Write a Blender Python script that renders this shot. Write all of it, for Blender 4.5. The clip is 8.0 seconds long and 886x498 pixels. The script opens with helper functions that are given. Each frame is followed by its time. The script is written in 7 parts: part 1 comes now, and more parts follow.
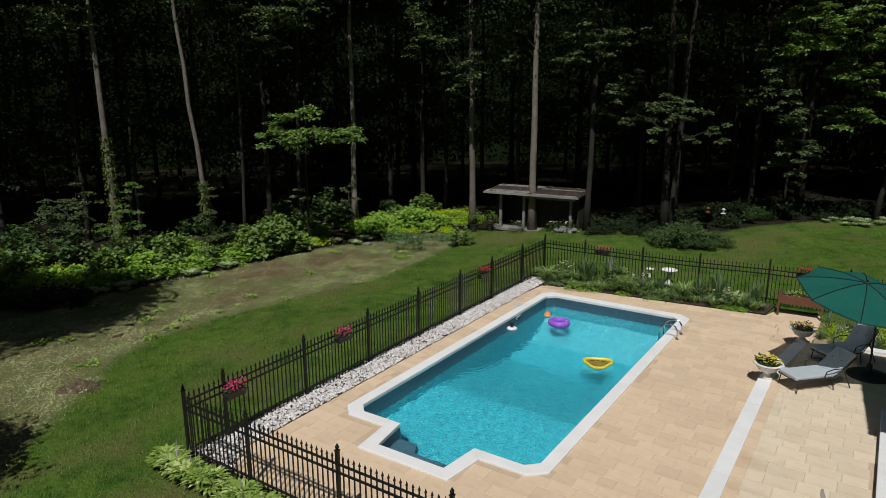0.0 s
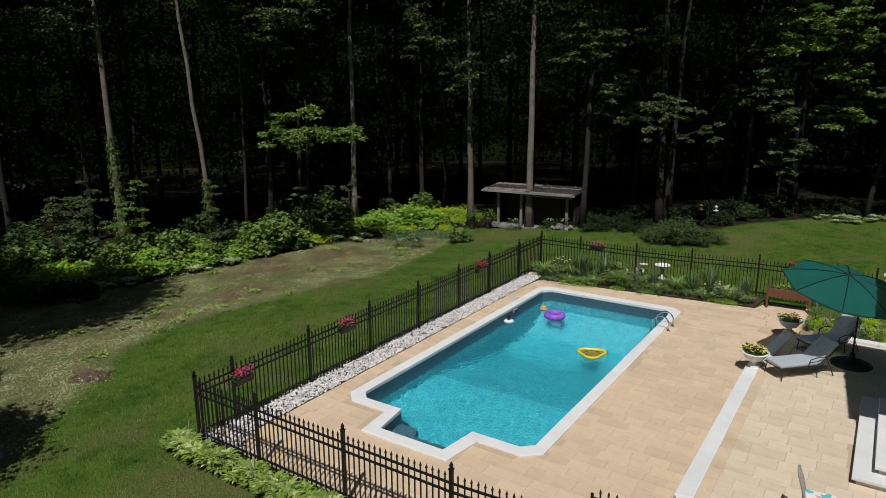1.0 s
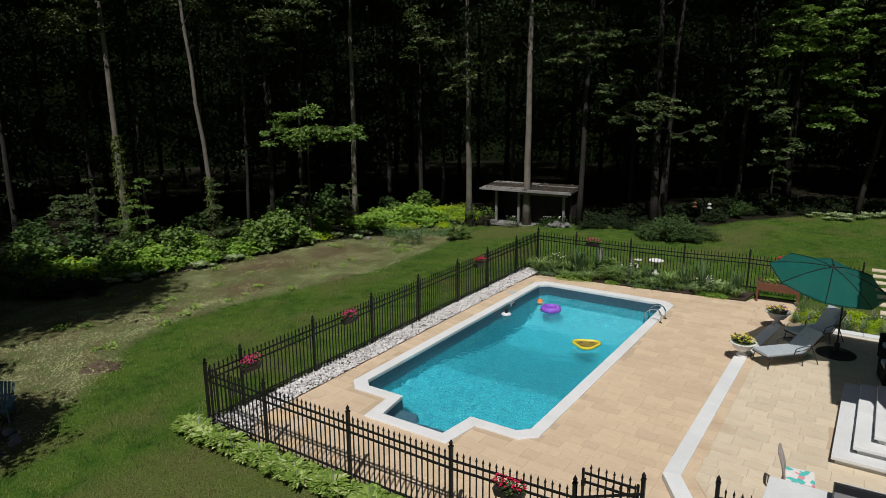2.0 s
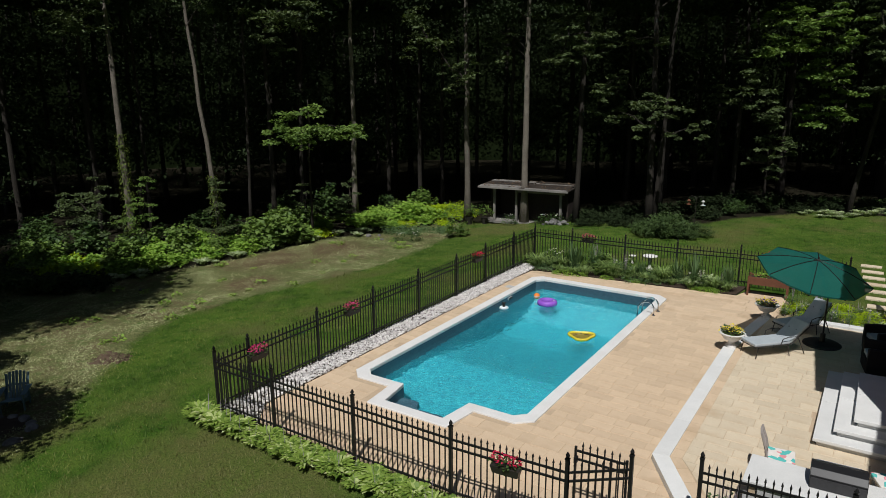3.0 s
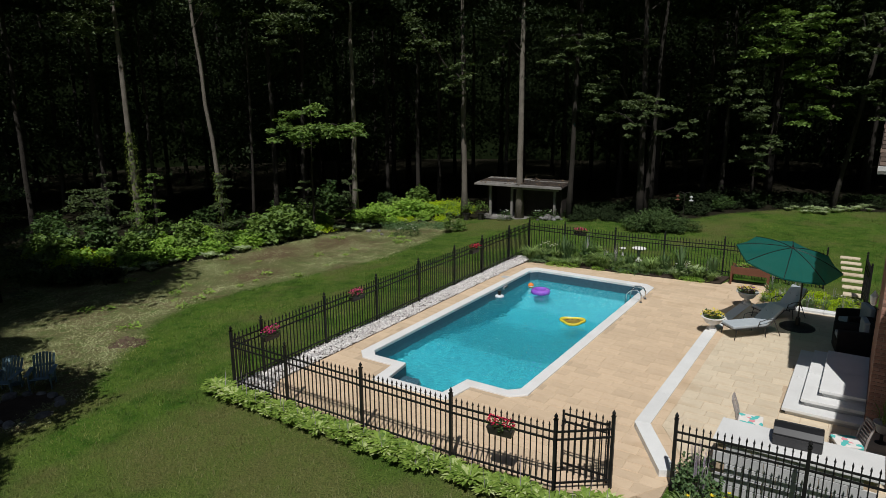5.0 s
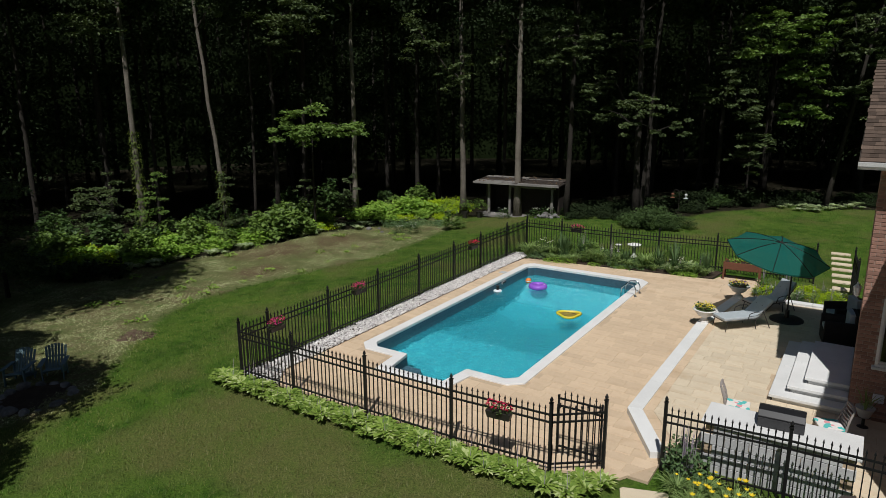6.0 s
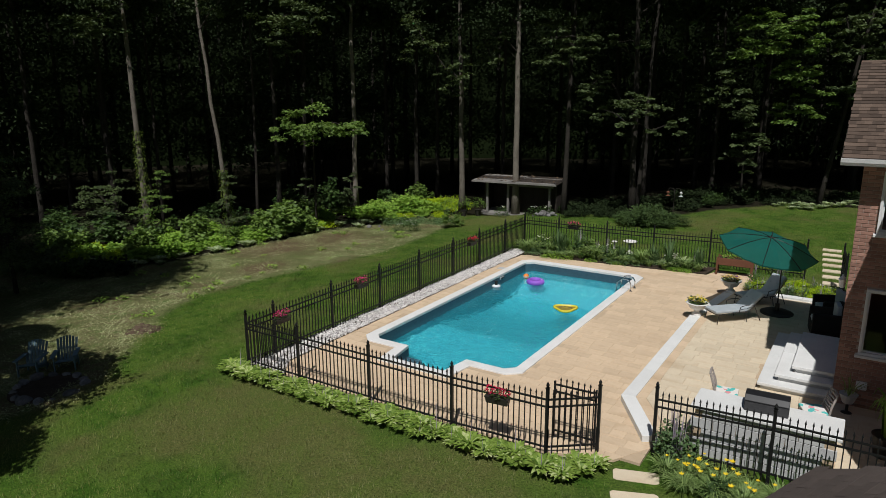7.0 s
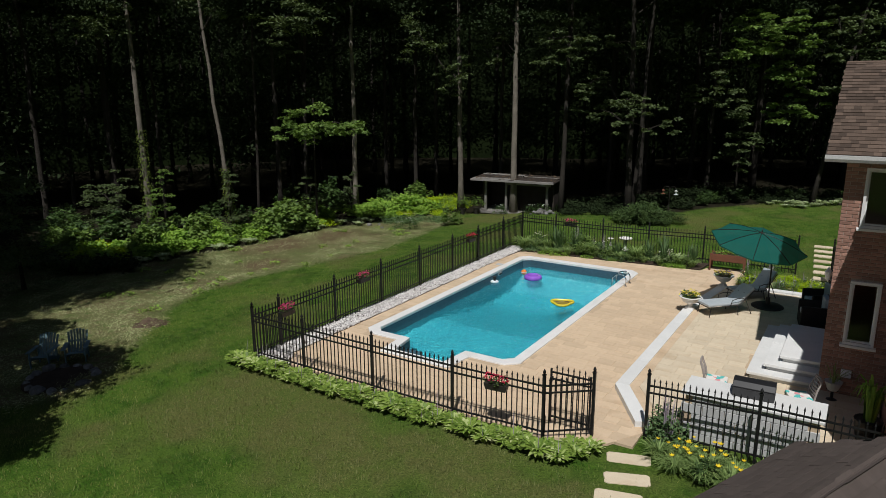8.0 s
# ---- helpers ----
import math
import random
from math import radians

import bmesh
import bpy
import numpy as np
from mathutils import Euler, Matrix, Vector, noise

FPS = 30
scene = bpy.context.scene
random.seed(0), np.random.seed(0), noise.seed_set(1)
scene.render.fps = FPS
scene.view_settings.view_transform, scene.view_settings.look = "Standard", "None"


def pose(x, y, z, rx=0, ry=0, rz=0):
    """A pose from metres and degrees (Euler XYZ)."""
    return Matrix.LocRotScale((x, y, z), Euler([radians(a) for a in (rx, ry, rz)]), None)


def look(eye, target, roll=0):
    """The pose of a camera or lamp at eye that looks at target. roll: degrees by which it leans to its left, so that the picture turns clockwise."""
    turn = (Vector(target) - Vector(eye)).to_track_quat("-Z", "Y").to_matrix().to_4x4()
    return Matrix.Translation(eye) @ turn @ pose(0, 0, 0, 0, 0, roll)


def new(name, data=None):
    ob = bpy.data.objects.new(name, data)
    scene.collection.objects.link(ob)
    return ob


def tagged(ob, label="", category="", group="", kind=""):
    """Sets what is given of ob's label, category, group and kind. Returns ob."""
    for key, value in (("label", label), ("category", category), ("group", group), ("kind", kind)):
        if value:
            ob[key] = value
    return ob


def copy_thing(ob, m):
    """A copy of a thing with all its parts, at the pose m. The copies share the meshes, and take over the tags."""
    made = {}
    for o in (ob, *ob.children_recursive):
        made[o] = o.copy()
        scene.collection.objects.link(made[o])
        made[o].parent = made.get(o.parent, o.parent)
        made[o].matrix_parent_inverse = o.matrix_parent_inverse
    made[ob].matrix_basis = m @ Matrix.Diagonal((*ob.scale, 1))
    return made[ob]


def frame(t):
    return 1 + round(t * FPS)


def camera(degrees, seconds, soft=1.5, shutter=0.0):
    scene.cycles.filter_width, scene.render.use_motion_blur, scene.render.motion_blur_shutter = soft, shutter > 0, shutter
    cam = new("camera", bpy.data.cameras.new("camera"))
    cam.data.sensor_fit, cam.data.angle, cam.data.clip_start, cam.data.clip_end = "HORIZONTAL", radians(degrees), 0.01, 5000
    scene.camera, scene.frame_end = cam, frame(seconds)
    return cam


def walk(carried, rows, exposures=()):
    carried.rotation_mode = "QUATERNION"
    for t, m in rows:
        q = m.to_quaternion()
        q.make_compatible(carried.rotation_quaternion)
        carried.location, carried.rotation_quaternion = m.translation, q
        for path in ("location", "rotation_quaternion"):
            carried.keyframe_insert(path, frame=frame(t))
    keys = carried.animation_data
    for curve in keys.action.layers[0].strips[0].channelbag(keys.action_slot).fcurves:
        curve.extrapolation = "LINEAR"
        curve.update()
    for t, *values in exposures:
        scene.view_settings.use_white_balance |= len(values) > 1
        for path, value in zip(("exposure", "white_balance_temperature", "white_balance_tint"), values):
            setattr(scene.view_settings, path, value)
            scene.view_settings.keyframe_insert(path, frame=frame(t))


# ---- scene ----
cam = camera(67.0, 8.0, soft=0.5)
PATH = [  # seconds, x, y, z, yaw, pitch, roll
    (0, 0.299, 0.033, 6.781, 33.83, -13.60, -0.25),
    (0.5, 0.466, -0.232, 6.774, 33.76, -13.59, -0.25),
    (1, 0.631, -0.495, 6.766, 33.69, -13.58, -0.25),
    (1.5, 0.792, -0.758, 6.759, 33.62, -13.57, -0.25),
    (3, 1.261, -1.539, 6.736, 33.41, -13.55, -0.25),
    (3.5, 1.411, -1.797, 6.729, 33.33, -13.54, -0.25),
    (4, 1.559, -2.054, 6.721, 33.26, -13.53, -0.25),
    (4.5, 1.704, -2.309, 6.714, 33.18, -13.52, -0.25),
    (6, 2.122, -3.070, 6.691, 32.95, -13.50, -0.26),
    (6.5, 2.256, -3.321, 6.683, 32.88, -13.49, -0.26),
    (7, 2.387, -3.571, 6.676, 32.80, -13.48, -0.26),
    (7.5, 2.515, -3.820, 6.668, 32.72, -13.47, -0.26),
    (8, 2.641, -4.068, 6.661, 32.63, -13.46, -0.26),
]
walk(cam, [(t, pose(x, y, z, 90 + pitch, 0, yaw) @ pose(0, 0, 0, 0, 0, roll)) for t, x, y, z, yaw, pitch, roll in PATH])

# ---- light ----
SUN = Vector((0.24, -0.60, 1.0)).normalized()
world = bpy.data.worlds.new("world")
scene.world = world
world.use_nodes = True
sky = world.node_tree.nodes.new("ShaderNodeTexSky")
sky.sky_type, sky.sun_disc = "NISHITA", False
sky.sun_elevation, sky.sun_rotation = math.asin(SUN.z), math.atan2(SUN.x, SUN.y)
world.node_tree.links.new(sky.outputs["Color"], world.node_tree.nodes["Background"].inputs["Color"])
world.node_tree.nodes["Background"].inputs["Strength"].default_value = 0.033
lamp = bpy.data.lights.new("sun", "SUN")
lamp.energy, lamp.angle, lamp.color = 4.0, radians(0.53), (0.965, 0.955, 0.945)
sun = new("sun", lamp)
sun.matrix_world = look((20 * SUN.x, 20 * SUN.y, 40), (20 * SUN.x - SUN.x, 20 * SUN.y - SUN.y, 40 - SUN.z))
scene.view_settings.exposure = -0.1

# ---- materials ----
def nodes_of(name):
    m = bpy.data.materials.new(name)
    m.use_nodes = True
    t = m.node_tree
    return m, t, t.nodes["Principled BSDF"]


def noise_node(t, scale, detail=4.0, rough=0.6, coord="Object"):
    c = t.nodes.new("ShaderNodeTexCoord")
    n = t.nodes.new("ShaderNodeTexNoise")
    n.inputs["Scale"].default_value, n.inputs["Detail"].default_value, n.inputs["Roughness"].default_value = scale, detail, rough
    t.links.new(c.outputs[coord], n.inputs["Vector"])
    return n


def ramp_node(t, fac, stops):
    r = t.nodes.new("ShaderNodeValToRGB")
    e = r.color_ramp.elements
    while len(e) < len(stops):
        e.new(0.5)
    for k, (p, c) in enumerate(stops):
        e[k].position, e[k].color = p, (*c, 1)
    t.links.new(fac, r.inputs["Fac"])
    return r


def mix_node(t, fac, a, b, mode="MIX"):
    n = t.nodes.new("ShaderNodeMix")
    n.data_type, n.blend_type = "RGBA", mode
    for key, v in (("Factor", fac), ("A", a), ("B", b)):
        s = [i for i in n.inputs if i.name == key and (i.type == "RGBA" or key == "Factor" and i.type == "VALUE")][0]
        if isinstance(v, (int, float)):
            s.default_value = v
        elif isinstance(v, tuple):
            s.default_value = (*v, 1)
        else:
            t.links.new(v, s)
    return [o for o in n.outputs if o.type == "RGBA"][0]


def surface(name, c1, c2, scale=6.0, fine=60.0, rough=0.8, bump=0.3, metal=0.0, vary=0.0, spec=0.3, dist=0.01, island=False, stain=None):
    """Two scales of noise between two colours, bump from the fine one; vary: lightness from piece to piece."""
    m, t, p = nodes_of(name)
    a, b = noise_node(t, scale), noise_node(t, fine, 3.0)
    col = mix_node(t, ramp_node(t, a.outputs["Fac"], ((0.3, (0, 0, 0)), (0.7, (1, 1, 1)))).outputs["Color"], c1, c2)
    col = mix_node(t, 0.35, col, mix_node(t, b.outputs["Fac"], tuple(v * 0.45 for v in c1), tuple(min(1, v * 1.5) for v in c2)))
    if stain:
        s = noise_node(t, stain[0], 3.0)
        col = mix_node(t, ramp_node(t, s.outputs["Fac"], ((0.52, (0, 0, 0)), (0.68, (stain[2],) * 3))).outputs["Color"], col, stain[1])
    if vary:
        if island:
            g = t.nodes.new("ShaderNodeNewGeometry").outputs["Random Per Island"]
        else:
            g = t.nodes.new("ShaderNodeObjectInfo").outputs["Random"]
        k = t.nodes.new("ShaderNodeMapRange")
        k.inputs["To Min"].default_value, k.inputs["To Max"].default_value = 1 - vary, 1 + vary
        t.links.new(g, k.inputs["Value"])
        col = mix_node(t, 1.0, col, k.outputs["Result"], "MULTIPLY")
    t.links.new(col, p.inputs["Base Color"])
    p.inputs["Roughness"].default_value, p.inputs["Metallic"].default_value = rough, metal
    p.inputs["Specular IOR Level"].default_value = spec
    if bump:
        bn = t.nodes.new("ShaderNodeBump")
        bn.inputs["Strength"].default_value, bn.inputs["Distance"].default_value = bump, dist
        t.links.new(b.outputs["Fac"], bn.inputs["Height"])
        t.links.new(bn.outputs["Normal"], p.inputs["Normal"])
    return m


def leafy(name, dark, light, rough=0.5, through_light=0.35, tip=None, spec=0.3):
    """Leaves: colour from leaf to leaf, some light passing through."""
    m, t, p = nodes_of(name)
    g = t.nodes.new("ShaderNodeNewGeometry").outputs["Random Per Island"]
    n = noise_node(t, 0.9, 2.0)
    add = t.nodes.new("ShaderNodeMath")
    add.operation, add.use_clamp = "MULTIPLY_ADD", True
    t.links.new(g, add.inputs[0])
    add.inputs[1].default_value = 0.6
    sub = t.nodes.new("ShaderNodeMath")
    sub.operation = "MULTIPLY_ADD"
    sub.inputs[1].default_value, sub.inputs[2].default_value = 1.6, -0.6
    t.links.new(n.outputs["Fac"], sub.inputs[0])
    t.links.new(sub.outputs[0], add.inputs[2])
    stops = ((0.0, dark), (0.75, light)) if tip is None else ((0.0, dark), (0.55, light), (0.82, tip))
    col = ramp_node(t, add.outputs[0], stops).outputs["Color"]
    t.links.new(col, p.inputs["Base Color"])
    p.inputs["Roughness"].default_value, p.inputs["Specular IOR Level"].default_value = rough, spec
    tr = t.nodes.new("ShaderNodeBsdfTranslucent")
    t.links.new(mix_node(t, 1.0, col, (1.0, 1.0, 0.5), "MULTIPLY"), tr.inputs["Color"])
    mx = t.nodes.new("ShaderNodeMixShader")
    mx.inputs["Fac"].default_value = through_light
    t.links.new(p.outputs["BSDF"], mx.inputs[1])
    t.links.new(tr.outputs["BSDF"], mx.inputs[2])
    t.links.new(mx.outputs["Shader"], t.nodes["Material Output"].inputs["Surface"])
    return m


M = {}
M["iron"] = surface("black_iron", (0.008, 0.008, 0.008), (0.014, 0.014, 0.014), 3, 80, 0.45, 0.05, 0.0, spec=0.25)
M["paver"] = surface("sand_paver", (0.585, 0.44, 0.29), (0.655, 0.505, 0.35), 3, 70, 0.9, 0.35, vary=0.07, stain=(1.1, (0.46, 0.325, 0.20), 0.5))
M["paver_rest"] = surface("sand_paver_joined", (0.585, 0.44, 0.29), (0.655, 0.505, 0.35), 3, 70, 0.9, 0.35, vary=0.07, island=True, stain=(1.1, (0.46, 0.325, 0.20), 0.5))
M["paver_pale_rest"] = surface("pale_paver_joined", (0.60, 0.49, 0.345), (0.68, 0.58, 0.43), 3, 70, 0.9, 0.35, vary=0.07, island=True, stain=(1.1, (0.50, 0.36, 0.22), 0.5))
M["paver_pale"] = surface("pale_paver", (0.60, 0.49, 0.345), (0.68, 0.58, 0.43), 3, 70, 0.9, 0.35, vary=0.07, stain=(1.1, (0.50, 0.36, 0.22), 0.5))
M["joint"] = surface("joint_sand", (0.46, 0.345, 0.23), (0.54, 0.415, 0.285), 5, 120, 0.95, 0.3)
M["coping"] = surface("white_coping", (0.70, 0.69, 0.66), (0.80, 0.79, 0.76), 2, 60, 0.75, 0.2, stain=(0.8, (0.62, 0.60, 0.55), 0.5))
M["white_stone"] = surface("white_cut_stone", (0.66, 0.66, 0.63), (0.78, 0.78, 0.75), 2, 50, 0.8, 0.25, vary=0.05)
M["grey_block"] = surface("grey_block", (0.42, 0.42, 0.42), (0.54, 0.54, 0.53), 3, 60, 0.9, 0.4, vary=0.1)
M["gravel"] = surface("white_pebble", (0.44, 0.40, 0.375), (0.72, 0.69, 0.66), 5, 40, 0.7, 0.3, vary=0.34)
M["gravel_rest"] = surface("white_pebble_joined", (0.44, 0.40, 0.375), (0.72, 0.69, 0.66), 5, 40, 0.7, 0.3, vary=0.34, island=True)
M["brick"] = surface("red_brick", (0.27, 0.145, 0.108), (0.36, 0.21, 0.16), 4, 70, 0.9, 0.5, vary=0.28)
M["mortar"] = surface("mortar", (0.31, 0.25, 0.21), (0.39, 0.32, 0.27), 5, 90, 0.95, 0.4)
M["shingle"] = surface("brown_shingle", (0.075, 0.052, 0.040), (0.125, 0.090, 0.068), 4, 160, 0.95, 0.6, vary=0.42)
M["shingle_dark"] = surface("dark_shingle", (0.070, 0.055, 0.048), (0.098, 0.078, 0.068), 4, 160, 0.95, 0.5, vary=0.09)
M["white_paint"] = surface("white_paint", (0.74, 0.74, 0.72), (0.80, 0.80, 0.78), 3, 50, 0.5, 0.05)
M["gutter_paint"] = surface("grey_white_paint", (0.42, 0.42, 0.41), (0.55, 0.55, 0.53), 3, 50, 0.5, 0.05)
M["bark"] = surface("grey_bark", (0.095, 0.082, 0.066), (0.215, 0.19, 0.158), 2.0, 22, 0.95, 0.9, dist=0.04, vary=0.2)
# second bark colour with the wood's shade put in, also for limbs
M["bark_dark"] = surface("shaded_bark", (0.016, 0.014, 0.011), (0.040, 0.034, 0.028), 2.0, 22, 0.95, 0.9, dist=0.04, vary=0.2)
M["old_wood"] = surface("weathered_wood", (0.13, 0.125, 0.115), (0.27, 0.255, 0.235), 2, 40, 0.9, 0.5)
M["roof_felt"] = surface("grey_roof_boards", (0.055, 0.05, 0.045), (0.12, 0.11, 0.10), 3, 40, 0.95, 0.5)
M["dark_wood"] = surface("dark_wood", (0.028, 0.022, 0.018), (0.05, 0.04, 0.033), 3, 40, 0.9, 0.4)
M["planter_wood"] = surface("red_brown_wood", (0.11, 0.045, 0.024), (0.17, 0.07, 0.04), 3, 40, 0.75, 0.4)
M["teal_cloth"] = surface("teal_canvas", (0.003, 0.088, 0.072), (0.005, 0.112, 0.094), 2, 200, 0.85, 0.1)
cloth = M["teal_cloth"].node_tree
glow, blend = cloth.nodes.new("ShaderNodeBsdfTranslucent"), cloth.nodes.new("ShaderNodeMixShader")
glow.inputs["Color"].default_value = (0.010, 0.25, 0.205, 1)
blend.inputs["Fac"].default_value = 0.28
cloth.links.new(cloth.nodes["Principled BSDF"].outputs["BSDF"], blend.inputs[1])
cloth.links.new(glow.outputs["BSDF"], blend.inputs[2])
weave, sheer = cloth.nodes.new("ShaderNodeBsdfTransparent"), cloth.nodes.new("ShaderNodeMixShader")
sheer.inputs["Fac"].default_value = 0.07
cloth.links.new(blend.outputs["Shader"], sheer.inputs[1])
cloth.links.new(weave.outputs["BSDF"], sheer.inputs[2])
cloth.links.new(sheer.outputs["Shader"], cloth.nodes["Material Output"].inputs["Surface"])
M["grey_cloth"] = surface("grey_cushion", (0.36, 0.40, 0.42), (0.44, 0.48, 0.50), 4, 150, 0.95, 0.2)
M["dark_metal"] = surface("dark_metal", (0.03, 0.027, 0.024), (0.05, 0.045, 0.04), 4, 80, 0.45, 0.05, 0.3)
M["steel"] = surface("polished_steel", (0.62, 0.64, 0.66), (0.72, 0.74, 0.76), 3, 60, 0.18, 0.0, 1.0)
M["wicker"] = surface("black_wicker", (0.010, 0.009, 0.008), (0.022, 0.02, 0.018), 8, 120, 0.7, 0.6)
M["urn"] = surface("white_urn", (0.66, 0.64, 0.60), (0.76, 0.74, 0.70), 5, 60, 0.7, 0.2)
M["soil"] = surface("dark_soil", (0.035, 0.024, 0.016), (0.075, 0.052, 0.036), 4, 50, 1.0, 0.8, dist=0.03)
M["sandy_soil"] = surface("sandy_soil", (0.20, 0.155, 0.09), (0.38, 0.30, 0.19), 3, 40, 1.0, 0.7, dist=0.02)
M["mound"] = surface("brown_earth", (0.075, 0.050, 0.034), (0.15, 0.105, 0.072), 7, 40, 1.0, 0.9, dist=0.04)
M["blue_chair"] = surface("weathered_blue_wood", (0.10, 0.17, 0.20), (0.16, 0.25, 0.28), 5, 60, 0.8, 0.3)
M["grey_chair"] = surface("taupe_resin", (0.30, 0.26, 0.24), (0.37, 0.33, 0.30), 5, 60, 0.6, 0.1)
M["floral"], ft, fp = nodes_of("floral_cloth")
fc, fv = ft.nodes.new("ShaderNodeTexCoord"), ft.nodes.new("ShaderNodeTexVoronoi")
fv.inputs["Scale"].default_value = 11.0
ft.links.new(fc.outputs["Object"], fv.inputs["Vector"])
fr = ramp_node(ft, fv.outputs["Color"], ((0.0, (0.74, 0.70, 0.66)), (0.40, (0.72, 0.30, 0.32)), (0.50, (0.78, 0.74, 0.70)), (0.62, (0.10, 0.50, 0.46)), (0.80, (0.76, 0.72, 0.66))))
fr.color_ramp.interpolation = "CONSTANT"
ft.links.new(fr.outputs["Color"], fp.inputs["Base Color"])
fp.inputs["Roughness"].default_value = 0.9
M["pit_stone"] = surface("dark_grey_stone", (0.05, 0.05, 0.05), (0.24, 0.235, 0.225), 5, 30, 0.95, 0.7, vary=0.4)
M["panel_grey"] = surface("grey_sheet_metal", (0.03, 0.03, 0.032), (0.05, 0.05, 0.052), 5, 30, 0.5, 0.05)
M["rock"] = surface("grey_rock", (0.07, 0.067, 0.063), (0.20, 0.19, 0.18), 4, 30, 0.9, 0.7, vary=0.3)
M["grille"] = surface("black_enamel", (0.012, 0.012, 0.013), (0.02, 0.02, 0.021), 3, 50, 0.42, 0.03, spec=0.3)
M["purple"] = surface("purple_vinyl", (0.22, 0.06, 0.48), (0.34, 0.13, 0.62), 3, 40, 0.2, 0.02, spec=0.6)
M["yellow_vinyl"] = surface("yellow_vinyl", (0.70, 0.52, 0.03), (0.80, 0.62, 0.07), 3, 40, 0.25, 0.02, spec=0.6)
M["olive_vinyl"] = surface("olive_vinyl", (0.20, 0.15, 0.03), (0.32, 0.25, 0.06), 4, 40, 0.2, 0.05, spec=0.6)
M["brown_vinyl"] = surface("brown_vinyl", (0.03, 0.022, 0.01), (0.06, 0.04, 0.015), 3, 40, 0.3, 0.02)
M["orange_vinyl"] = surface("orange_vinyl", (0.80, 0.20, 0.03), (0.85, 0.26, 0.06), 3, 40, 0.3, 0.02)
M["white_vinyl"] = surface("white_plastic", (0.75, 0.77, 0.80), (0.8, 0.82, 0.84), 3, 40, 0.35, 0.02)
M["red_petal"] = leafy("red_petals", (0.45, 0.01, 0.04), (0.80, 0.03, 0.12), 0.6, 0.25)
M["pink_petal"] = leafy("pink_petals", (0.50, 0.02, 0.12), (0.85, 0.07, 0.30), 0.6, 0.25)
M["yellow_petal"] = leafy("yellow_petals", (0.72, 0.52, 0.02), (0.86, 0.74, 0.10), 0.6, 0.25)
M["lily_petal"] = leafy("lily_petals", (0.76, 0.50, 0.01), (0.86, 0.68, 0.04), 0.6, 0.25)
M["yew"] = leafy("yew_needles", (0.020, 0.045, 0.014), (0.085, 0.14, 0.040), 0.6, 0.2)
M["mauve_petal"] = leafy("mauve_petals", (0.26, 0.20, 0.30), (0.50, 0.42, 0.52), 0.6, 0.25)
M["purple_petal"] = leafy("purple_petals", (0.08, 0.02, 0.14), (0.22, 0.06, 0.30), 0.6, 0.25)
M["white_petal"] = leafy("white_petals", (0.60, 0.62, 0.55), (0.80, 0.80, 0.76), 0.6, 0.25)
M["maple"] = leafy("maple_leaves", (0.030, 0.050, 0.019), (0.108, 0.148, 0.056), 0.55, 0.22, spec=0.3)
# leaf colour taken near black: the wood's shade is put into it
M["deep"] = leafy("shaded_wood_leaves", (0.008, 0.015, 0.006), (0.030, 0.047, 0.018), 0.7, 0.15, spec=0.1)
# lighter leaf colour: sun painted into maple sprays, own green of the shrubs
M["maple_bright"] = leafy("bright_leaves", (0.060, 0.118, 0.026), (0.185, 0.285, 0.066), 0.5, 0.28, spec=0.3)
M["shrub"] = leafy("shrub_leaves", (0.020, 0.046, 0.014), (0.090, 0.155, 0.045), 0.5, 0.3)
M["fern"] = leafy("fern_leaves", (0.10, 0.23, 0.028), (0.36, 0.54, 0.095), 0.55, 0.35)
M["lime"] = leafy("lime_leaves", (0.28, 0.41, 0.008), (0.50, 0.65, 0.025), 0.55, 0.45)
M["hosta"] = leafy("hosta_leaves", (0.07, 0.15, 0.02), (0.31, 0.43, 0.085), 0.5, 0.3, (0.64, 0.70, 0.34), spec=0.2)
M["pale_leaf"] = leafy("pale_leaves", (0.14, 0.22, 0.08), (0.36, 0.44, 0.22), 0.5, 0.3, (0.60, 0.66, 0.45))
M["blade"] = leafy("strap_leaves", (0.075, 0.14, 0.032), (0.31, 0.42, 0.15), 0.5, 0.3)
M["grey_leaf"] = leafy("grey_green_leaves", (0.05, 0.10, 0.035), (0.15, 0.24, 0.10), 0.55, 0.3)
M["ivy"] = leafy("ivy_leaves", (0.045, 0.09, 0.012), (0.14, 0.18, 0.035), 0.5, 0.3)
M["turf"] = leafy("grass_blades", (0.045, 0.098, 0.013), (0.125, 0.20, 0.032), 0.6, 0.3, (0.22, 0.25, 0.07))
tt = M["turf"].node_tree
tall, wilt, sere = noise_node(tt, 0.35, 4.0), tt.nodes.new("ShaderNodeMath"), tt.nodes.new("ShaderNodeAttribute")
sere.attribute_name = "dry"
wilt.operation, wilt.inputs[1].default_value = "MULTIPLY_ADD", 0.2
tt.links.new(sere.outputs["Fac"], wilt.inputs[0])
tt.links.new(tall.outputs["Fac"], wilt.inputs[2])
green = tt.nodes["Principled BSDF"].inputs["Base Color"].links[0].from_socket
sward = noise_node(tt, 0.55, 3.0, 0.65)
tinted = mix_node(tt, 1.0, green, ramp_node(tt, sward.outputs["Fac"], ((0.30, (0.66, 0.72, 0.66)), (0.50, (1.0, 1.0, 1.0)), (0.70, (1.36, 1.24, 1.28)))).outputs["Color"], "MULTIPLY")
straw = mix_node(tt, ramp_node(tt, wilt.outputs[0], ((0.49, (0, 0, 0)), (0.66, (0.8,) * 3))).outputs["Color"], tinted, (0.20, 0.195, 0.075))
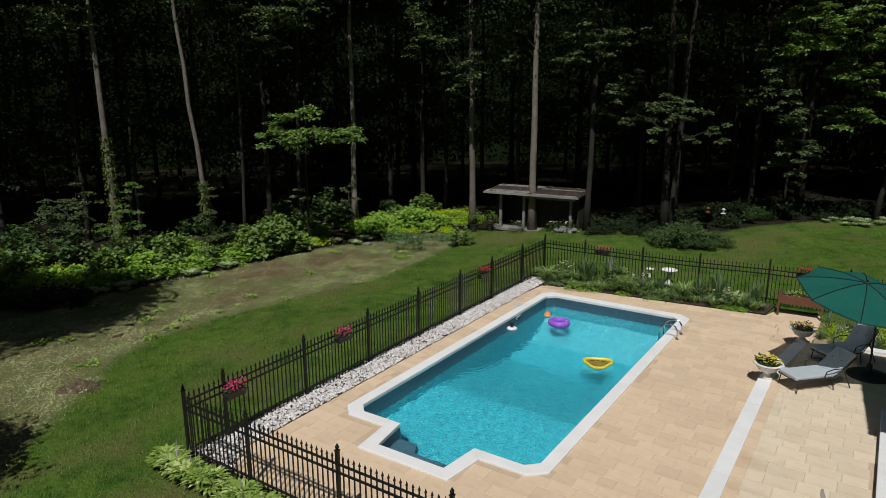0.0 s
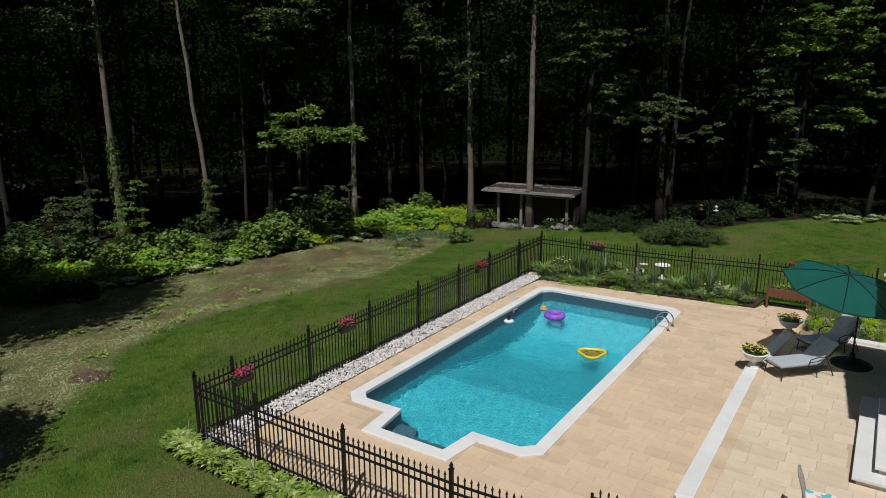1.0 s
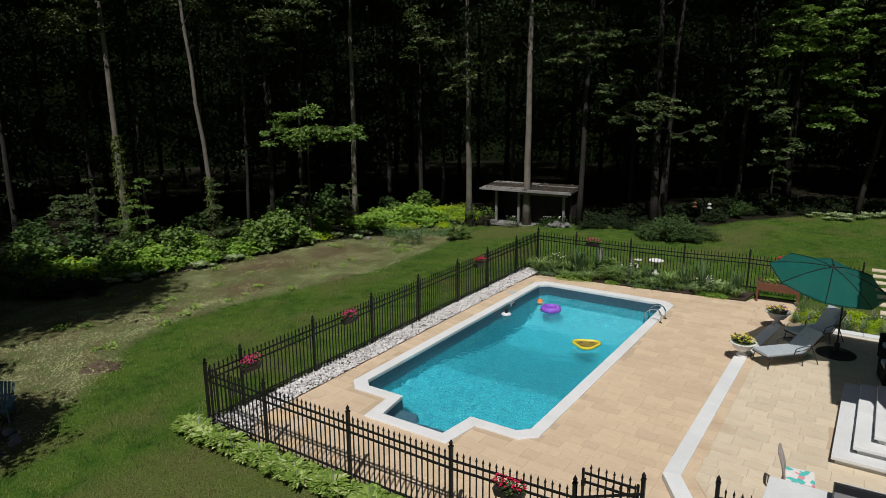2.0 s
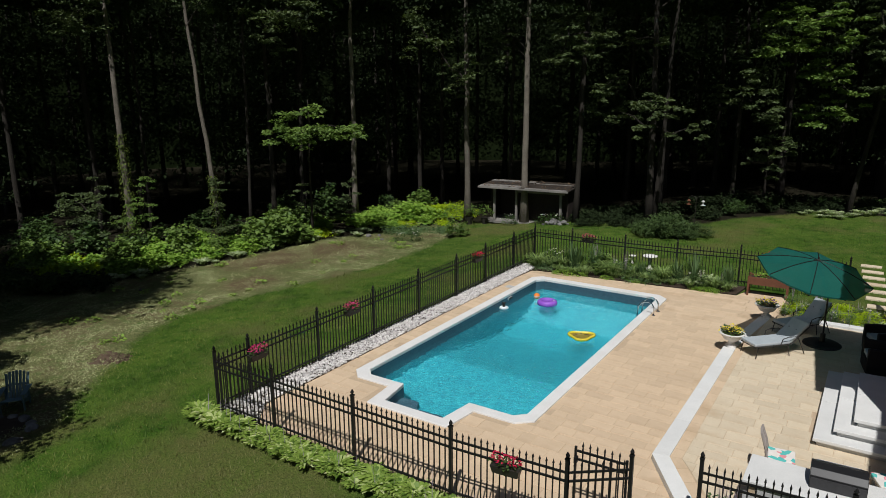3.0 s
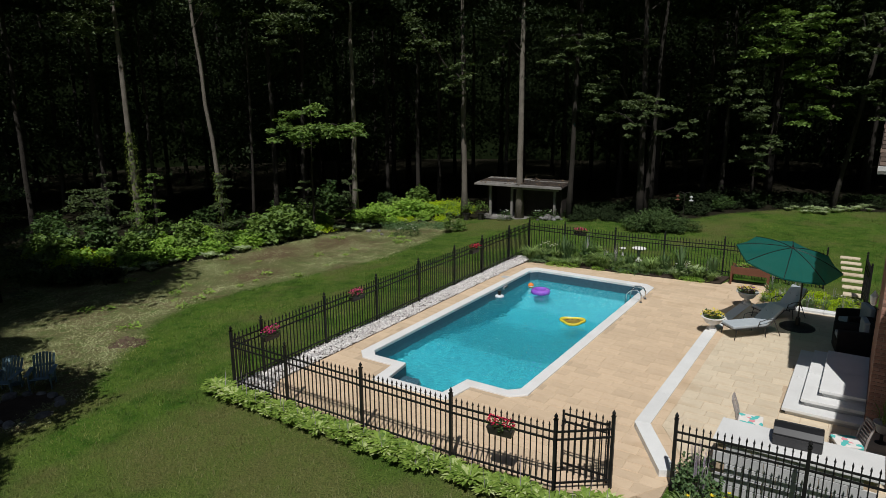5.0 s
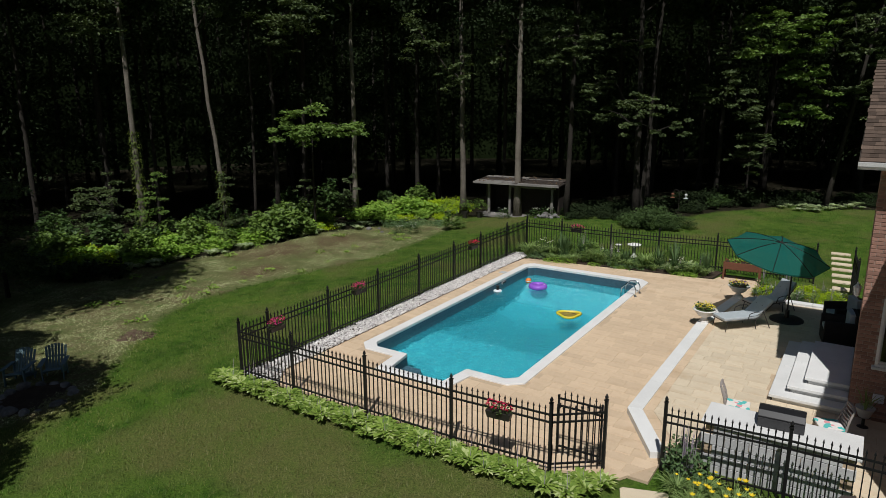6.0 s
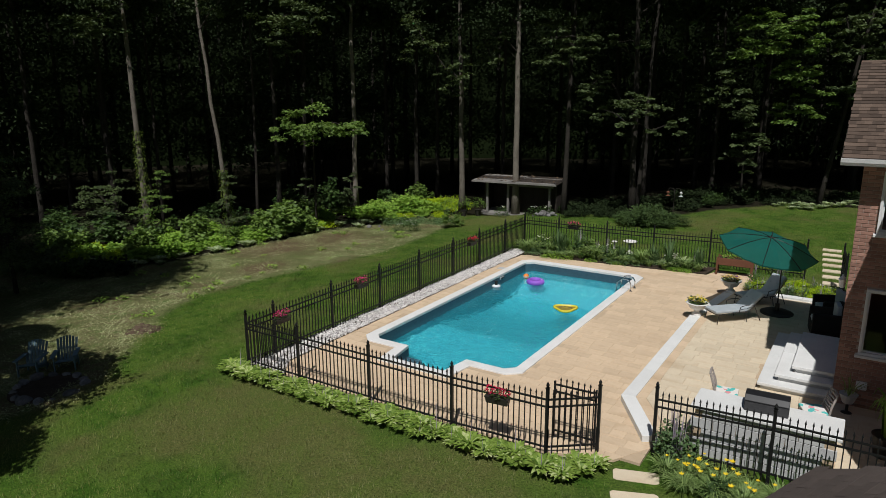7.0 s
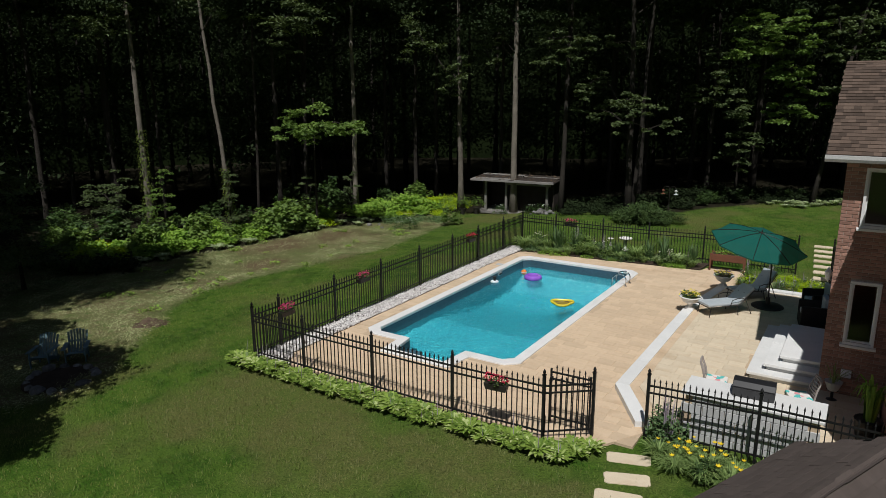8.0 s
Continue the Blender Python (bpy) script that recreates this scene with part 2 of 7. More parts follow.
for link in [k for k in tt.links if k.from_socket == green and k.to_node.name != tinted.node.name]:
    tt.links.new(straw, link.to_socket)
M["chips"] = leafy("mulch_chips", (0.060, 0.066, 0.022), (0.215, 0.235, 0.088), 0.9, 0.0, (0.50, 0.53, 0.27))
M["dry_leaf"] = leafy("dry_leaves", (0.045, 0.03, 0.018), (0.13, 0.09, 0.055), 0.9, 0.0)


def glass_of(name, colour, rough=0.0, ior=1.45):
    m, t, p = nodes_of(name)
    p.inputs["Base Color"].default_value = (*colour, 1)
    p.inputs["Roughness"].default_value, p.inputs["IOR"].default_value = rough, ior
    p.inputs["Transmission Weight"].default_value = 1.0
    return m, t, p


M["glass"] = glass_of("window_glass", (0.9, 0.92, 0.92))[0]
M["water"], wt, wp = glass_of("pool_water", (0.74, 0.95, 0.97), 0.0, 1.33)
w1, w2 = noise_node(wt, 4.0, 1.0, 0.5), noise_node(wt, 12.5, 0.0, 0.5)
for wn in (w1, w2):
    wm = wt.nodes.new("ShaderNodeMapping")
    wm.inputs["Rotation"].default_value, wm.inputs["Scale"].default_value = (0, 0, radians(-33)), (0.85, 1.15, 1.0)
    wt.links.new(wn.inputs["Vector"].links[0].from_socket, wm.inputs["Vector"])
    wt.links.new(wm.outputs["Vector"], wn.inputs["Vector"])
wadd = wt.nodes.new("ShaderNodeMath")
wadd.operation = "MULTIPLY_ADD"
wadd.inputs[1].default_value = 0.55
wt.links.new(w2.outputs["Fac"], wadd.inputs[0])
wt.links.new(w1.outputs["Fac"], wadd.inputs[2])
# the breeze ruffles the shallow end more than the deep one
where, apart, breeze = wt.nodes.new("ShaderNodeTexCoord"), wt.nodes.new("ShaderNodeSeparateXYZ"), wt.nodes.new("ShaderNodeMapRange")
wt.links.new(where.outputs["Object"], apart.inputs["Vector"])
wt.links.new(apart.outputs["Y"], breeze.inputs["Value"])
for key, value in (("From Min", 12.0), ("From Max", 17.0), ("To Min", 1.0), ("To Max", 0.42)):
    breeze.inputs[key].default_value = value
gust = noise_node(wt, 0.5, 1.0)
ruffle, puff = wt.nodes.new("ShaderNodeMath"), wt.nodes.new("ShaderNodeMath")
ruffle.operation = puff.operation = "MULTIPLY"
wt.links.new(ramp_node(wt, gust.outputs["Fac"], ((0.35, (0.55,) * 3), (0.6, (1, 1, 1)))).outputs["Color"], puff.inputs[0])
wt.links.new(breeze.outputs["Result"], puff.inputs[1])
wt.links.new(wadd.outputs[0], ruffle.inputs[0])
wt.links.new(puff.outputs[0], ruffle.inputs[1])
wb = wt.nodes.new("ShaderNodeBump")
wb.inputs["Strength"].default_value, wb.inputs["Distance"].default_value = 1.0, 0.044
wt.links.new(ruffle.outputs[0], wb.inputs["Height"])
wt.links.new(wb.outputs["Normal"], wp.inputs["Normal"])


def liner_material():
    """Turquoise vinyl; a net of pale lines painted in for sunlight focused by ripples."""
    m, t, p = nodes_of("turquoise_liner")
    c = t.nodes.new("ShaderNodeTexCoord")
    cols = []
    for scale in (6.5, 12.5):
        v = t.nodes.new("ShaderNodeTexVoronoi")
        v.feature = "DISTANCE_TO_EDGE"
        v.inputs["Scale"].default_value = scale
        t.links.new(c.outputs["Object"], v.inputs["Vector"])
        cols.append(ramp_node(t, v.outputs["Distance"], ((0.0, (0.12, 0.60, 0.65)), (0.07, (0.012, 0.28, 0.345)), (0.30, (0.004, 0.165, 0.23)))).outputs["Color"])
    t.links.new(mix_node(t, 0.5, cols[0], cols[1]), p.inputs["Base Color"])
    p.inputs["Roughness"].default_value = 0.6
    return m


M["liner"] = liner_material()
M["liner_border"] = surface("slate_blue_liner", (0.032, 0.075, 0.105), (0.06, 0.115, 0.15), 8, 40, 0.45, 0.05)


def ground_material():
    """Lawn, mulched bed and forest floor, mixed by the zone stored on the sheet and broken up by noise."""
    m, t, p = nodes_of("ground_cover")
    big, mid, fine = noise_node(t, 0.35, 4.0), noise_node(t, 2.2, 5.0), noise_node(t, 26.0, 4.0)
    lawn = mix_node(t, ramp_node(t, mid.outputs["Fac"], ((0.32, (0, 0, 0)), (0.68, (1, 1, 1)))).outputs["Color"], (0.040, 0.104, 0.009), (0.100, 0.190, 0.021))
    sward = noise_node(t, 0.55, 3.0, 0.65)
    lawn = mix_node(t, 1.0, lawn, ramp_node(t, sward.outputs["Fac"], ((0.30, (0.66, 0.72, 0.66)), (0.50, (1.0, 1.0, 1.0)), (0.70, (1.36, 1.24, 1.28)))).outputs["Color"], "MULTIPLY")
    dry = t.nodes.new("ShaderNodeAttribute")
    dry.attribute_name = "dry"
    drier = t.nodes.new("ShaderNodeMath")
    drier.operation = "MULTIPLY_ADD"
    drier.inputs[1].default_value = 0.2
    t.links.new(dry.outputs["Fac"], drier.inputs[0])
    t.links.new(big.outputs["Fac"], drier.inputs[2])
    lawn = mix_node(t, ramp_node(t, drier.outputs[0], ((0.49, (0, 0, 0)), (0.66, (0.85,) * 3))).outputs["Color"], lawn, (0.155, 0.150, 0.050))
    patch = noise_node(t, 1.1, 6.0, 0.75)
    lawn = mix_node(t, ramp_node(t, patch.outputs["Fac"], ((0.42, (0, 0, 0)), (0.62, (0.7,) * 3))).outputs["Color"], lawn, (0.100, 0.150, 0.026))
    speck = noise_node(t, 11.0, 5.0, 0.75)
    lawn = mix_node(t, ramp_node(t, speck.outputs["Fac"], ((0.56, (0, 0, 0)), (0.70, (0.6,) * 3))).outputs["Color"], lawn, (0.18, 0.24, 0.06))
    lawn = mix_node(t, ramp_node(t, fine.outputs["Fac"], ((0.35, (0.6,) * 3), (0.62, (0, 0, 0)))).outputs["Color"], lawn, (0.022, 0.048, 0.008))
    mul = mix_node(t, ramp_node(t, fine.outputs["Fac"], ((0.35, (0, 0, 0)), (0.65, (1, 1, 1)))).outputs["Color"], (0.055, 0.062, 0.022), (0.24, 0.255, 0.105))
    mul = mix_node(t, ramp_node(t, big.outputs["Fac"], ((0.46, (0, 0, 0)), (0.6, (0.8,) * 3))).outputs["Color"], mul, (0.155, 0.108, 0.066))
    mul = mix_node(t, ramp_node(t, mid.outputs["Fac"], ((0.50, (0, 0, 0)), (0.64, (0.75,) * 3))).outputs["Color"], mul, (0.10, 0.16, 0.04))
    bare = t.nodes.new("ShaderNodeAttribute")
    bare.attribute_name = "bare"
    earth = mix_node(t, fine.outputs["Fac"], (0.075, 0.045, 0.026), (0.20, 0.135, 0.085))
    rubbed = t.nodes.new("ShaderNodeMath")
    rubbed.operation = "MULTIPLY"
    t.links.new(bare.outputs["Fac"], rubbed.inputs[0])
    t.links.new(patch.outputs["Fac"], rubbed.inputs[1])
    mul = mix_node(t, ramp_node(t, rubbed.outputs[0], ((0.12, (0, 0, 0)), (0.42, (0.9,) * 3))).outputs["Color"], mul, earth)
    # forest floor nearly black: shade under the trees goes into its colour
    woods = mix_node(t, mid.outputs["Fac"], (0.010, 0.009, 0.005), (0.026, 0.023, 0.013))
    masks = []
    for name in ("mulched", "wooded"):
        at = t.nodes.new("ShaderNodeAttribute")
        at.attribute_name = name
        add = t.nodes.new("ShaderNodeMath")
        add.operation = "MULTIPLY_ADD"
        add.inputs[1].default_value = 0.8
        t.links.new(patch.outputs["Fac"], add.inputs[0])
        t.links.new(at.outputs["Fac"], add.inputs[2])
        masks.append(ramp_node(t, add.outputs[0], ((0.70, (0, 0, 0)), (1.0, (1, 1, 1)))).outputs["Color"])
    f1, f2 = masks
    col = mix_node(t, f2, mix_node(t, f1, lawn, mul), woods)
    t.links.new(col, p.inputs["Base Color"])
    p.inputs["Roughness"].default_value, p.inputs["Specular IOR Level"].default_value = 0.95, 0.1
    bn = t.nodes.new("ShaderNodeBump")
    bn.inputs["Strength"].default_value, bn.inputs["Distance"].default_value = 0.9, 0.06
    t.links.new(fine.outputs["Fac"], bn.inputs["Height"])
    t.links.new(bn.outputs["Normal"], p.inputs["Normal"])
    return m


M["ground"] = ground_material()


# ---- building helpers ----
class Geo:
    """Vertices and faces gathered for one mesh."""

    def __init__(self):
        self.v, self.f = [], []

    def add(self, verts, faces, m=None):
        k = len(self.v)
        self.v += [tuple(m @ Vector(p)) for p in verts] if m else [tuple(p) for p in verts]
        self.f += [tuple(i + k for i in f) for f in faces]
        return self

    def box(self, c, s, m=None):
        x, y, z = (a / 2 for a in s)
        p = [(c[0] + i * x, c[1] + j * y, c[2] + k * z) for k in (-1, 1) for i, j in ((-1, -1), (1, -1), (1, 1), (-1, 1))]
        return self.add(p, [(3, 2, 1, 0), (4, 5, 6, 7), (0, 1, 5, 4), (1, 2, 6, 5), (2, 3, 7, 6), (3, 0, 4, 7)], m)

    def lathe(self, rings, n=12, m=None, cap=True):
        """Rings of (radius, z) round the z axis."""
        p = [(r * math.cos(2 * math.pi * i / n), r * math.sin(2 * math.pi * i / n), z) for r, z in rings for i in range(n)]
        f = [(k * n + i, k * n + (i + 1) % n, (k + 1) * n + (i + 1) % n, (k + 1) * n + i) for k in range(len(rings) - 1) for i in range(n)]
        if cap:
            f += [tuple(range(n - 1, -1, -1)), tuple(range((len(rings) - 1) * n, len(rings) * n))]
        return self.add(p, f, m)

    def tube(self, path, radius, n=6):
        """A round bar along a path; radius: one or one for each point."""
        pts = [Vector(p) for p in path]
        rad = radius if isinstance(radius, (list, tuple)) else [radius] * len(pts)
        v, side = [], None
        for i, p in enumerate(pts):
            d = (pts[min(i + 1, len(pts) - 1)] - pts[max(i - 1, 0)]).normalized()
            side = (d.orthogonal() if side is None else side - d * side.dot(d)).normalized()
            up = d.cross(side)
            v += [p + rad[i] * (math.cos(2 * math.pi * a / n) * side + math.sin(2 * math.pi * a / n) * up) for a in range(n)]
        f = [(k * n + i, k * n + (i + 1) % n, (k + 1) * n + (i + 1) % n, (k + 1) * n + i) for k in range(len(pts) - 1) for i in range(n)]
        f += [tuple(range(n - 1, -1, -1)), tuple(range((len(pts) - 1) * n, len(pts) * n))]
        return self.add(v, f)

    def prism(self, poly, z0, z1):
        """A flat shape (counter-clockwise) with thickness."""
        n = len(poly)
        self.add([(x, y, z0) for x, y in poly] + [(x, y, z1) for x, y in poly],
                 [tuple(range(n - 1, -1, -1)), tuple(range(n, 2 * n))] + [(i, (i + 1) % n, n + (i + 1) % n, n + i) for i in range(n)])
        return self

    def mesh(self, name, material, bevel=0.0, smooth=False):
        me = bpy.data.meshes.new(name)
        me.from_pydata(self.v, [], self.f)
        if bevel:
            bm = bmesh.new()
            bm.from_mesh(me)
            bmesh.ops.recalc_face_normals(bm, faces=bm.faces)
            sharp = [e for e in bm.edges if len(e.link_faces) == 2 and e.calc_face_angle(0) > 0.6]
            bmesh.ops.bevel(bm, geom=sharp, offset=bevel, segments=2, affect="EDGES", profile=0.6)
            bm.to_mesh(me)
            bm.free()
        me.materials.append(material)
        if smooth:
            me.polygons.foreach_set("use_smooth", [True] * len(me.polygons))
        me.update()
        return me


def part(name, geo, material, parent=None, label="", bevel=0.0, smooth=False, at=None):
    me = geo if isinstance(geo, bpy.types.Mesh) else geo.mesh(name, material, bevel, smooth)
    ob = new(name, me)
    if parent:
        ob.parent = parent
    if at is not None:
        ob.matrix_basis = at
    return tagged(ob, label)


def thing(name, label, category, at=None, group="", kind=""):
    ob = new(name)
    ob.empty_display_size = 0.2
    if at is not None:
        ob.matrix_basis = at
    return tagged(ob, label, category, group, kind)


def inside(poly, x, y):
    hit = False
    for (x0, y0), (x1, y1) in zip(poly, poly[1:] + poly[:1]):
        if (y0 > y) != (y1 > y) and x < (x1 - x0) * (y - y0) / (y1 - y0) + x0:
            hit = not hit
    return hit


# leaf outlines in the xy plane, stem at the origin, along +y
LEAF = ([(0, 0, 0), (0.32, 0.42, 0.06), (0, 1, -0.05), (-0.32, 0.42, 0.06)], [(0, 1, 2, 3)])
MAPLE = ([(0, 0, 0), (0.38, 0.12, 0.03), (0.50, 0.55, 0.05), (0.22, 0.62, 0.03), (0, 1.05, -0.05), (-0.22, 0.62, 0.03), (-0.50, 0.55, 0.05), (-0.38, 0.12, 0.03)],
         [(0, 1, 2, 3), (0, 3, 4, 5), (0, 5, 6, 7)])


def strew(points, sizes, tilts, turns, shape=LEAF, rolls=None):
    """Many leaves as one set of arrays: places, sizes, tilt from level and turn round z."""
    v0 = np.array(shape[0], float)
    P = np.asarray(points, float)
    n = len(P)
    v = v0[None] * np.asarray(sizes, float).reshape(n, 1, 1)
    r = np.zeros(n) if rolls is None else np.asarray(rolls)
    c, s = np.cos(r)[:, None], np.sin(r)[:, None]
    x, z = v[:, :, 0] * c + v[:, :, 2] * s, -v[:, :, 0] * s + v[:, :, 2] * c
    y = v[:, :, 1]
    c, s = np.cos(tilts)[:, None], np.sin(tilts)[:, None]
    y, z = y * c - z * s, y * s + z * c
    c, s = np.cos(turns)[:, None], np.sin(turns)[:, None]
    x, y = x * c - y * s, x * s + y * c
    V = np.stack([x, y, z], 2) + P[:, None]
    k = len(v0)
    F = [tuple(i + j * k for i in f) for j in range(n) for f in shape[1]]
    return V.reshape(-1, 3), F


def leaf_mesh(name, sets, material):
    """One mesh out of several results of strew()."""
    V, F, k = [], [], 0
    for v, f in sets:
        V.append(v)
        F += [tuple(i + k for i in q) for q in f]
        k += len(v)
    me = bpy.data.meshes.new(name)
    me.from_pydata(np.concatenate(V).tolist(), [], F)
    me.materials.append(material)
    return me


R = np.random.default_rng(7)


def dome(n, rx, ry, h, size, shape=LEAF, low=0.0, spread=0.35):
    """Leaves over a rounded, uneven clump standing at the origin."""
    a = R.uniform(0, 2 * math.pi, n)
    e = np.arcsin(R.uniform(0.02, 1, n))
    lump = 1 + 0.22 * np.sin(3 * a + R.uniform(0, 6)) + 0.15 * np.sin(7 * a + R.uniform(0, 6)) + R.normal(0, 0.10, n)
    q = R.uniform(0.55, 1.0, n) ** 0.5 * lump
    p = np.stack([rx * q * np.cos(a) * np.cos(e), ry * q * np.sin(a) * np.cos(e), low + (h - low) * q * np.sin(e)], 1)
    return strew(p, size * R.uniform(0.6, 1.25, n), R.normal(0.25, spread, n), a - math.pi / 2 + R.normal(0, 0.7, n), shape, R.normal(0, 0.4, n))


def clump(stems, r, h, leaves, leaf, shape=MAPLE, spread=0.30):
    """A shrub of separate leafy stems that lean outwards, with dark gaps between them."""
    sets = []
    for i in range(stems):
        a, q = R.uniform(0, 2 * math.pi), R.uniform(0, 1) ** 0.5
        top = h * (1 - 0.55 * q * q) * R.uniform(0.72, 1.15)
        n = max(6, int(leaves * R.uniform(0.6, 1.2)))
        u = R.uniform(0.15, 1.0, n) ** 0.6
        b, w = R.uniform(0, 2 * math.pi, n), spread * r * R.uniform(0.2, 1.0, n) * (1.25 - 0.55 * u)
        p = np.stack([r * q * math.cos(a) * (0.35 + 0.65 * u) + w * np.cos(b), r * q * math.sin(a) * (0.35 + 0.65 * u) + w * np.sin(b), top * u - 0.25 * w], 1)
        sets.append(strew(p, leaf * R.uniform(0.6, 1.3, n), R.normal(-0.15, 0.40, n), b - math.pi / 2 + R.normal(0, 0.5, n), shape, R.normal(0, 0.35, n)))
    V = np.concatenate([v for v, f in sets])
    F, k = [], 0
    for v, f in sets:
        F += [tuple(i + k for i in g) for g in f]
        k += len(v)
    return V, F


def straps(n, r, h, width, droop=0.5, form=(1, 0.95, 0.6, 0.05)):
    """A tuft of arching strap leaves, each of three faces."""
    V, F = [], []
    for i in range(n):
        a, k = R.uniform(0, 2 * math.pi), R.uniform(0.35, 1.0)
        hh, rr = h * R.uniform(0.7, 1.1), r * k
        c, s = math.cos(a), math.sin(a)
        w = width * R.uniform(0.7, 1.2)
        base = R.uniform(0, 0.25) * r
        b = len(V)
        for t in (0, 0.4, 0.75, 1.0):
            d, z = base + rr * t ** 1.4, hh * (t * 1.5 - droop * 1.3 * t * t)
            ww = w * form[(0, 0.4, 0.75, 1.0).index(t)] / 2
            V += [(d * c - ww * s, d * s + ww * c, z), (d * c + ww * s, d * s - ww * c, z)]
        F += [(b + j, b + j + 1, b + j + 3, b + j + 2) for j in (0, 2, 4)]
    return np.array(V), F


# ---- large structure ----
POOL_IN = [(-8.66, 10.24), (-8.44, 10.01), (-7.465, 10.01), (-7.317, 9.108), (-5.797, 9.108), (-5.682, 10.01),
           (-4.61, 10.01), (-4.39, 10.23), (-4.39, 19.56), (-4.61, 19.78), (-8.44, 19.78), (-8.66, 19.56)]
POOL_OUT = [(-8.94, 10.03), (-8.64, 9.73), (-7.70, 9.73), (-7.60, 8.82), (-5.52, 8.82), (-5.40, 9.73),
            (-4.42, 9.73), (-4.11, 10.03), (-4.11, 19.81), (-4.42, 20.10), (-8.64, 20.10), (-8.94, 19.80)]
LAWN_EDGE = [(-13.2, 2.4), (-12.8, 4.2), (-14.0, 5.6), (-15.3, 7.1), (-17.0, 9.0), (-17.9, 11.5), (-17.5, 13.7), (-16.8, 17.0), (-16.1, 20.3), (-16.6, 26.5), (-18.0, 29.5)]
BED_EDGE = [(-34.0, 9.0), (-27.5, 11.0), (-23.8, 13.3), (-22.8, 18.0), (-22.5, 22.0), (-21.0, 25.5), (-18.6, 30.0)]
WOODS_EDGE = BED_EDGE + [(-12.0, 31.5), (-7.0, 31.8), (-5.0, 36.0), (-1.6, 40.4), (8.0, 42.0), (60.0, 43.0)]
MULCH = LAWN_EDGE + BED_EDGE[::-1] + [(-34.0, 2.0)]
WOODS = WOODS_EDGE + [(400.0, 43.0), (400.0, 400.0), (-400.0, 400.0), (-400.0, 5.0), (-60.0, 5.0)]


def level(x, y):
    """Height of the ground."""
    d, e = max(0.0, -10.4 - x), max(0.0, 6.5 - y)
    return -0.06 - 0.09 * min(d, 6) - 0.03 * max(0, min(d - 6, 8)) - 0.03 * min(e, 12) + 0.03 * math.sin(0.7 * x) * math.sin(0.5 * y + 1) * min(1, (d + e) / 4)


def zone(x, y):
    return 2.0 if inside(WOODS, x, y) else 1.0 if inside(MULCH, x, y) else 0.0


def within(poly, x, y):
    """inside() for arrays of places."""
    hit = np.zeros(len(x), bool)
    for (x0, y0), (x1, y1) in zip(poly, poly[1:] + poly[:1]):
        if y0 != y1:
            hit ^= ((y0 > y) != (y1 > y)) & (x < (x1 - x0) * (y - y0) / (y1 - y0) + x0)
    return hit


def dryness(x, y):
    """Where the turf is thin and yellowed: along the front border, before the shed and by the fire pit."""
    front = np.exp(-((y - 4.7 + 0.05 * x) / 1.9) ** 2) * np.clip((x + 11.5) / 2, 0, 1)
    spots = sum(k * np.exp(-((x - a) / p) ** 2 - ((y - b) / q) ** 2) for a, b, p, q, k in ((-15.6, 28.6, 2.6, 1.5, 1.3), (-12.6, 4.4, 0.9, 0.9, 1.2), (-14.0, 11.2, 1.6, 0.8, 0.9), (-4.8, 31.6, 1.2, 1.6, 1.2)))
    return np.minimum(1.3, front + spots)


def bareness(x, y):
    return max(math.exp(-((x - a) / p) ** 2 - ((y - b) / q) ** 2) for a, b, p, q in ((-21.2, 18.6, 1.9, 2.6), (-19.0, 15.4, 1.3, 1.5), (-20.4, 21.6, 1.6, 2.0), (-22.4, 17.0, 0.9, 0.8)))


def build_ground():
    xs = [-400, -250, -150, -100, -70, -52, -42] + list(np.arange(-36, 12, 0.35)) + [13, 18, 30, 50, 90, 180, 400]
    ys = [-400, -200, -100, -50, -25, -14] + list(np.arange(-9, 48, 0.35)) + [50, 56, 66, 80, 110, 180, 400]
    v = [(x, y, level(x, y)) for y in ys for x in xs]
    n = len(xs)
    f = []
    for j in range(len(ys) - 1):
        for i in range(n - 1):
            if xs[i + 1] > -8.8 and xs[i] < -4.25 and ys[j + 1] > 9.0 and ys[j] < 19.9:
                continue
            f.append((j * n + i, j * n + i + 1, (j + 1) * n + i + 1, (j + 1) * n + i))
    me = bpy.data.meshes.new("ground")
    me.from_pydata(v, [], f)
    steps = [(0, 0), (0.6, 0), (-0.6, 0), (0, 0.6), (0, -0.6), (0.4, 0.4), (-0.4, 0.4), (0.4, -0.4), (-0.4, -0.4)]
    px, py = np.array([p[0] for p in v], float), np.array([p[1] for p in v], float)
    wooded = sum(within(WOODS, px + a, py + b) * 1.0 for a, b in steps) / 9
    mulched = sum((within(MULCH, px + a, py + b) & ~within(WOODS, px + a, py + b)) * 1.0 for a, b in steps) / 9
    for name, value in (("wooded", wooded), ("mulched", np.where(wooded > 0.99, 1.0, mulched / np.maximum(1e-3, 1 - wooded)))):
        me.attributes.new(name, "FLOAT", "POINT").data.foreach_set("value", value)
    # the thin, dry turf that runs along the border under the front fence
    worn = me.attributes.new("dry", "FLOAT", "POINT")
    worn.data.foreach_set("value", dryness(px, py))
    # earth rubbed bare in the mulch
    worn = me.attributes.new("bare", "FLOAT", "POINT")
    worn.data.foreach_set("value", [bareness(x, y) for x, y, z in v])
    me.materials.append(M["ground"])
    me.polygons.foreach_set("use_smooth", [True] * len(me.polygons))
    tagged(new("ground", me), "mown lawn, mulched bed and forest floor darkened for the wood's shade", "ground", kind="structure")


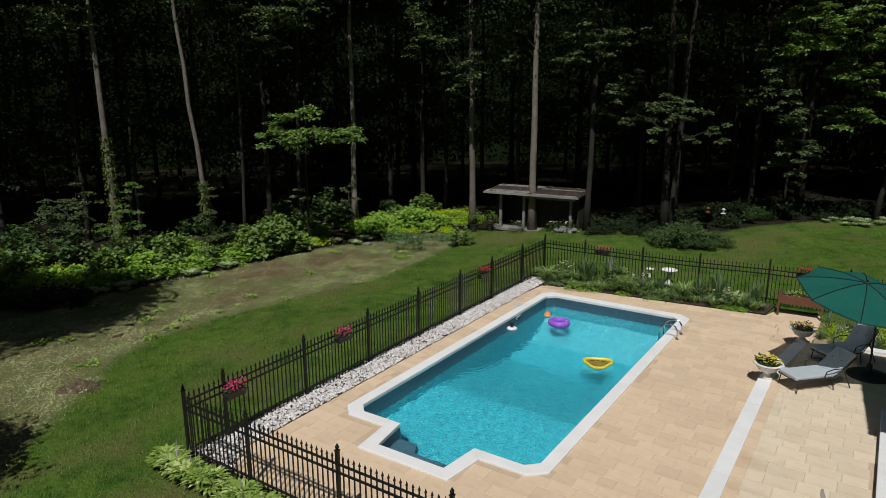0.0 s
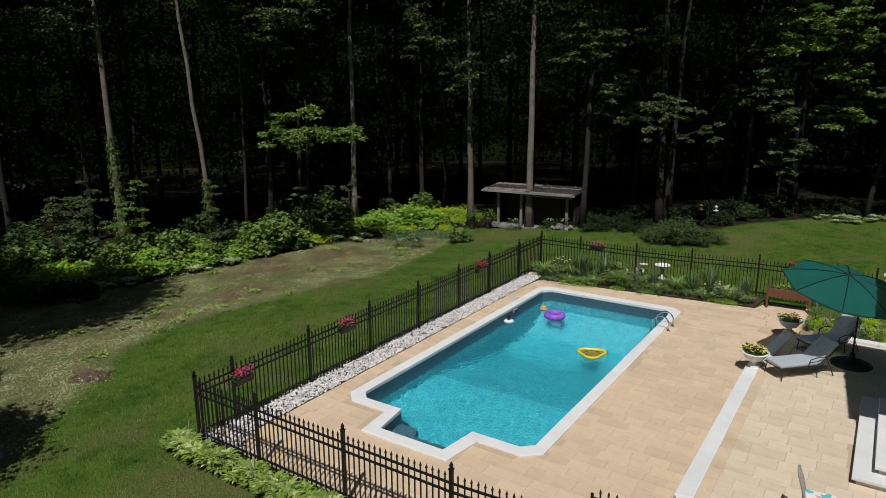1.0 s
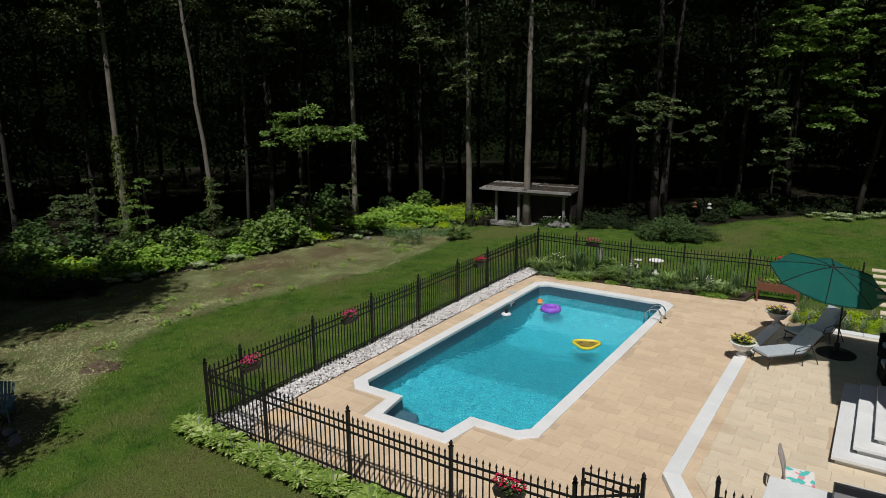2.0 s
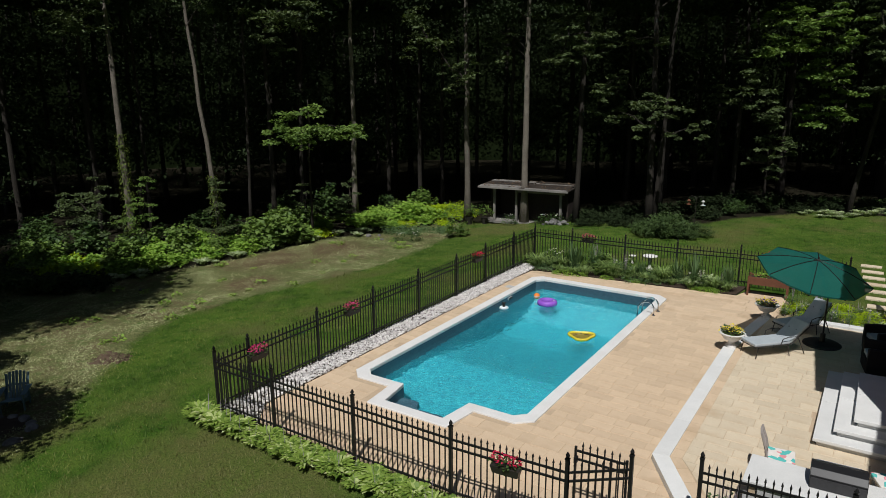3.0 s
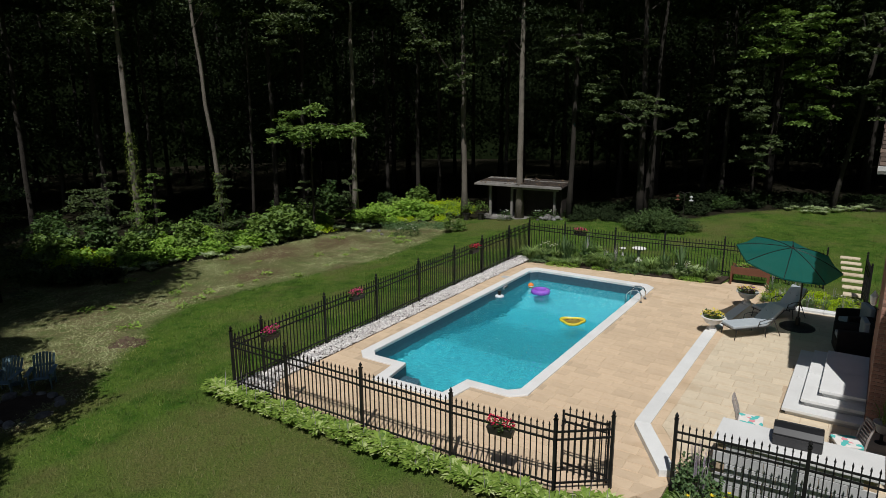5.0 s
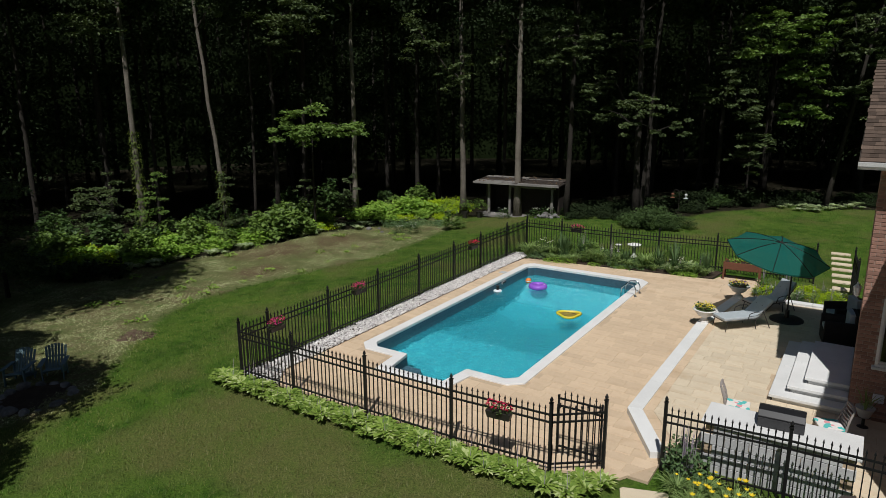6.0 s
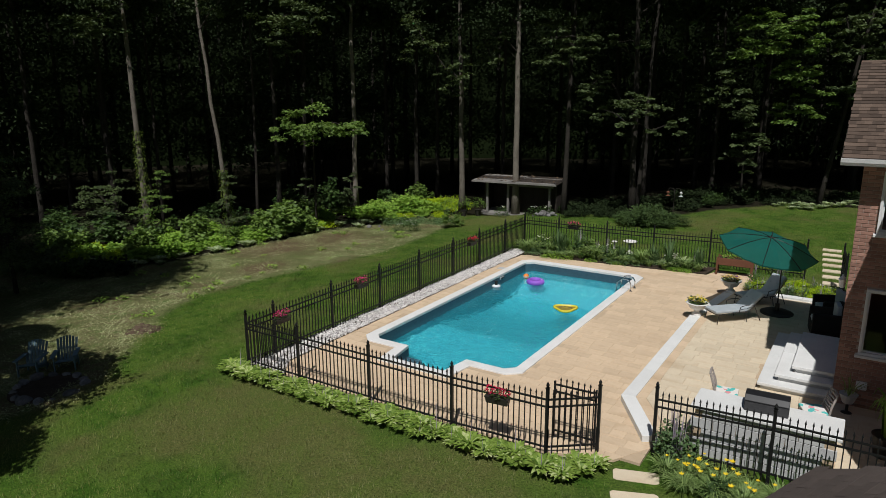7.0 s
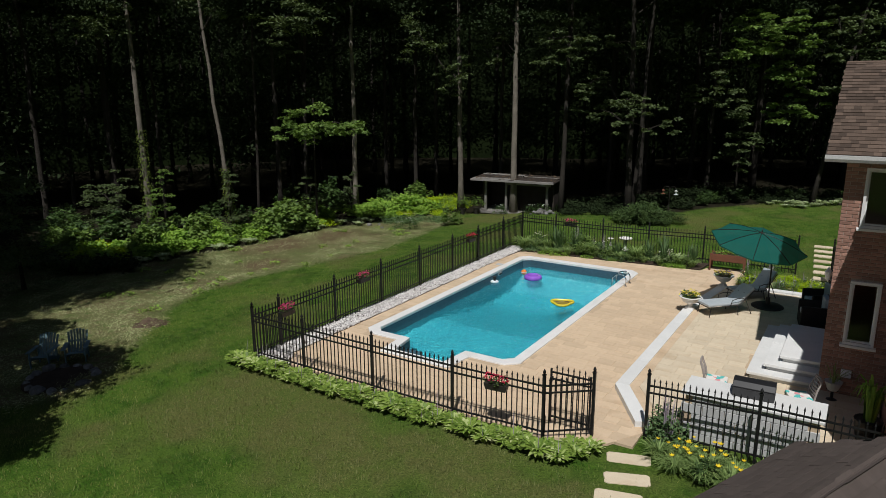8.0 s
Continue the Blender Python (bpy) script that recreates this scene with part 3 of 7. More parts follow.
def ring(inner, outer, z0, z1):
    n = len(inner)
    v = [(x, y, z) for z in (z0, z1) for poly in (inner, outer) for x, y in poly]
    f = []
    for i in range(n):
        j = (i + 1) % n
        f += [(i, j, n + j, n + i), (2 * n + i, 3 * n + i, 3 * n + j, 2 * n + j), (i, 2 * n + i, 2 * n + j, j), (n + i, n + j, 3 * n + j, 3 * n + i)]
    return Geo().add(v, f)


def build_pool():
    pool = thing("swimming_pool", "in-ground vinyl-lined pool with white coping, set in sand-coloured paving", "swimming pool", kind="structure")
    part("coping", ring(POOL_IN, POOL_OUT, -0.06, 0.035), M["coping"], pool, "smooth white coping", bevel=0.02)
    n = len(POOL_IN)
    wall = lambda z0, z1, pts, grow: Geo().add([(x + grow * (1 if x > -6.5 else -1), y, z) for z in (z0, z1) for x, y in pts], [(i, (i + 1) % n, n + (i + 1) % n, n + i) for i in range(n)])
    part("liner_border", wall(-0.62, -0.05, POOL_IN, 0.006), M["liner_border"], pool, "slate-blue printed border of the liner")
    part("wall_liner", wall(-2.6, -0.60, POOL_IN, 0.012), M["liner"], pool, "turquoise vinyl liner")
    floor = Geo()
    prof = [(9.0, -1.05), (13.1, -1.15), (16.7, -2.7), (18.5, -2.75), (19.95, -1.3)]
    for (y0, z0), (y1, z1) in zip(prof, prof[1:]):
        floor.add([(-8.7, y0, z0), (-4.35, y0, z0), (-4.35, y1, z1), (-8.7, y1, z1)], [(0, 1, 2, 3)])
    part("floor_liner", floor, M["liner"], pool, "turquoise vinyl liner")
    for k, (y1, z) in enumerate(((9.66, -0.33), (9.95, -0.60), (10.20, -0.86))):
        g = Geo()
        g.prism([(-7.45, 9.12), (-5.66, 9.12), (-5.66, y1), (-6.85, y1), (-7.0, y1 + 0.28), (-7.45, y1 + 0.28)] if k == 0 else [(-7.45, 9.12), (-5.66, 9.12), (-5.66, y1), (-7.45, y1)], -1.3, z)
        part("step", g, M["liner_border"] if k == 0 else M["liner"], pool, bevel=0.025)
    g = Geo()
    g.box((-8.645, 17.55, -0.12), (0.03, 0.26, 0.10))
    sk = part("skimmer", g, M["grey_block"], pool, "grey skimmer mouth", bevel=0.01)
    # dark plate stands for the shade inside the skimmer's mouth
    part("skimmer_opening", Geo().box((-8.628, 17.55, -0.12), (0.02, 0.22, 0.07)), M["dark_metal"], sk)
    part("skimmer_lid", Geo().box((-9.1, 18.36, 0.004), (0.24, 0.24, 0.02)), M["grey_block"], pool, "grey square skimmer lid", bevel=0.006)
    w = Geo()
    w.add([(x, y, -0.24) for x, y in POOL_IN], [tuple(range(n))])
    wat = tagged(part("water", w, M["water"]), "clear turquoise pool water, lightly rippled", "water", kind="structure")
    wat.visible_shadow = False


def paver_mesh(name, sx, sy, h, material):
    g, c = Geo(), 0.005
    x, y = sx / 2, sy / 2
    p = [(i * (x - d), j * (y - d), z) for z, d in ((-h, 0), (-c, 0), (0, c)) for i, j in ((-1, -1), (1, -1), (1, 1), (-1, 1))]
    f = [(8, 9, 10, 11)] + [(k * 4 + i, k * 4 + (i + 1) % 4, (k + 1) * 4 + (i + 1) % 4, (k + 1) * 4 + i) for k in (0, 1) for i in range(4)]
    return g.add(p, f).mesh(name, material)


def clipped(poly, x0, x1, y0, y1):
    """The part of a flat shape inside a rectangle."""
    for axis, lim, sign in ((0, x0, 1), (0, x1, -1), (1, y0, 1), (1, y1, -1)):
        out = []
        for a, b in zip(poly, poly[1:] + poly[:1]):
            da, db = sign * (a[axis] - lim), sign * (b[axis] - lim)
            if da >= 0:
                out.append(a)
            if da * db < 0:
                t = da / (da - db)
                out.append((a[0] + (b[0] - a[0]) * t, a[1] + (b[1] - a[1]) * t))
        poly = out
        if len(poly) < 3:
            return []
    return poly


def pave(owner, poly, z, material, rest_material, holes=(), y_first=0.0, seed=1, limit=300):
    """Slabs of a few sizes in rows; the first ones are objects of their own."""
    rnd = random.Random(seed)
    x0, x1 = min(p[0] for p in poly), max(p[0] for p in poly)
    y, y1 = min(p[1] for p in poly), max(p[1] for p in poly)
    shared, places = {}, []
    while y < y1:
        h = rnd.choice((0.30, 0.30, 0.40))
        x = x0 - rnd.random() * 0.4
        while x < x1:
            w = rnd.choice((0.30, 0.40, 0.50, 0.60))
            cx, cy = x + w / 2, y + h / 2
            corners = [inside(poly, cx + i * w / 2, cy + j * h / 2) for i in (-1, 1) for j in (-1, 1)]
            if any(corners) and not all(corners) and not any(inside(q, cx, cy) for q in holes):
                bit = clipped(poly, x + 0.003, x + w - 0.003, y + 0.003, y + h - 0.003)
                if len(bit) > 2:
                    part("paver", Geo().prism(bit, z - 0.05, z), material, owner)
            elif all(corners) and not any(inside(q, cx, cy) for q in holes):
                places.append((cx, cy, w, h, rnd.uniform(-0.002, 0.003), rnd.uniform(-0.3, 0.3)))
            x += w
        y += h
    places.sort(key=lambda p: abs(p[1] - y_first))
    for cx, cy, w, h, dz, r in places[:limit]:
        if (w, h) not in shared:
            shared[w, h] = paver_mesh("paver", w - 0.006, h - 0.006, 0.05, material)
        part("paver", shared[w, h], None, owner, at=pose(cx, cy, z + dz, 0, 0, r))
    g = Geo()
    for cx, cy, w, h, dz, r in places[limit:]:
        x, y, c = (w - 0.006) / 2, (h - 0.006) / 2, 0.005
        g.add([(cx + i * (x - d), cy + j * (y - d), z + dz + k) for k, d in ((-0.05, 0), (-c, 0), (0, c)) for i, j in ((-1, -1), (1, -1), (1, 1), (-1, 1))],
              [(8, 9, 10, 11)] + [(k * 4 + i, k * 4 + (i + 1) % 4, (k + 1) * 4 + (i + 1) % 4, (k + 1) * 4 + i) for k in (0, 1) for i in range(4)])
    if g.v:
        tagged(part("pavers", g, rest_material, owner), kind="stuff")


PATIO = [(-9.42, 7.5), (-8.95, 6.98), (-2.2, 7.05), (-1.0, 7.45), (-0.5, 8.3), (-1.4, 9.85), (-1.4, 16.3), (-1.0, 19.3), (-0.85, 20.2), (-0.85, 22.3),
         (-2.05, 22.35), (-2.3, 21.5), (-5.0, 21.2), (-9.2, 20.78), (-9.75, 20.2)]
TERRACE = [(-0.45, 8.62), (2.6, 8.62), (3.4, 8.4), (3.4, 12.0), (2.22, 12.0), (2.22, 19.4), (-1.0, 19.35), (-1.45, 16.3), (-1.42, 10.1), (-1.36, 9.9)]


TERRACE_FIELD = [(-0.27, 8.72)] + TERRACE[1:6] + [(-1.0, 19.35), (-1.16, 16.3), (-1.155, 10.05)]


def build_patio():
    low = thing("patio", "sand-coloured stone paving round the pool", "patio", kind="structure")
    bed = Geo()
    for x0, x1, y0, y1 in ((-9.42, -8.75, 7.4, 20.7), (-4.3, -1.2, 7.25, 21.3), (-8.75, -7.6, 7.0, 9.95), (-7.6, -5.5, 7.0, 9.0), (-5.5, -4.3, 7.05, 9.95), (-8.75, -4.3, 19.9, 20.9), (-2.1, -0.9, 19.5, 22.3), (-1.2, -0.55, 7.6, 8.6)):
        bed.box(((x0 + x1) / 2, (y0 + y1) / 2, -0.085), (x1 - x0, y1 - y0, 0.158))
    part("bedding", bed, M["joint"], low)
    up = thing("terrace", "pale stone terrace one low step above the pool paving", "terrace", kind="structure")
    part("bedding", Geo().prism(TERRACE, -0.3, 0.114), M["joint"], up)
    edge = tagged(thing("terrace_edging", "white cut-stone border round the raised terrace", "edging"), kind="structure")
    path = [Vector(p) for p in ((-0.62, 8.45), (-1.52, 9.95), (-1.52, 16.35), (-1.10, 19.35))]
    runs = [(b - a).normalized() for a, b in zip(path, path[1:])]
    sides = []
    for i in range(len(path)):
        d0, d1 = runs[max(0, i - 1)], runs[min(i, len(runs) - 1)]
        n0, n1 = Vector((-d0.y, d0.x)), Vector((-d1.y, d1.x))
        m = (n0 + n1).normalized()
        sides.append(m * (0.15 / m.dot(n0)))
    for i, (a, b) in enumerate(zip(path, path[1:])):
        count = max(1, round((b - a).length / 1.6))
        gap = runs[i] * 0.001
        for k in range(count):
            p, q = a.lerp(b, k / count), a.lerp(b, (k + 1) / count)
            n = Vector((-runs[i].y, runs[i].x)) * 0.15
            sp, sq = (sides[i] if k == 0 else n), (sides[i + 1] if k == count - 1 else n)
            g = Geo().prism([tuple(p - sp + gap), tuple(q - sq - gap), tuple(q + sq - gap), tuple(p + sp + gap)], -0.066, 0.134)
            part("edging_stone", g, M["white_stone"], edge, bevel=0.012)
        # a row of sand-coloured slabs inside the white border
        count = max(1, round((b - a).length / 0.4))
        for k in range(count if i < 2 else 0):
            p, q = a.lerp(b, k / count), a.lerp(b, (k + 1) / count)
            n = Vector((-runs[i].y, runs[i].x)) * 0.15
            sp, sq = (sides[i] if k == 0 else n), (sides[i + 1] if k == count - 1 else n)
            g = Geo().prism([tuple(p - sp * 2.4 + gap * 3), tuple(q - sq * 2.4 - gap * 3), tuple(q - sq * 1.03 - gap * 3), tuple(p - sp * 1.03 + gap * 3)], 0.06, 0.12)
            part("border_paver", g, M["paver"], up)
    for x0, x1 in ((-0.2, 1.0), (1.0, 2.2)):
        part("edging_stone", Geo().box(((x0 + x1) / 2, 19.5, 0.06), (x1 - x0 - 0.006, 0.26, 0.28)), M["white_stone"], edge, bevel=0.012)
    return low, up


def fence_panel_parts(owner, posts, meshes, gate=False):
    """Rails and pickets between neighbouring posts."""
    for (ax, ay, az), (bx, by, bz) in zip(posts, posts[1:]):
        d = Vector((bx - ax, by - ay, 0))
        a = math.atan2(d.y, d.x)
        tilt = math.atan2(bz - az, d.length)
        for z in (1.13, 0.985, 0.17):
            L = math.hypot(d.length, bz - az) - 0.05
            m = Matrix.Translation(((ax + bx) / 2, (ay + by) / 2, (az + bz) / 2 + z)) @ Matrix.Rotation(a, 4, "Z") @ Matrix.Rotation(-tilt, 4, "Y")
            part("rail", Geo().box((0, 0, 0), (L, 0.028, 0.032)), M["iron"], owner, at=m)
        k = max(2, round(d.length / 0.112))
        for i in range(1, k):
            t = i / k
            part("picket", meshes["picket"], None, owner, at=Matrix.Translation((ax + d.x * t, ay + d.y * t, az + (bz - az) * t)) @ Matrix.Rotation(a, 4, "Z"))


def fence(name, label, posts):
    ob = thing(name, label, "fence", group="pool fence")
    fence_panel_parts(ob, posts, FENCE)
    for x, y, z in posts:
        part("post", FENCE["post"], None, ob, at=Matrix.Translation((x, y, z)))
    return ob


def fence_meshes():
    p = Geo().box((0, 0, 0.62), (0.019, 0.019, 1.20))
    p.add([(-.008, -.008, 1.22), (.008, -.008, 1.22), (.008, .008, 1.22), (-.008, .008, 1.22), (-.016, -.016, 1.235), (.016, -.016, 1.235), (.016, .016, 1.235), (-.016, .016, 1.235), (0, 0, 1.31)],
          [(0, 1, 5, 4), (1, 2, 6, 5), (2, 3, 7, 6), (3, 0, 4, 7), (4, 5, 8), (5, 6, 8), (6, 7, 8), (7, 4, 8)])
    q = Geo().box((0, 0, 0.62), (0.055, 0.055, 1.48)).box((0, 0, 1.365), (0.07, 0.07, 0.02))
    q.lathe([(0.012, 1.375), (0.012, 1.39), (0.03, 1.405), (0.034, 1.425), (0.022, 1.45), (0.004, 1.485)], 8)
    return {"picket": p.mesh("picket", M["iron"]), "post": q.mesh("post", M["iron"])}


FENCE = fence_meshes()


def build_fences():
    iron = "black wrought-iron picket fence with spear tips"
    lp = [(-10.04, y, 0.0) for y in (6.82, 7.715, 9.896, 12.09, 14.24, 16.39, 18.30, 20.44)] + [(-10.0, 22.2, 0.02)]
    fence("iron_fence", iron + " beside white gravel", lp)
    fence("iron_fence", iron + " above a hosta border", [(-10.04, 6.82, 0.0), (-8.324, 6.82, 0.0), (-6.224, 6.82, 0.0), (-4.117, 6.82, 0.0), (-2.15, 7.0, -0.04)])
    bp = [(-10.0, 22.2, 0.02), (-8.45, 22.25, 0.0), (-6.4, 22.35, -0.02), (-4.55, 22.5, -0.02), (-2.5, 22.85, -0.03), (-0.3, 22.95, -0.05), (0.75, 23.0, -0.05)]
    fence("iron_fence", iron + " behind a flower bed", bp)
    fence("iron_fence", iron + " before the counter", [(-0.47, 8.14, -0.06), (1.5, 8.14, 0.02), (3.45, 8.14, 0.02)])
    fence("iron_fence", iron + " beside the gate", [(-2.15, 7.0, -0.04), (-1.36, 7.58, -0.02)])
    gate = thing("iron_gate", "black wrought-iron gate swung open behind the fence", "gate")
    leaf = [(-1.44, 7.62, 0.01), (-2.26, 7.60, 0.01)]
    fence_panel_parts(gate, leaf, FENCE)
    for x, y, z in leaf:
        part("gate_stile", Geo().box((x, y, z + 0.62), (0.035, 0.035, 1.16)), M["iron"], gate)
    part("latch", Geo().box((-2.24, 7.57, 1.0), (0.05, 0.09, 0.10)), M["iron"], gate, bevel=0.008)
    fence("iron_fence", iron + " beside the house wall", [(1.9, 22.2, 0.1), (2.05, 20.6, 0.1)])


def wall_bricks(owner, x0, x1, y, z0, z1, holes):
    """Running bond on a wall that faces -y; bricks are cut where they meet an opening."""
    shared = {}
    z, row = z0, 0
    while z < z1:
        gaps = [h for h in holes if h[2] - 0.05 < z + 0.033 < h[3] + 0.02]
        x = x0 - (0.108 if row % 2 else 0)
        while x < x1 - 0.02:
            runs = [(max(x, x0), min(x + 0.205, x1))]
            for h in gaps:
                runs = [(p, q) for a, b in runs for p, q in ((a, min(b, h[0] - 0.004)), (max(a, h[1] + 0.004), b)) if q > p]
            for a, b in runs:
                w = round(b - a, 3)
                if w > 0.025:
                    if w not in shared:
                        shared[w] = paver_mesh("brick", w, 0.065, 0.05, M["brick"])
                    part("brick", shared[w], None, owner, at=Matrix.Translation(((a + b) / 2, y - 0.010, z + 0.033)) @ Matrix.Rotation(radians(90), 4, "X"))
            x += 0.215
        z, row = z + 0.075, row + 1


def window(name, label, x0, x1, z0, z1, y):
    """A framed window in a wall that faces -y."""
    w = thing(name, label, "window", kind="structure")
    t = 0.055
    for c, s in ((((x0 + x1) / 2, z0 + t / 2), (x1 - x0, t)), (((x0 + x1) / 2, z1 - t / 2), (x1 - x0, t)), ((x0 + t / 2, (z0 + z1) / 2), (t, z1 - z0 - 2 * t)), ((x1 - t / 2, (z0 + z1) / 2), (t, z1 - z0 - 2 * t))):
        part("window_frame", Geo().box((c[0], y - 0.02, c[1]), (s[0], 0.12, s[1])), M["white_paint"], w, bevel=0.008)
    part("inner_frame", ring([(x0 + 0.085, z0 + 0.085), (x1 - 0.085, z0 + 0.085), (x1 - 0.085, z1 - 0.085), (x0 + 0.085, z1 - 0.085)], [(x0 + t, z0 + t), (x1 - t, z0 + t), (x1 - t, z1 - t), (x0 + t, z1 - t)], -0.03, 0.03), M["white_paint"], w,
         at=Matrix.Translation((0, y + 0.02, 0)) @ Matrix.Rotation(radians(90), 4, "X"))
    pane = part("pane", Geo().box(((x0 + x1) / 2, y + 0.03, (z0 + z1) / 2), (x1 - x0 - 0.15, 0.006, z1 - z0 - 0.15)), M["glass"], w)
    pane.visible_shadow = False
    part("window_sill", Geo().box(((x0 + x1) / 2, y - 0.05, z0 - 0.03), (x1 - x0 + 0.1, 0.16, 0.055)), M["white_paint"], w, bevel=0.008)


def shingle_slope(owner, origin, along, up, length, run, name="shingle", material=None, tab=0.30, row=0.14, lip=0.006, seed=3):
    """Overlapping tabs on a slope; along and up are unit vectors in its plane."""
    rnd = random.Random(seed)
    o, a, u = Vector(origin), Vector(along), Vector(up)
    nrm = a.cross(u)
    base = Matrix(((a.x, u.x, nrm.x, 0), (a.y, u.y, nrm.y, 0), (a.z, u.z, nrm.z, 0), (0, 0, 0, 1)))
    shared = []
    for w, h in ((tab, row + 0.03), (tab * 0.7, row + 0.03), (tab, row + 0.015)):
        g = Geo()
        g.add([(-w / 2 + 0.001, 0, lip), (w / 2 - 0.001, 0, lip), (w / 2 - 0.001, h, 0.002), (-w / 2 + 0.001, h, 0.002), (-w / 2 + 0.001, 0, 0), (w / 2 - 0.001, 0, 0)],
              [(0, 1, 2, 3), (4, 5, 1, 0), (4, 0, 3), (1, 5, 2)])
        shared.append((w, g.mesh(name, material)))
    v, r = 0.0, 0
    while v < run - 0.02:
        x = rnd.choice((0.0, -0.02)) - (0.0 if r % 2 else 0.15)
        x = max(x, 0.0) if not r % 2 else x
        while x < length:
            w, me = rnd.choice(shared)
            if x > -0.03 and x + w / 2 < length:
                part(name, me, None, owner, at=Matrix.Translation(o + a * (x + w / 2) + u * v + nrm * rnd.uniform(0, 0.004)) @ base)
            x += w
        v, r = v + row, r + 1


def build_house():
    house = thing("brick_house", "red-brick two-storey house with a brown shingle roof", "house")
    w1, w2 = (2.58, 3.75, 3.84, 5.07), (2.57, 3.14, 1.30, 2.70)
    face = Geo()
    zs = [-0.3, 1.30, 2.70, 3.84, 5.07, 5.25]
    for z0, z1, hole in zip(zs, zs[1:], (None, w2, None, w1, None)):
        for xa, xb in ((2.22, 9.0),) if hole is None else ((2.22, hole[0]), (hole[1], 9.0)):
            face.box(((xa + xb) / 2, 12.1, (z0 + z1) / 2), (xb - xa, 0.2, z1 - z0))
    south = part("wall", face, M["mortar"], house, "red brick wall in running bond")
    rest = Geo().box((2.32, 13.6, 2.475), (0.2, 2.78, 5.55)).box((3.3, 15.08, 3.3), (2.15, 0.2, 7.2)).box((4.3, 16.7, 2.475), (0.2, 3.0, 5.55)).box((6.7, 18.3, 2.475), (5.0, 0.2, 5.55)).box((9.1, 15.15, 2.475), (0.2, 6.1, 5.55))
    part("wall", rest, M["brick"], house)
    part("floor", Geo().box((5.7, 13.6, 2.9), (6.5, 2.7, 0.2)).box((5.7, 13.6, 0.3), (6.5, 2.7, 0.2)), M["dark_wood"], house)
    # roof: eave along x, ridge at y = 16
    ov, pitch, ry, rz = 1.86, math.atan2(1.88, 3.4), 15.0, 7.2
    slab = Geo()
    slab.add([(ov, 11.6, 5.32), (9.6, 11.6, 5.32), (9.6, ry, rz), (ov + 0.03, ry, rz), (ov, 11.6, 5.20), (9.6, 11.6, 5.20), (9.6, ry, rz - 0.12), (ov + 0.03, ry, rz - 0.12)],
             [(0, 1, 2, 3), (7, 6, 5, 4), (0, 4, 5, 1), (0, 3, 7, 4), (1, 5, 6, 2), (2, 6, 7, 3)])
    slab.add([(3.9, 18.5, 5.32), (9.6, 18.5, 5.32), (9.6, ry, rz), (3.9, ry, rz), (3.9, 18.5, 5.20), (9.6, 18.5, 5.20), (9.6, ry, rz - 0.12), (3.9, ry, rz - 0.12)],
             [(3, 2, 1, 0), (4, 5, 6, 7), (1, 5, 4, 0), (4, 7, 3, 0), (2, 6, 5, 1)])
    roof = part("roof", slab, M["dark_wood"], house, "brown asphalt shingle roof")
    shingle_slope(roof, (ov - 0.01, 11.58, 5.335), (1, 0, 0), (0, math.cos(pitch), math.sin(pitch)), 1.75, 3.88, material=M["shingle"], tab=0.20, row=0.135, lip=0.016, seed=5)
    part("roofing", Geo().add([(ov + 1.6, 11.58, 5.33), (9.6, 11.58, 5.33), (9.6, ry, rz + 0.008), (ov + 1.6, ry, rz + 0.008)], [(0, 1, 2, 3)]).add([(9.6, 18.52, 5.33), (3.9, 18.52, 5.33), (3.9, ry, rz + 0.008), (9.6, ry, rz + 0.008)], [(0, 1, 2, 3)]), M["shingle"], roof)
    part("ridge_cap", Geo().tube([(ov, ry, rz + 0.01), (9.6, ry, rz + 0.01)], 0.05, 6), M["shingle"], roof)
    part("gable_wall", Geo().add([(2.25, 12.0, 5.2), (2.25, 14.98, 5.2), (2.25, 14.98, 7.05), (2.4, 12.0, 5.2), (2.4, 14.98, 5.2), (2.4, 14.98, 7.05)], [(0, 2, 1), (3, 4, 5), (0, 1, 4, 3), (0, 3, 5, 2), (1, 2, 5, 4)]), M["brick"], house)
    part("soffit", Geo().box((5.7, 11.8, 5.20), (7.6, 0.42, 0.02)), M["white_paint"], house)
    g = Geo()
    g.add([(ov - 0.03, 11.60, 5.20), (ov - 0.03, 11.50, 5.20), (ov - 0.03, 11.47, 5.26), (ov - 0.03, 11.47, 5.33), (ov - 0.03, 11.60, 5.33),
           (9.6, 11.60, 5.20), (9.6, 11.50, 5.20), (9.6, 11.47, 5.26), (9.6, 11.47, 5.33), (9.6, 11.60, 5.33)],
          [(0, 1, 2, 3, 4), (9, 8, 7, 6, 5), (0, 5, 6, 1), (1, 6, 7, 2), (2, 7, 8, 3), (3, 8, 9, 4), (4, 9, 5, 0)])
    part("gutter", g, M["gutter_paint"], house, "white metal gutter")
    part("rake_board", Geo().add([(ov - 0.03, 11.6, 5.18), (ov, 11.6, 5.18), (ov + 0.03, ry, rz - 0.14), (ov, ry, rz - 0.14), (ov - 0.03, 11.6, 5.33), (ov, 11.6, 5.33), (ov + 0.03, ry, rz + 0.01), (ov, ry, rz + 0.01)],
                                  [(3, 2, 1, 0), (4, 5, 6, 7), (0, 1, 5, 4), (1, 2, 6, 5), (2, 3, 7, 6), (3, 0, 4, 7)]), M["dark_wood"], house)
    # the wing that closes the yard on that side, out of view but for its shade
    wing = Geo().box((6.35, 9.85, 2.475), (5.8, 4.25, 5.55))
    part("wing_wall", wing, M["brick"], house)
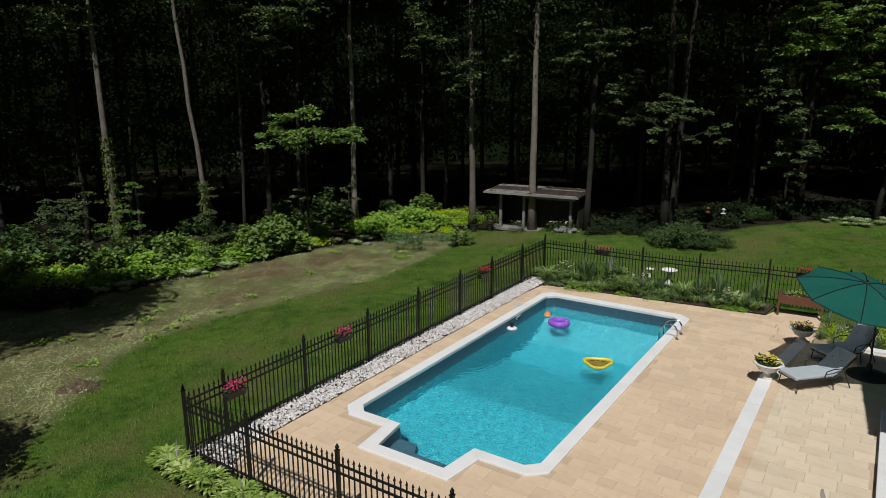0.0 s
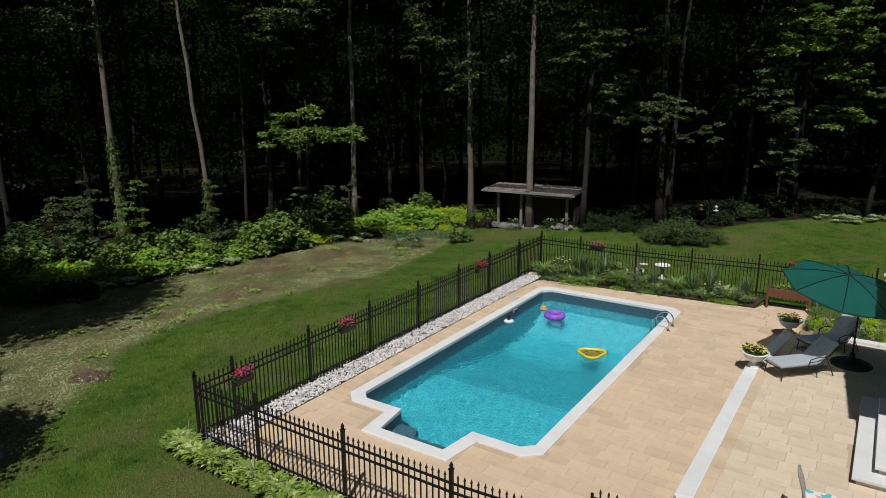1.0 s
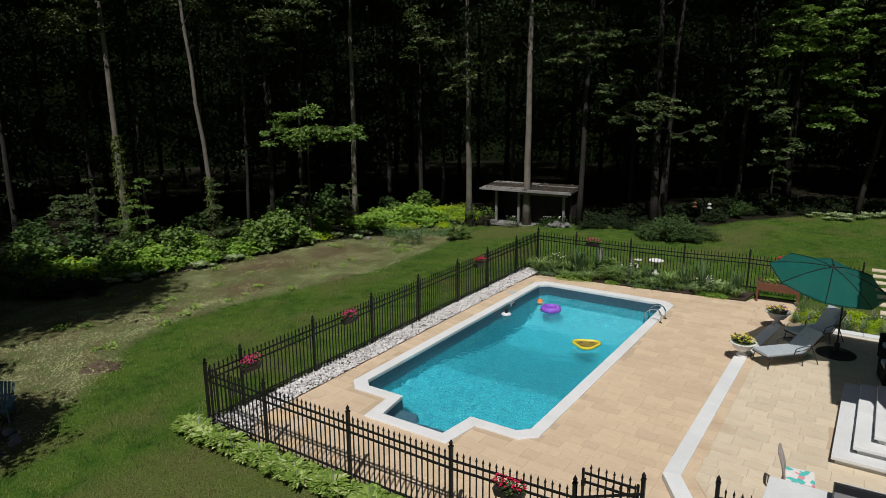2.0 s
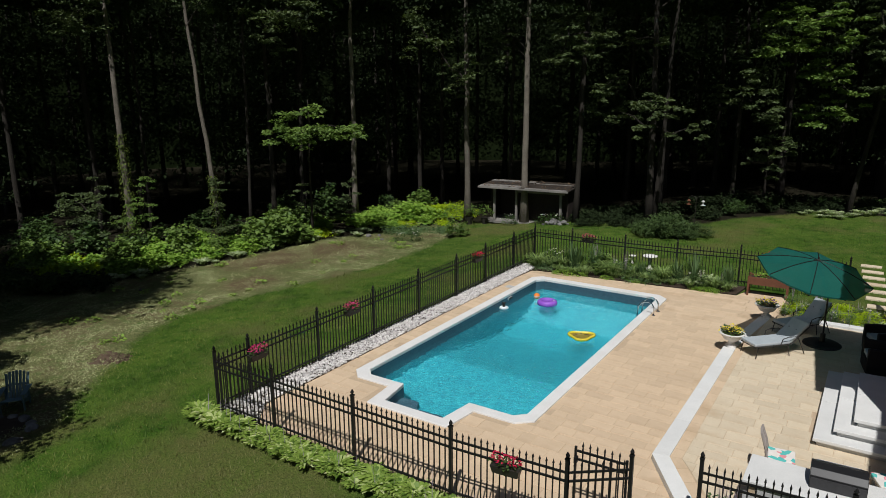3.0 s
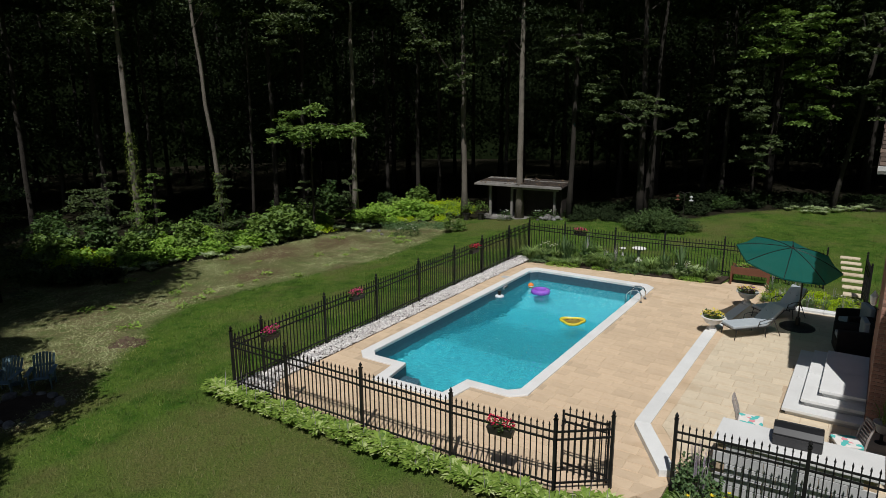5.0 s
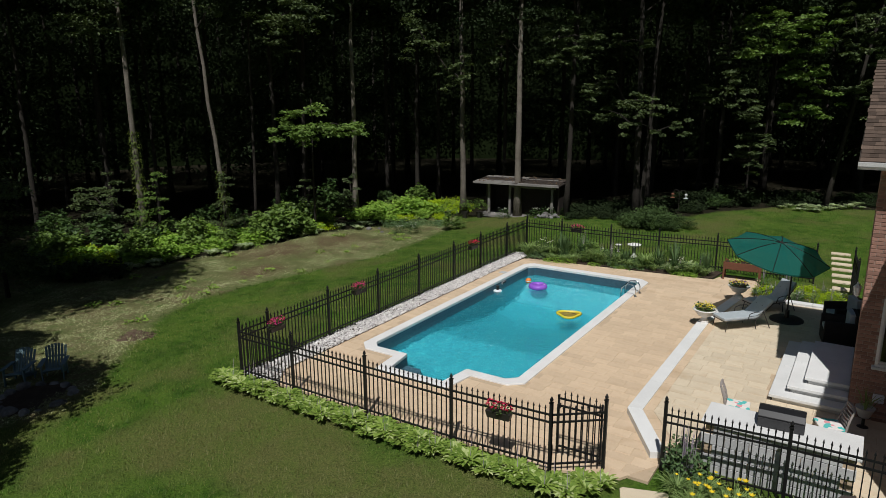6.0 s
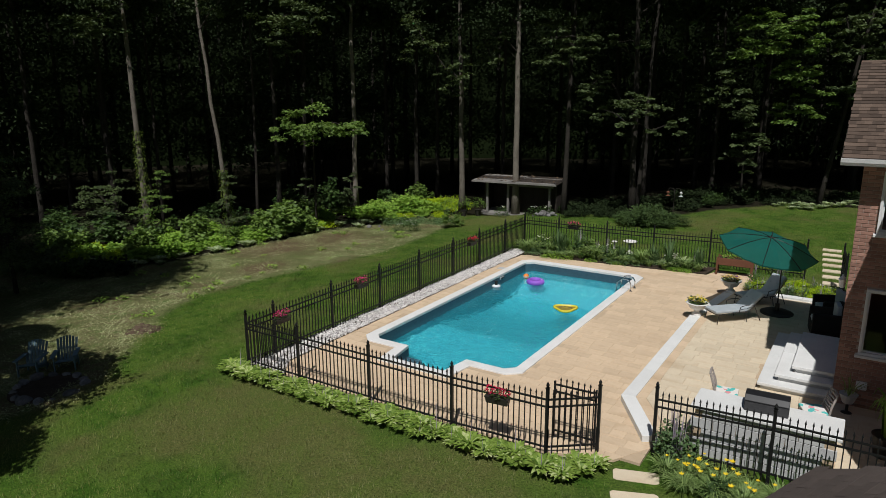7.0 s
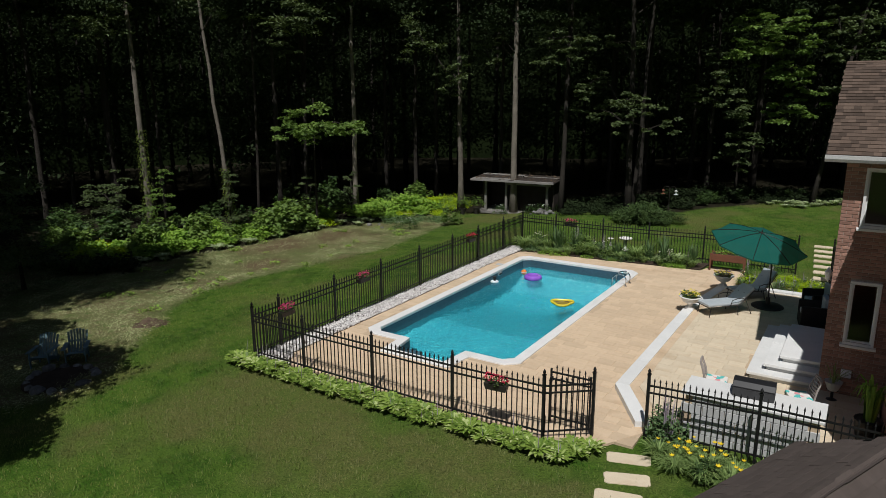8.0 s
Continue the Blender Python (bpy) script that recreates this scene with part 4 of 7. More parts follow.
    part("wing_roof", Geo().add([(2.93, 7.6, 5.3), (9.6, 7.6, 5.3), (9.6, 12.0, 5.3), (2.93, 12.0, 5.3), (6.3, 7.6, 6.9), (6.3, 13.5, 6.9)], [(0, 4, 5, 3), (1, 2, 5, 4), (0, 1, 4), (2, 3, 5), (3, 2, 1, 0)]), M["shingle"], house)
    window("window_1", "white-framed upper window with dark glass", *w1, 12.0)
    window("window_2", "white-framed lower window with dark glass", *w2, 12.0)
    part("vent_cover", Geo().box((2.72, 11.965, 0.62), (0.20, 0.06, 0.18)), M["white_vinyl"], house, "white plastic vent cover", bevel=0.02)
    lan = part("wall_lantern", Geo().lathe([(0.02, 0), (0.055, 0.03), (0.075, 0.2), (0.085, 0.21), (0.03, 0.28), (0.01, 0.33)], 6), M["white_paint"], house, "white carriage lantern", at=Matrix.Translation((2.10, 13.5, 2.25)))
    part("arm", Geo().tube([(0, 0, 0.02), (0.05, 0, -0.06), (0.12, 0, -0.06)], 0.012), M["dark_metal"], lan)
    wall_bricks(south, 2.22, 3.72, 12.0, 0.12, 5.17, [w1, w2])
    return house


def build_porch():
    """The low gabled roof between the camera and the lily bed."""
    c = Vector((2.25, 4.94, 2.2))
    u, v = Vector((0.92, -0.39, 0)), Vector((-0.39, -0.92, 0))
    r, L = 1.2, 3.6
    up = Vector((0, 0, 0.5 * r))
    house = thing("porch", "low porch with a dark brown gabled shingle roof", "porch")
    top = Geo()
    a, b, d = c, c + u * r + up, c + u * 2 * r
    low = Vector((0, 0, -0.08))
    v8 = [a, b, b + v * L, a + v * L, d, d + v * L]
    top.add(v8 + [p + low for p in v8], [(0, 1, 2, 3), (1, 4, 5, 2), (9, 8, 7, 6), (8, 11, 10, 7), (0, 3, 9, 6), (4, 10, 11, 5), (0, 6, 7, 1), (1, 7, 10, 4), (3, 2, 8, 9), (2, 5, 11, 8)])
    roof = part("roof", top, M["shingle_dark"], house)
    k = math.hypot(r, 0.5 * r)
    slope = (u * r + up).normalized()
    shingle_slope(roof, c + v * L + Vector((0, 0, 0.01)) - slope * 0.03, -v, slope, L, k, material=M["shingle_dark"], tab=0.33, row=0.14, lip=0.003, seed=9)
    back = (-u * r + up).normalized()
    shingle_slope(roof, d + Vector((0, 0, 0.01)) - back * 0.03, v, back, L, k, material=M["shingle_dark"], tab=0.33, row=0.14, lip=0.003, seed=11)
    for i in range(20):
        p = b + v * (i * 0.18) + Vector((0, 0, 0.012))
        g = Geo().add([(-0.15, 0, -0.07), (0, 0, 0.006), (0.15, 0, -0.07), (-0.15, 0.2, -0.078), (0, 0.2, -0.002), (0.15, 0.2, -0.078)], [(0, 3, 4, 1), (1, 4, 5, 2), (0, 1, 2)])
        m = Matrix(((u.x, v.x, 0, p.x), (u.y, v.y, 0, p.y), (0, 0, 1, p.z), (0, 0, 0, 1)))
        part("ridge_shingle", g, M["shingle_dark"], roof, at=m)
    inset = c + u * 0.35 + v * 0.35
    g = Geo().prism([tuple((inset).xy), tuple((inset + v * (L - 0.7)).xy), tuple((inset + v * (L - 0.7) + u * 1.7).xy), tuple((inset + u * 1.7).xy)], -0.5, 2.2)
    part("wall", g, M["brick"], house)
    vent = b + v * 0.75 + u * 0.33
    part("roof_vent", Geo().lathe([(0.10, -0.25), (0.09, 0.0), (0.12, 0.02), (0.12, 0.10), (0.03, 0.13)], 10), M["steel"], house, "grey metal roof vent", at=Matrix.Translation(vent))


def build_steps():
    st = thing("terrace_steps", "three broad white stone steps up to the house door", "steps")
    for x0, y0, y1, z in ((0.77, 11.85, 15.55, 0.28), (1.08, 12.12, 15.25, 0.44), (1.38, 12.40, 14.95, 0.60)):
        x1 = 2.215
        for a, b in ((y0, (y0 + y1) / 2), ((y0 + y1) / 2, y1)):
            part("tread", Geo().prism([(x0, a + 0.004), (x1 - (0 if a > 11.99 else 0), a + 0.004), (x1, b - 0.004), (x0, b - 0.004)], z - 0.07, z), M["white_stone"], st, bevel=0.012)
        part("riser", Geo().prism([(x0 + 0.07, y0 + 0.07), (x1, y0 + 0.07), (x1, y1 - 0.07), (x0 + 0.07, y1 - 0.07)], z - 0.175, z - 0.07), M["grey_block"], st)


def build_counter():
    ct = thing("outdoor_counter", "block-faced outdoor counter with a white slab top", "counter")
    part("worktop", Geo().box((1.28, 8.98, 0.90), (2.46, 0.88, 0.05)), M["white_stone"], ct, "white slab worktop", bevel=0.01)
    part("core", Geo().box((1.28, 8.98, 0.33), (2.30, 0.72, 1.08)), M["joint"], ct)
    blk = paver_mesh("block", 0.39, 0.185, 0.06, M["grey_block"])
    for r in range(6):
        for i in range(7):
            x = 0.16 + (0.2 if r % 2 else 0.0) + 0.4 * i
            if x < 2.35:
                part("block", blk, None, ct, at=Matrix.Translation((x + 0.1, 8.595, -0.2 + 0.195 * r)) @ Matrix.Rotation(radians(90), 4, "X"))
    bq = thing("barbecue", "black gas barbecue with a closed lid, set on the counter", "barbecue", at=pose(1.27, 9.12, 0.925, 0, 0, 3))
    part("body", Geo().box((0, 0, 0.05), (0.74, 0.46, 0.10)), M["grille"], bq, bevel=0.015)
    part("back_panel", Geo().box((0, -0.243, 0.09), (0.72, 0.014, 0.17)), M["panel_grey"], bq, "plain grey back panel", bevel=0.004)
    lid = Geo()
    prof = [(-0.24, 0.10), (-0.235, 0.20), (-0.15, 0.29), (0.02, 0.31), (0.18, 0.26), (0.24, 0.10)]
    n = len(prof)
    lid.add([(s * 0.37, y, z) for s in (-1, 1) for y, z in prof], [tuple(range(n - 1, -1, -1)), tuple(range(n, 2 * n))] + [(i, (i + 1) % n, n + (i + 1) % n, n + i) for i in range(n)])
    ld = part("lid", lid, M["grille"], bq, "glossy black lid", bevel=0.008)
    part("handle", Geo().tube([(-0.3, 0.20, 0.20), (-0.3, 0.29, 0.20), (0.3, 0.29, 0.20), (0.3, 0.20, 0.20)], 0.012), M["steel"], ld)


build_ground()
build_pool()
LOW, UP = build_patio()
build_steps()
build_counter()
build_house()
build_porch()
build_fences()


# ---- trees ----
def trunk_geo(lean, height, r, n=8, wob=0.12, seed=0):
    rnd = random.Random(seed)
    pts, rad, k = [], [], max(5, int(height / 1.6))
    for i in range(k + 1):
        t = i / k
        pts.append((lean[0] * t * height + rnd.uniform(-wob, wob) * t, lean[1] * t * height + rnd.uniform(-wob, wob) * t, t * height))
        rad.append(r * (1.55 if i == 0 else 1.0) * (1 - 0.72 * t))
    pts[0] = (0, 0, -0.3)
    return Geo().tube(pts, rad, n), pts


def bough(c, size, leaves, leaf, shape=LEAF, flat=0.30):
    """A layered spray of leaves round c, thicker above, drooping at its rim."""
    n = leaves
    a, q = R.uniform(0, 2 * math.pi, n), R.uniform(0, 1, n) ** 0.55
    sub = R.integers(0, 6, n)
    off = R.normal(0, 0.45, (6, 3)) * (1, 1, flat * 1.3)
    p = np.stack([q * np.cos(a) * 0.62, q * np.sin(a) * 0.62, R.normal(0, flat * 0.28, n) - 0.22 * q * q], 1) + off[sub]
    p = p * size + np.asarray(c)
    return strew(p, leaf * R.uniform(0.6, 1.3, n), R.normal(-0.45, 0.5, n), R.uniform(0, 2 * math.pi, n), shape, R.normal(0, 0.45, n))


def spray(c, size, leaves, leaf, flat=0.45):
    """Maple foliage round c: flat plates of leaves stepped over one another, lower towards the rim, with gaps between."""
    k = max(5, round(13 * size))
    off = R.normal(0, 0.52, (k, 3)) * (1, 1, flat)
    off[:, 2] -= 0.35 * np.hypot(off[:, 0], off[:, 1]) - 0.15
    n = leaves
    sub, a, q = R.integers(0, k, n), R.uniform(0, 2 * math.pi, n), R.uniform(0, 1, n) ** 0.6
    rim = R.uniform(0.22, 0.42, k)[sub] * q
    p = np.stack([rim * np.cos(a), rim * np.sin(a), R.normal(0, 0.035, n) - 0.30 * rim * q], 1) + off[sub]
    return strew(p * size + np.asarray(c), leaf * R.uniform(0.65, 1.3, n), R.normal(-0.30, 0.38, n), a - math.pi / 2 + R.normal(0, 0.6, n), MAPLE, R.normal(0, 0.35, n))


def crown_sets(z0, z1, rad, boughs, leaves, leaf, size=1.6):
    out, limbs = [], []
    for i in range(boughs):
        t = (i + R.uniform(0, 1)) / boughs
        z = z0 + (z1 - z0) * t
        rr = rad * (0.35 + 0.65 * math.sin(math.pi * min(1, 0.25 + 0.72 * t))) * R.uniform(0.35, 1.0)
        a = R.uniform(0, 2 * math.pi)
        c = (rr * math.cos(a), rr * math.sin(a), z)
        out.append(bough(c, size * R.uniform(0.8, 1.3), leaves, leaf))
        limbs.append(c)
    return out, limbs


def add_limbs(ob, limbs, pts):
    """Tapering limbs, each from the trunk or from the tip of a nearer one."""
    tips = []
    for c in sorted(limbs, key=lambda q: math.hypot(q[0], q[1])):
        z = max(1.0, c[2] - 0.35 * math.hypot(c[0], c[1]) - 0.4)
        b = min(pts, key=lambda p: abs(p[2] - z))
        joint = min(tips + [b], key=lambda p: (Vector(p) - Vector(c)).length)
        b = joint if (Vector(joint) - Vector(c)).length > 0.6 else b
        tips.append(c)
        mid = ((b[0] + c[0]) / 2, (b[1] + c[1]) / 2, (b[2] + c[2]) / 2 + 0.15)
        k = 1.0 if (Vector(c) - Vector(b)).length < 2.8 else 0.5
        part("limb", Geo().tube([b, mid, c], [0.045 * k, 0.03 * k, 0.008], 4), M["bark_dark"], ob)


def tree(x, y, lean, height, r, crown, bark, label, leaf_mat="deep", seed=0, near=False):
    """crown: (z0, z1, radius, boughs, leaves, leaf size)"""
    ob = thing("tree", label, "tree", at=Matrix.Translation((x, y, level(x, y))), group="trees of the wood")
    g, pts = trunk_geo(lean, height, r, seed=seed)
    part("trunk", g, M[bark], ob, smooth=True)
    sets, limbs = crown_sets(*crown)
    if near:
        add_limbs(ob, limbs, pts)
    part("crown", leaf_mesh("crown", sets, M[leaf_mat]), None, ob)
    return ob


SLIM = (11.2, 20.0, 2.3, 13, 430, 0.17, 1.0)
HIGH = (10.4, 21.0, 3.3, 28, 460, 0.18, 1.1)
BROAD = (11.0, 20.0, 5.6, 34, 460, 0.18, 1.2)
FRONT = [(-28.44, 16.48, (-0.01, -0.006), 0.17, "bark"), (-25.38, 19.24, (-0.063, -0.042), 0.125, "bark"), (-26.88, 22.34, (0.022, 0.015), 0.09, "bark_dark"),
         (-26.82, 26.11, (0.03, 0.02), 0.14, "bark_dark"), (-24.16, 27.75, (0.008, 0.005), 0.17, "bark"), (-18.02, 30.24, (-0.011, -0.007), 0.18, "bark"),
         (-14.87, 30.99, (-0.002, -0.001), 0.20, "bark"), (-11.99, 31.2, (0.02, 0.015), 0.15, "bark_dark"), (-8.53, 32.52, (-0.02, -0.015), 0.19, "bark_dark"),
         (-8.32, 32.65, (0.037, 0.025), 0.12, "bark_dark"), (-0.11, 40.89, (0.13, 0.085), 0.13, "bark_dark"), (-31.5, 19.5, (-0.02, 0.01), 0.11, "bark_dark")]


EDGE_TREES = []


def build_woods():
    for i, (x, y, lean, r, bark) in enumerate(FRONT):
        EDGE_TREES.append(tree(x, y, lean, 19, r, BROAD if i in (8, 9, 10) else HIGH if x > -20 else SLIM, bark, "tall straight maple at the edge of the wood" if bark == "bark" else "tall tree at the edge of the wood, bark darkened for shade", seed=i, near=True))
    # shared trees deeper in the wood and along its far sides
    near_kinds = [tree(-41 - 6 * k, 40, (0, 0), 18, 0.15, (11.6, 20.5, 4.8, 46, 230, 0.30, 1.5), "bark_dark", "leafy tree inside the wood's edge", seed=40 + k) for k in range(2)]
    deep_kinds = [tree(-40 - 6 * k, 52, (0, 0), 18, 0.16, (3.0, 19.5, 5.0, 46, 110, 0.24), "bark_dark", "leafy tree deep in the wood, darkened for shade", seed=50 + k) for k in range(2)]
    rnd = random.Random(12)
    for x in np.arange(-62, 17, 4.4):
        for y in np.arange(-26, 78, 4.4):
            px, py = x + rnd.uniform(-1.8, 1.8), y + rnd.uniform(-1.8, 1.8)
            turn, pick = rnd.uniform(0, 6.28), rnd.randrange(2)
            if zone(px, py) < 2 and not (px < -32 and py < 14):
                continue
            near = min(math.hypot(px - a, py - b) for (a, b) in WOODS_EDGE_PTS)
            if near < (4.4 if px < -19 else 3.0) or near > 25 or (px < -30 and py < -8):
                continue
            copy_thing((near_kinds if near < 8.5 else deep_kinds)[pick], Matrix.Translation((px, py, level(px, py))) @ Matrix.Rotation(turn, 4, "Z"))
    # unseen trees added round the lawn's far end to block sky and deepen shade
    for x, y, k in ((-27.0, -4.5, 0), (-32.0, -1.0, 1), (-31.0, -8.0, 0), (-36.0, 3.0, 1), (-23.5, -8.5, 1)):
        copy_thing(near_kinds[k], Matrix.Translation((x, y, level(x, y))) @ Matrix.Rotation(rnd.uniform(0, 6.28), 4, "Z"))
    # trees beside the lawn, behind and beside the camera
    small = tree(-13.2, 0.6, (0, 0), 7.2, 0.10, (5.4, 7.2, 1.5, 60, 190, 0.18, 0.75), "bark", "small shade tree beside the lawn", seed=77)
    for x, y, k in ((-10.4, -2.6, 0.8), (-16.3, -0.2, 1.0), (-17.6, 1.6, 0.75), (-12.0, -1.4, 0.7)):
        copy_thing(small, Matrix.Translation((x, y, level(x, y))) @ Matrix.Rotation(rnd.uniform(0, 6.28), 4, "Z") @ Matrix.Diagonal((k, k, 1, 1)))
    broad = tree(-20.4, 4.0, (0, 0), 14.5, 0.2, (10.2, 15.2, 2.7, 110, 200, 0.22, 1.1), "bark", "broad shade tree at the lawn's far end", seed=78)
    for x, y in ((-22.9, 2.4), (-25.8, 1.8), (-20.8, -0.6), (-23.6, -2.2), (-29.0, 2.2)):
        copy_thing(broad, Matrix.Translation((x, y, level(x, y))) @ Matrix.Rotation(rnd.uniform(0, 6.28), 4, "Z"))


WOODS_EDGE_PTS = []
for (ax, ay), (bx, by) in zip(WOODS_EDGE[1:-1], WOODS_EDGE[2:]):
    for q in range(12):
        WOODS_EDGE_PTS.append((ax + (bx - ax) * q / 12, ay + (by - ay) * q / 12))
WOODS_EDGE_PTS += [(-34.0 - 2 * q, 8.0 - 1.5 * q) for q in range(14)]
build_woods()


def low_tree(x, y, height, sprays, label, leaf=0.17, mat="maple_bright", r=0.07, bark="bark_dark", on=None, flat=0.75):
    """A tree whose separate sprays look sunlit, by the sun and by a lighter leaf colour; sprays: (x, y, z, size,
    leaves) in world metres. on: the edge tree that bears them.
    """
    if on is not None:
        x, y, lean = FRONT[on][:3]
        ob = EDGE_TREES[on]
        pts = [(lean[0] * k, lean[1] * k, k) for k in range(2, 16)]
    z0 = level(x, y)
    if on is None:
        ob = thing("tree", label, "tree", at=Matrix.Translation((x, y, z0)), group="trees of the wood")
        g, pts = trunk_geo((0, 0), height, r, seed=int(abs(x) * 10))
        part("trunk", g, M[bark], ob, smooth=True)
    loc = [(a - x, b - y, c - z0) for a, b, c, s, n in sprays]
    add_limbs(ob, loc, pts)
    part("crown", leaf_mesh("crown", [spray(p, 1.2 * s, int(4.2 * n), 0.72 * leaf, flat) for p, (_, _, _, s, n) in zip(loc, sprays)], M[mat]), None, ob)


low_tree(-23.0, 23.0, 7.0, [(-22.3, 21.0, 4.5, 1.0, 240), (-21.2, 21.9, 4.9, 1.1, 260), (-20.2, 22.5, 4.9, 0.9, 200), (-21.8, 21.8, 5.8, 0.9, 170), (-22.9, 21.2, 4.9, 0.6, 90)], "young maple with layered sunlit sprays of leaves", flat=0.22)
low_tree(-17.6, 29.4, 10.0, [(-17.3, 28.6, 7.2, 0.7, 110), (-17.1, 28.8, 8.2, 0.5, 80), (-19.0, 27.8, 9.2, 0.9, 110), (-17.9, 28.4, 7.6, 0.4, 60), (-20.0, 28.0, 10.2, 0.9, 110)], "slender maple with sparse leafy side shoots", mat="maple", on=5)
low_tree(-10.6, 31.9, 12.0, [(-12.9, 31.4, 10.0, 1.06, 318), (-11.2, 29.7, 8.8, 0.64, 185), (-10.7, 30.4, 9.1, 0.67, 190), (-12.6, 30.1, 8.0, 0.59, 168), (-12.4, 30.4, 9.2, 0.7, 170)], "maple with spreading sunlit sprays", mat="maple", leaf=0.17, on=7)
low_tree(-14.9, 31.0, 12.0, [(-15.5, 29.9, 9.4, 0.52, 138), (-16.0, 29.9, 8.3, 0.53, 138), (-16.2, 29.6, 8.9, 0.38, 116)], "maple with spreading sunlit sprays", mat="maple", leaf=0.15, on=6)
low_tree(-7.6, 33.0, 9.0, [(-9.7, 30.8, 7.2, 0.37, 114), (-10.5, 30.4, 6.7, 0.7, 204), (-9.3, 32.0, 6.0, 0.79, 219), (-7.9, 31.0, 5.9, 0.83, 223), (-7.2, 30.7, 4.6, 0.26, 79), (-6.0, 30.7, 4.8, 0.42, 103), (-8.4, 30.5, 4.9, 0.49, 133),
                           (-9.6, 30.3, 5.6, 0.36, 104), (-10.9, 30.7, 5.6, 0.34, 90), (-9.5, 31.2, 8.9, 0.51, 115), (-7.9, 30.8, 8.8, 0.33, 89)], "maple with drooping sprays over the lawn edge", mat="maple", leaf=0.16, on=8)
low_tree(-4.4, 41.0, 13.0, [(-6.3, 38.2, 9.5, 0.48, 131), (-5.5, 37.5, 8.4, 0.47, 130), (-4.8, 37.6, 6.8, 0.9, 244), (-6.4, 38.5, 6.4, 0.72, 188), (-6.7, 37.9, 6.9, 0.32, 97), (-3.9, 37.3, 5.6, 0.77, 195), (-3.7, 37.5, 4.1, 0.82, 202),
                            (-4.0, 37.9, 2.7, 0.63, 154), (-3.1, 38.8, 3.4, 0.52, 118), (-7.5, 37.4, 10.0, 0.51, 126), (-8.0, 37.5, 8.5, 0.4, 99)], "broad maple with bright outer leaves", mat="maple", leaf=0.18)
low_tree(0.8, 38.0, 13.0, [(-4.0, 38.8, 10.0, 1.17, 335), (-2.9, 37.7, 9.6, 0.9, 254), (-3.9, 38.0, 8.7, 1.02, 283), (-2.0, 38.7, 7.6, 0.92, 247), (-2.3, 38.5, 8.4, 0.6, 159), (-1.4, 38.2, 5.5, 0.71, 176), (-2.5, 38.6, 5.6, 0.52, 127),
                           (-0.9, 36.9, 8.8, 0.53, 139), (-0.7, 38.8, 6.4, 0.6, 149), (-1.0, 37.6, 7.7, 0.46, 119), (-1.6, 37.2, 10.1, 0.77, 205)], "large maple leaning over the back lawn", mat="maple_bright", leaf=0.19, on=10)
low_tree(0.8, 38.0, 13.0, [(1.6, 38.6, 9.6, 1.0, 260), (0.6, 38.6, 8.6, 0.8, 190), (2.4, 38.9, 8.0, 0.9, 220), (0.9, 39.0, 6.6, 0.7, 160), (2.2, 39.2, 6.0, 0.8, 170), (3.6, 39.6, 8.8, 1.0, 240), (0.2, 38.8, 10.3, 0.8, 180)], "large maple leaning over the back lawn", mat="maple", leaf=0.19, on=10)
low_tree(-29.8, 15.8, 13.0, [(-29.6, 15.6, 9.9, 1.1, 230), (-30.7, 15.3, 9.8, 0.7, 120), (-28.6, 16.0, 10.4, 0.8, 130)], "tall tree with leafy upper boughs", mat="maple", on=0)
low_tree(-25.4, 19.2, 13.0, [(-26.6, 19.6, 10.6, 0.8, 130)], "tall tree with leafy upper boughs", mat="maple", on=1)
low_tree(-24.3, 24.6, 13.0, [(-24.1, 22.5, 10.3, 1.1, 240), (-24.8, 22.3, 9.3, 0.6, 130), (-23.0, 22.5, 10.4, 0.8, 170), (-24.2, 22.8, 8.8, 0.4, 70)], "tall tree with leafy upper boughs", mat="maple", on=3)
low_tree(-24.6, 8.2, 5.5, [(-24.3, 8.2, 1.2, 1.3, 420), (-24.0, 8.5, 2.2, 1.2, 380), (-24.4, 8.1, 3.3, 1.1, 340), (-23.4, 8.2, 1.0, 1.0, 300), (-25.2, 8.0, 4.2, 1.0, 260), (-23.6, 7.6, 0.3, 1.0, 260)], "bushy young maple at the lawn's shaded end", mat="maple", leaf=0.10)


low_tree(-29.4, 15.2, 3.2, [(-29.4, 15.0, 0.4, 0.9, 260), (-29.0, 14.8, 1.2, 0.9, 260), (-29.7, 14.6, 1.7, 0.7, 200), (-28.8, 15.2, 2.1, 0.6, 150), (-30.0, 14.4, 0.6, 0.8, 200)], "leafy maple sapling under the wood's edge", mat="maple", leaf=0.11, r=0.03)
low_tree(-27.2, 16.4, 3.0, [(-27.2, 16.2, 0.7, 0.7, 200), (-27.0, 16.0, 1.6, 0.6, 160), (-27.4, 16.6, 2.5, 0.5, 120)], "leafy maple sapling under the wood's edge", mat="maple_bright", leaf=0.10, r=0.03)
low_tree(-25.0, 18.8, 3.0, [(-24.9, 18.6, 0.5, 0.6, 180), (-24.7, 18.5, 1.4, 0.5, 140), (-25.1, 18.9, 2.3, 0.4, 100)], "leafy maple sapling under the wood's edge", mat="maple", leaf=0.10, r=0.03)
low_tree(-24.6, 24.2, 2.4, [(-24.5, 24.0, 0.4, 0.7, 220), (-24.2, 23.9, 1.0, 0.6, 180), (-24.8, 24.3, 1.6, 0.4, 90)], "leafy maple sapling under the wood's edge", mat="maple", leaf=0.10, r=0.03)
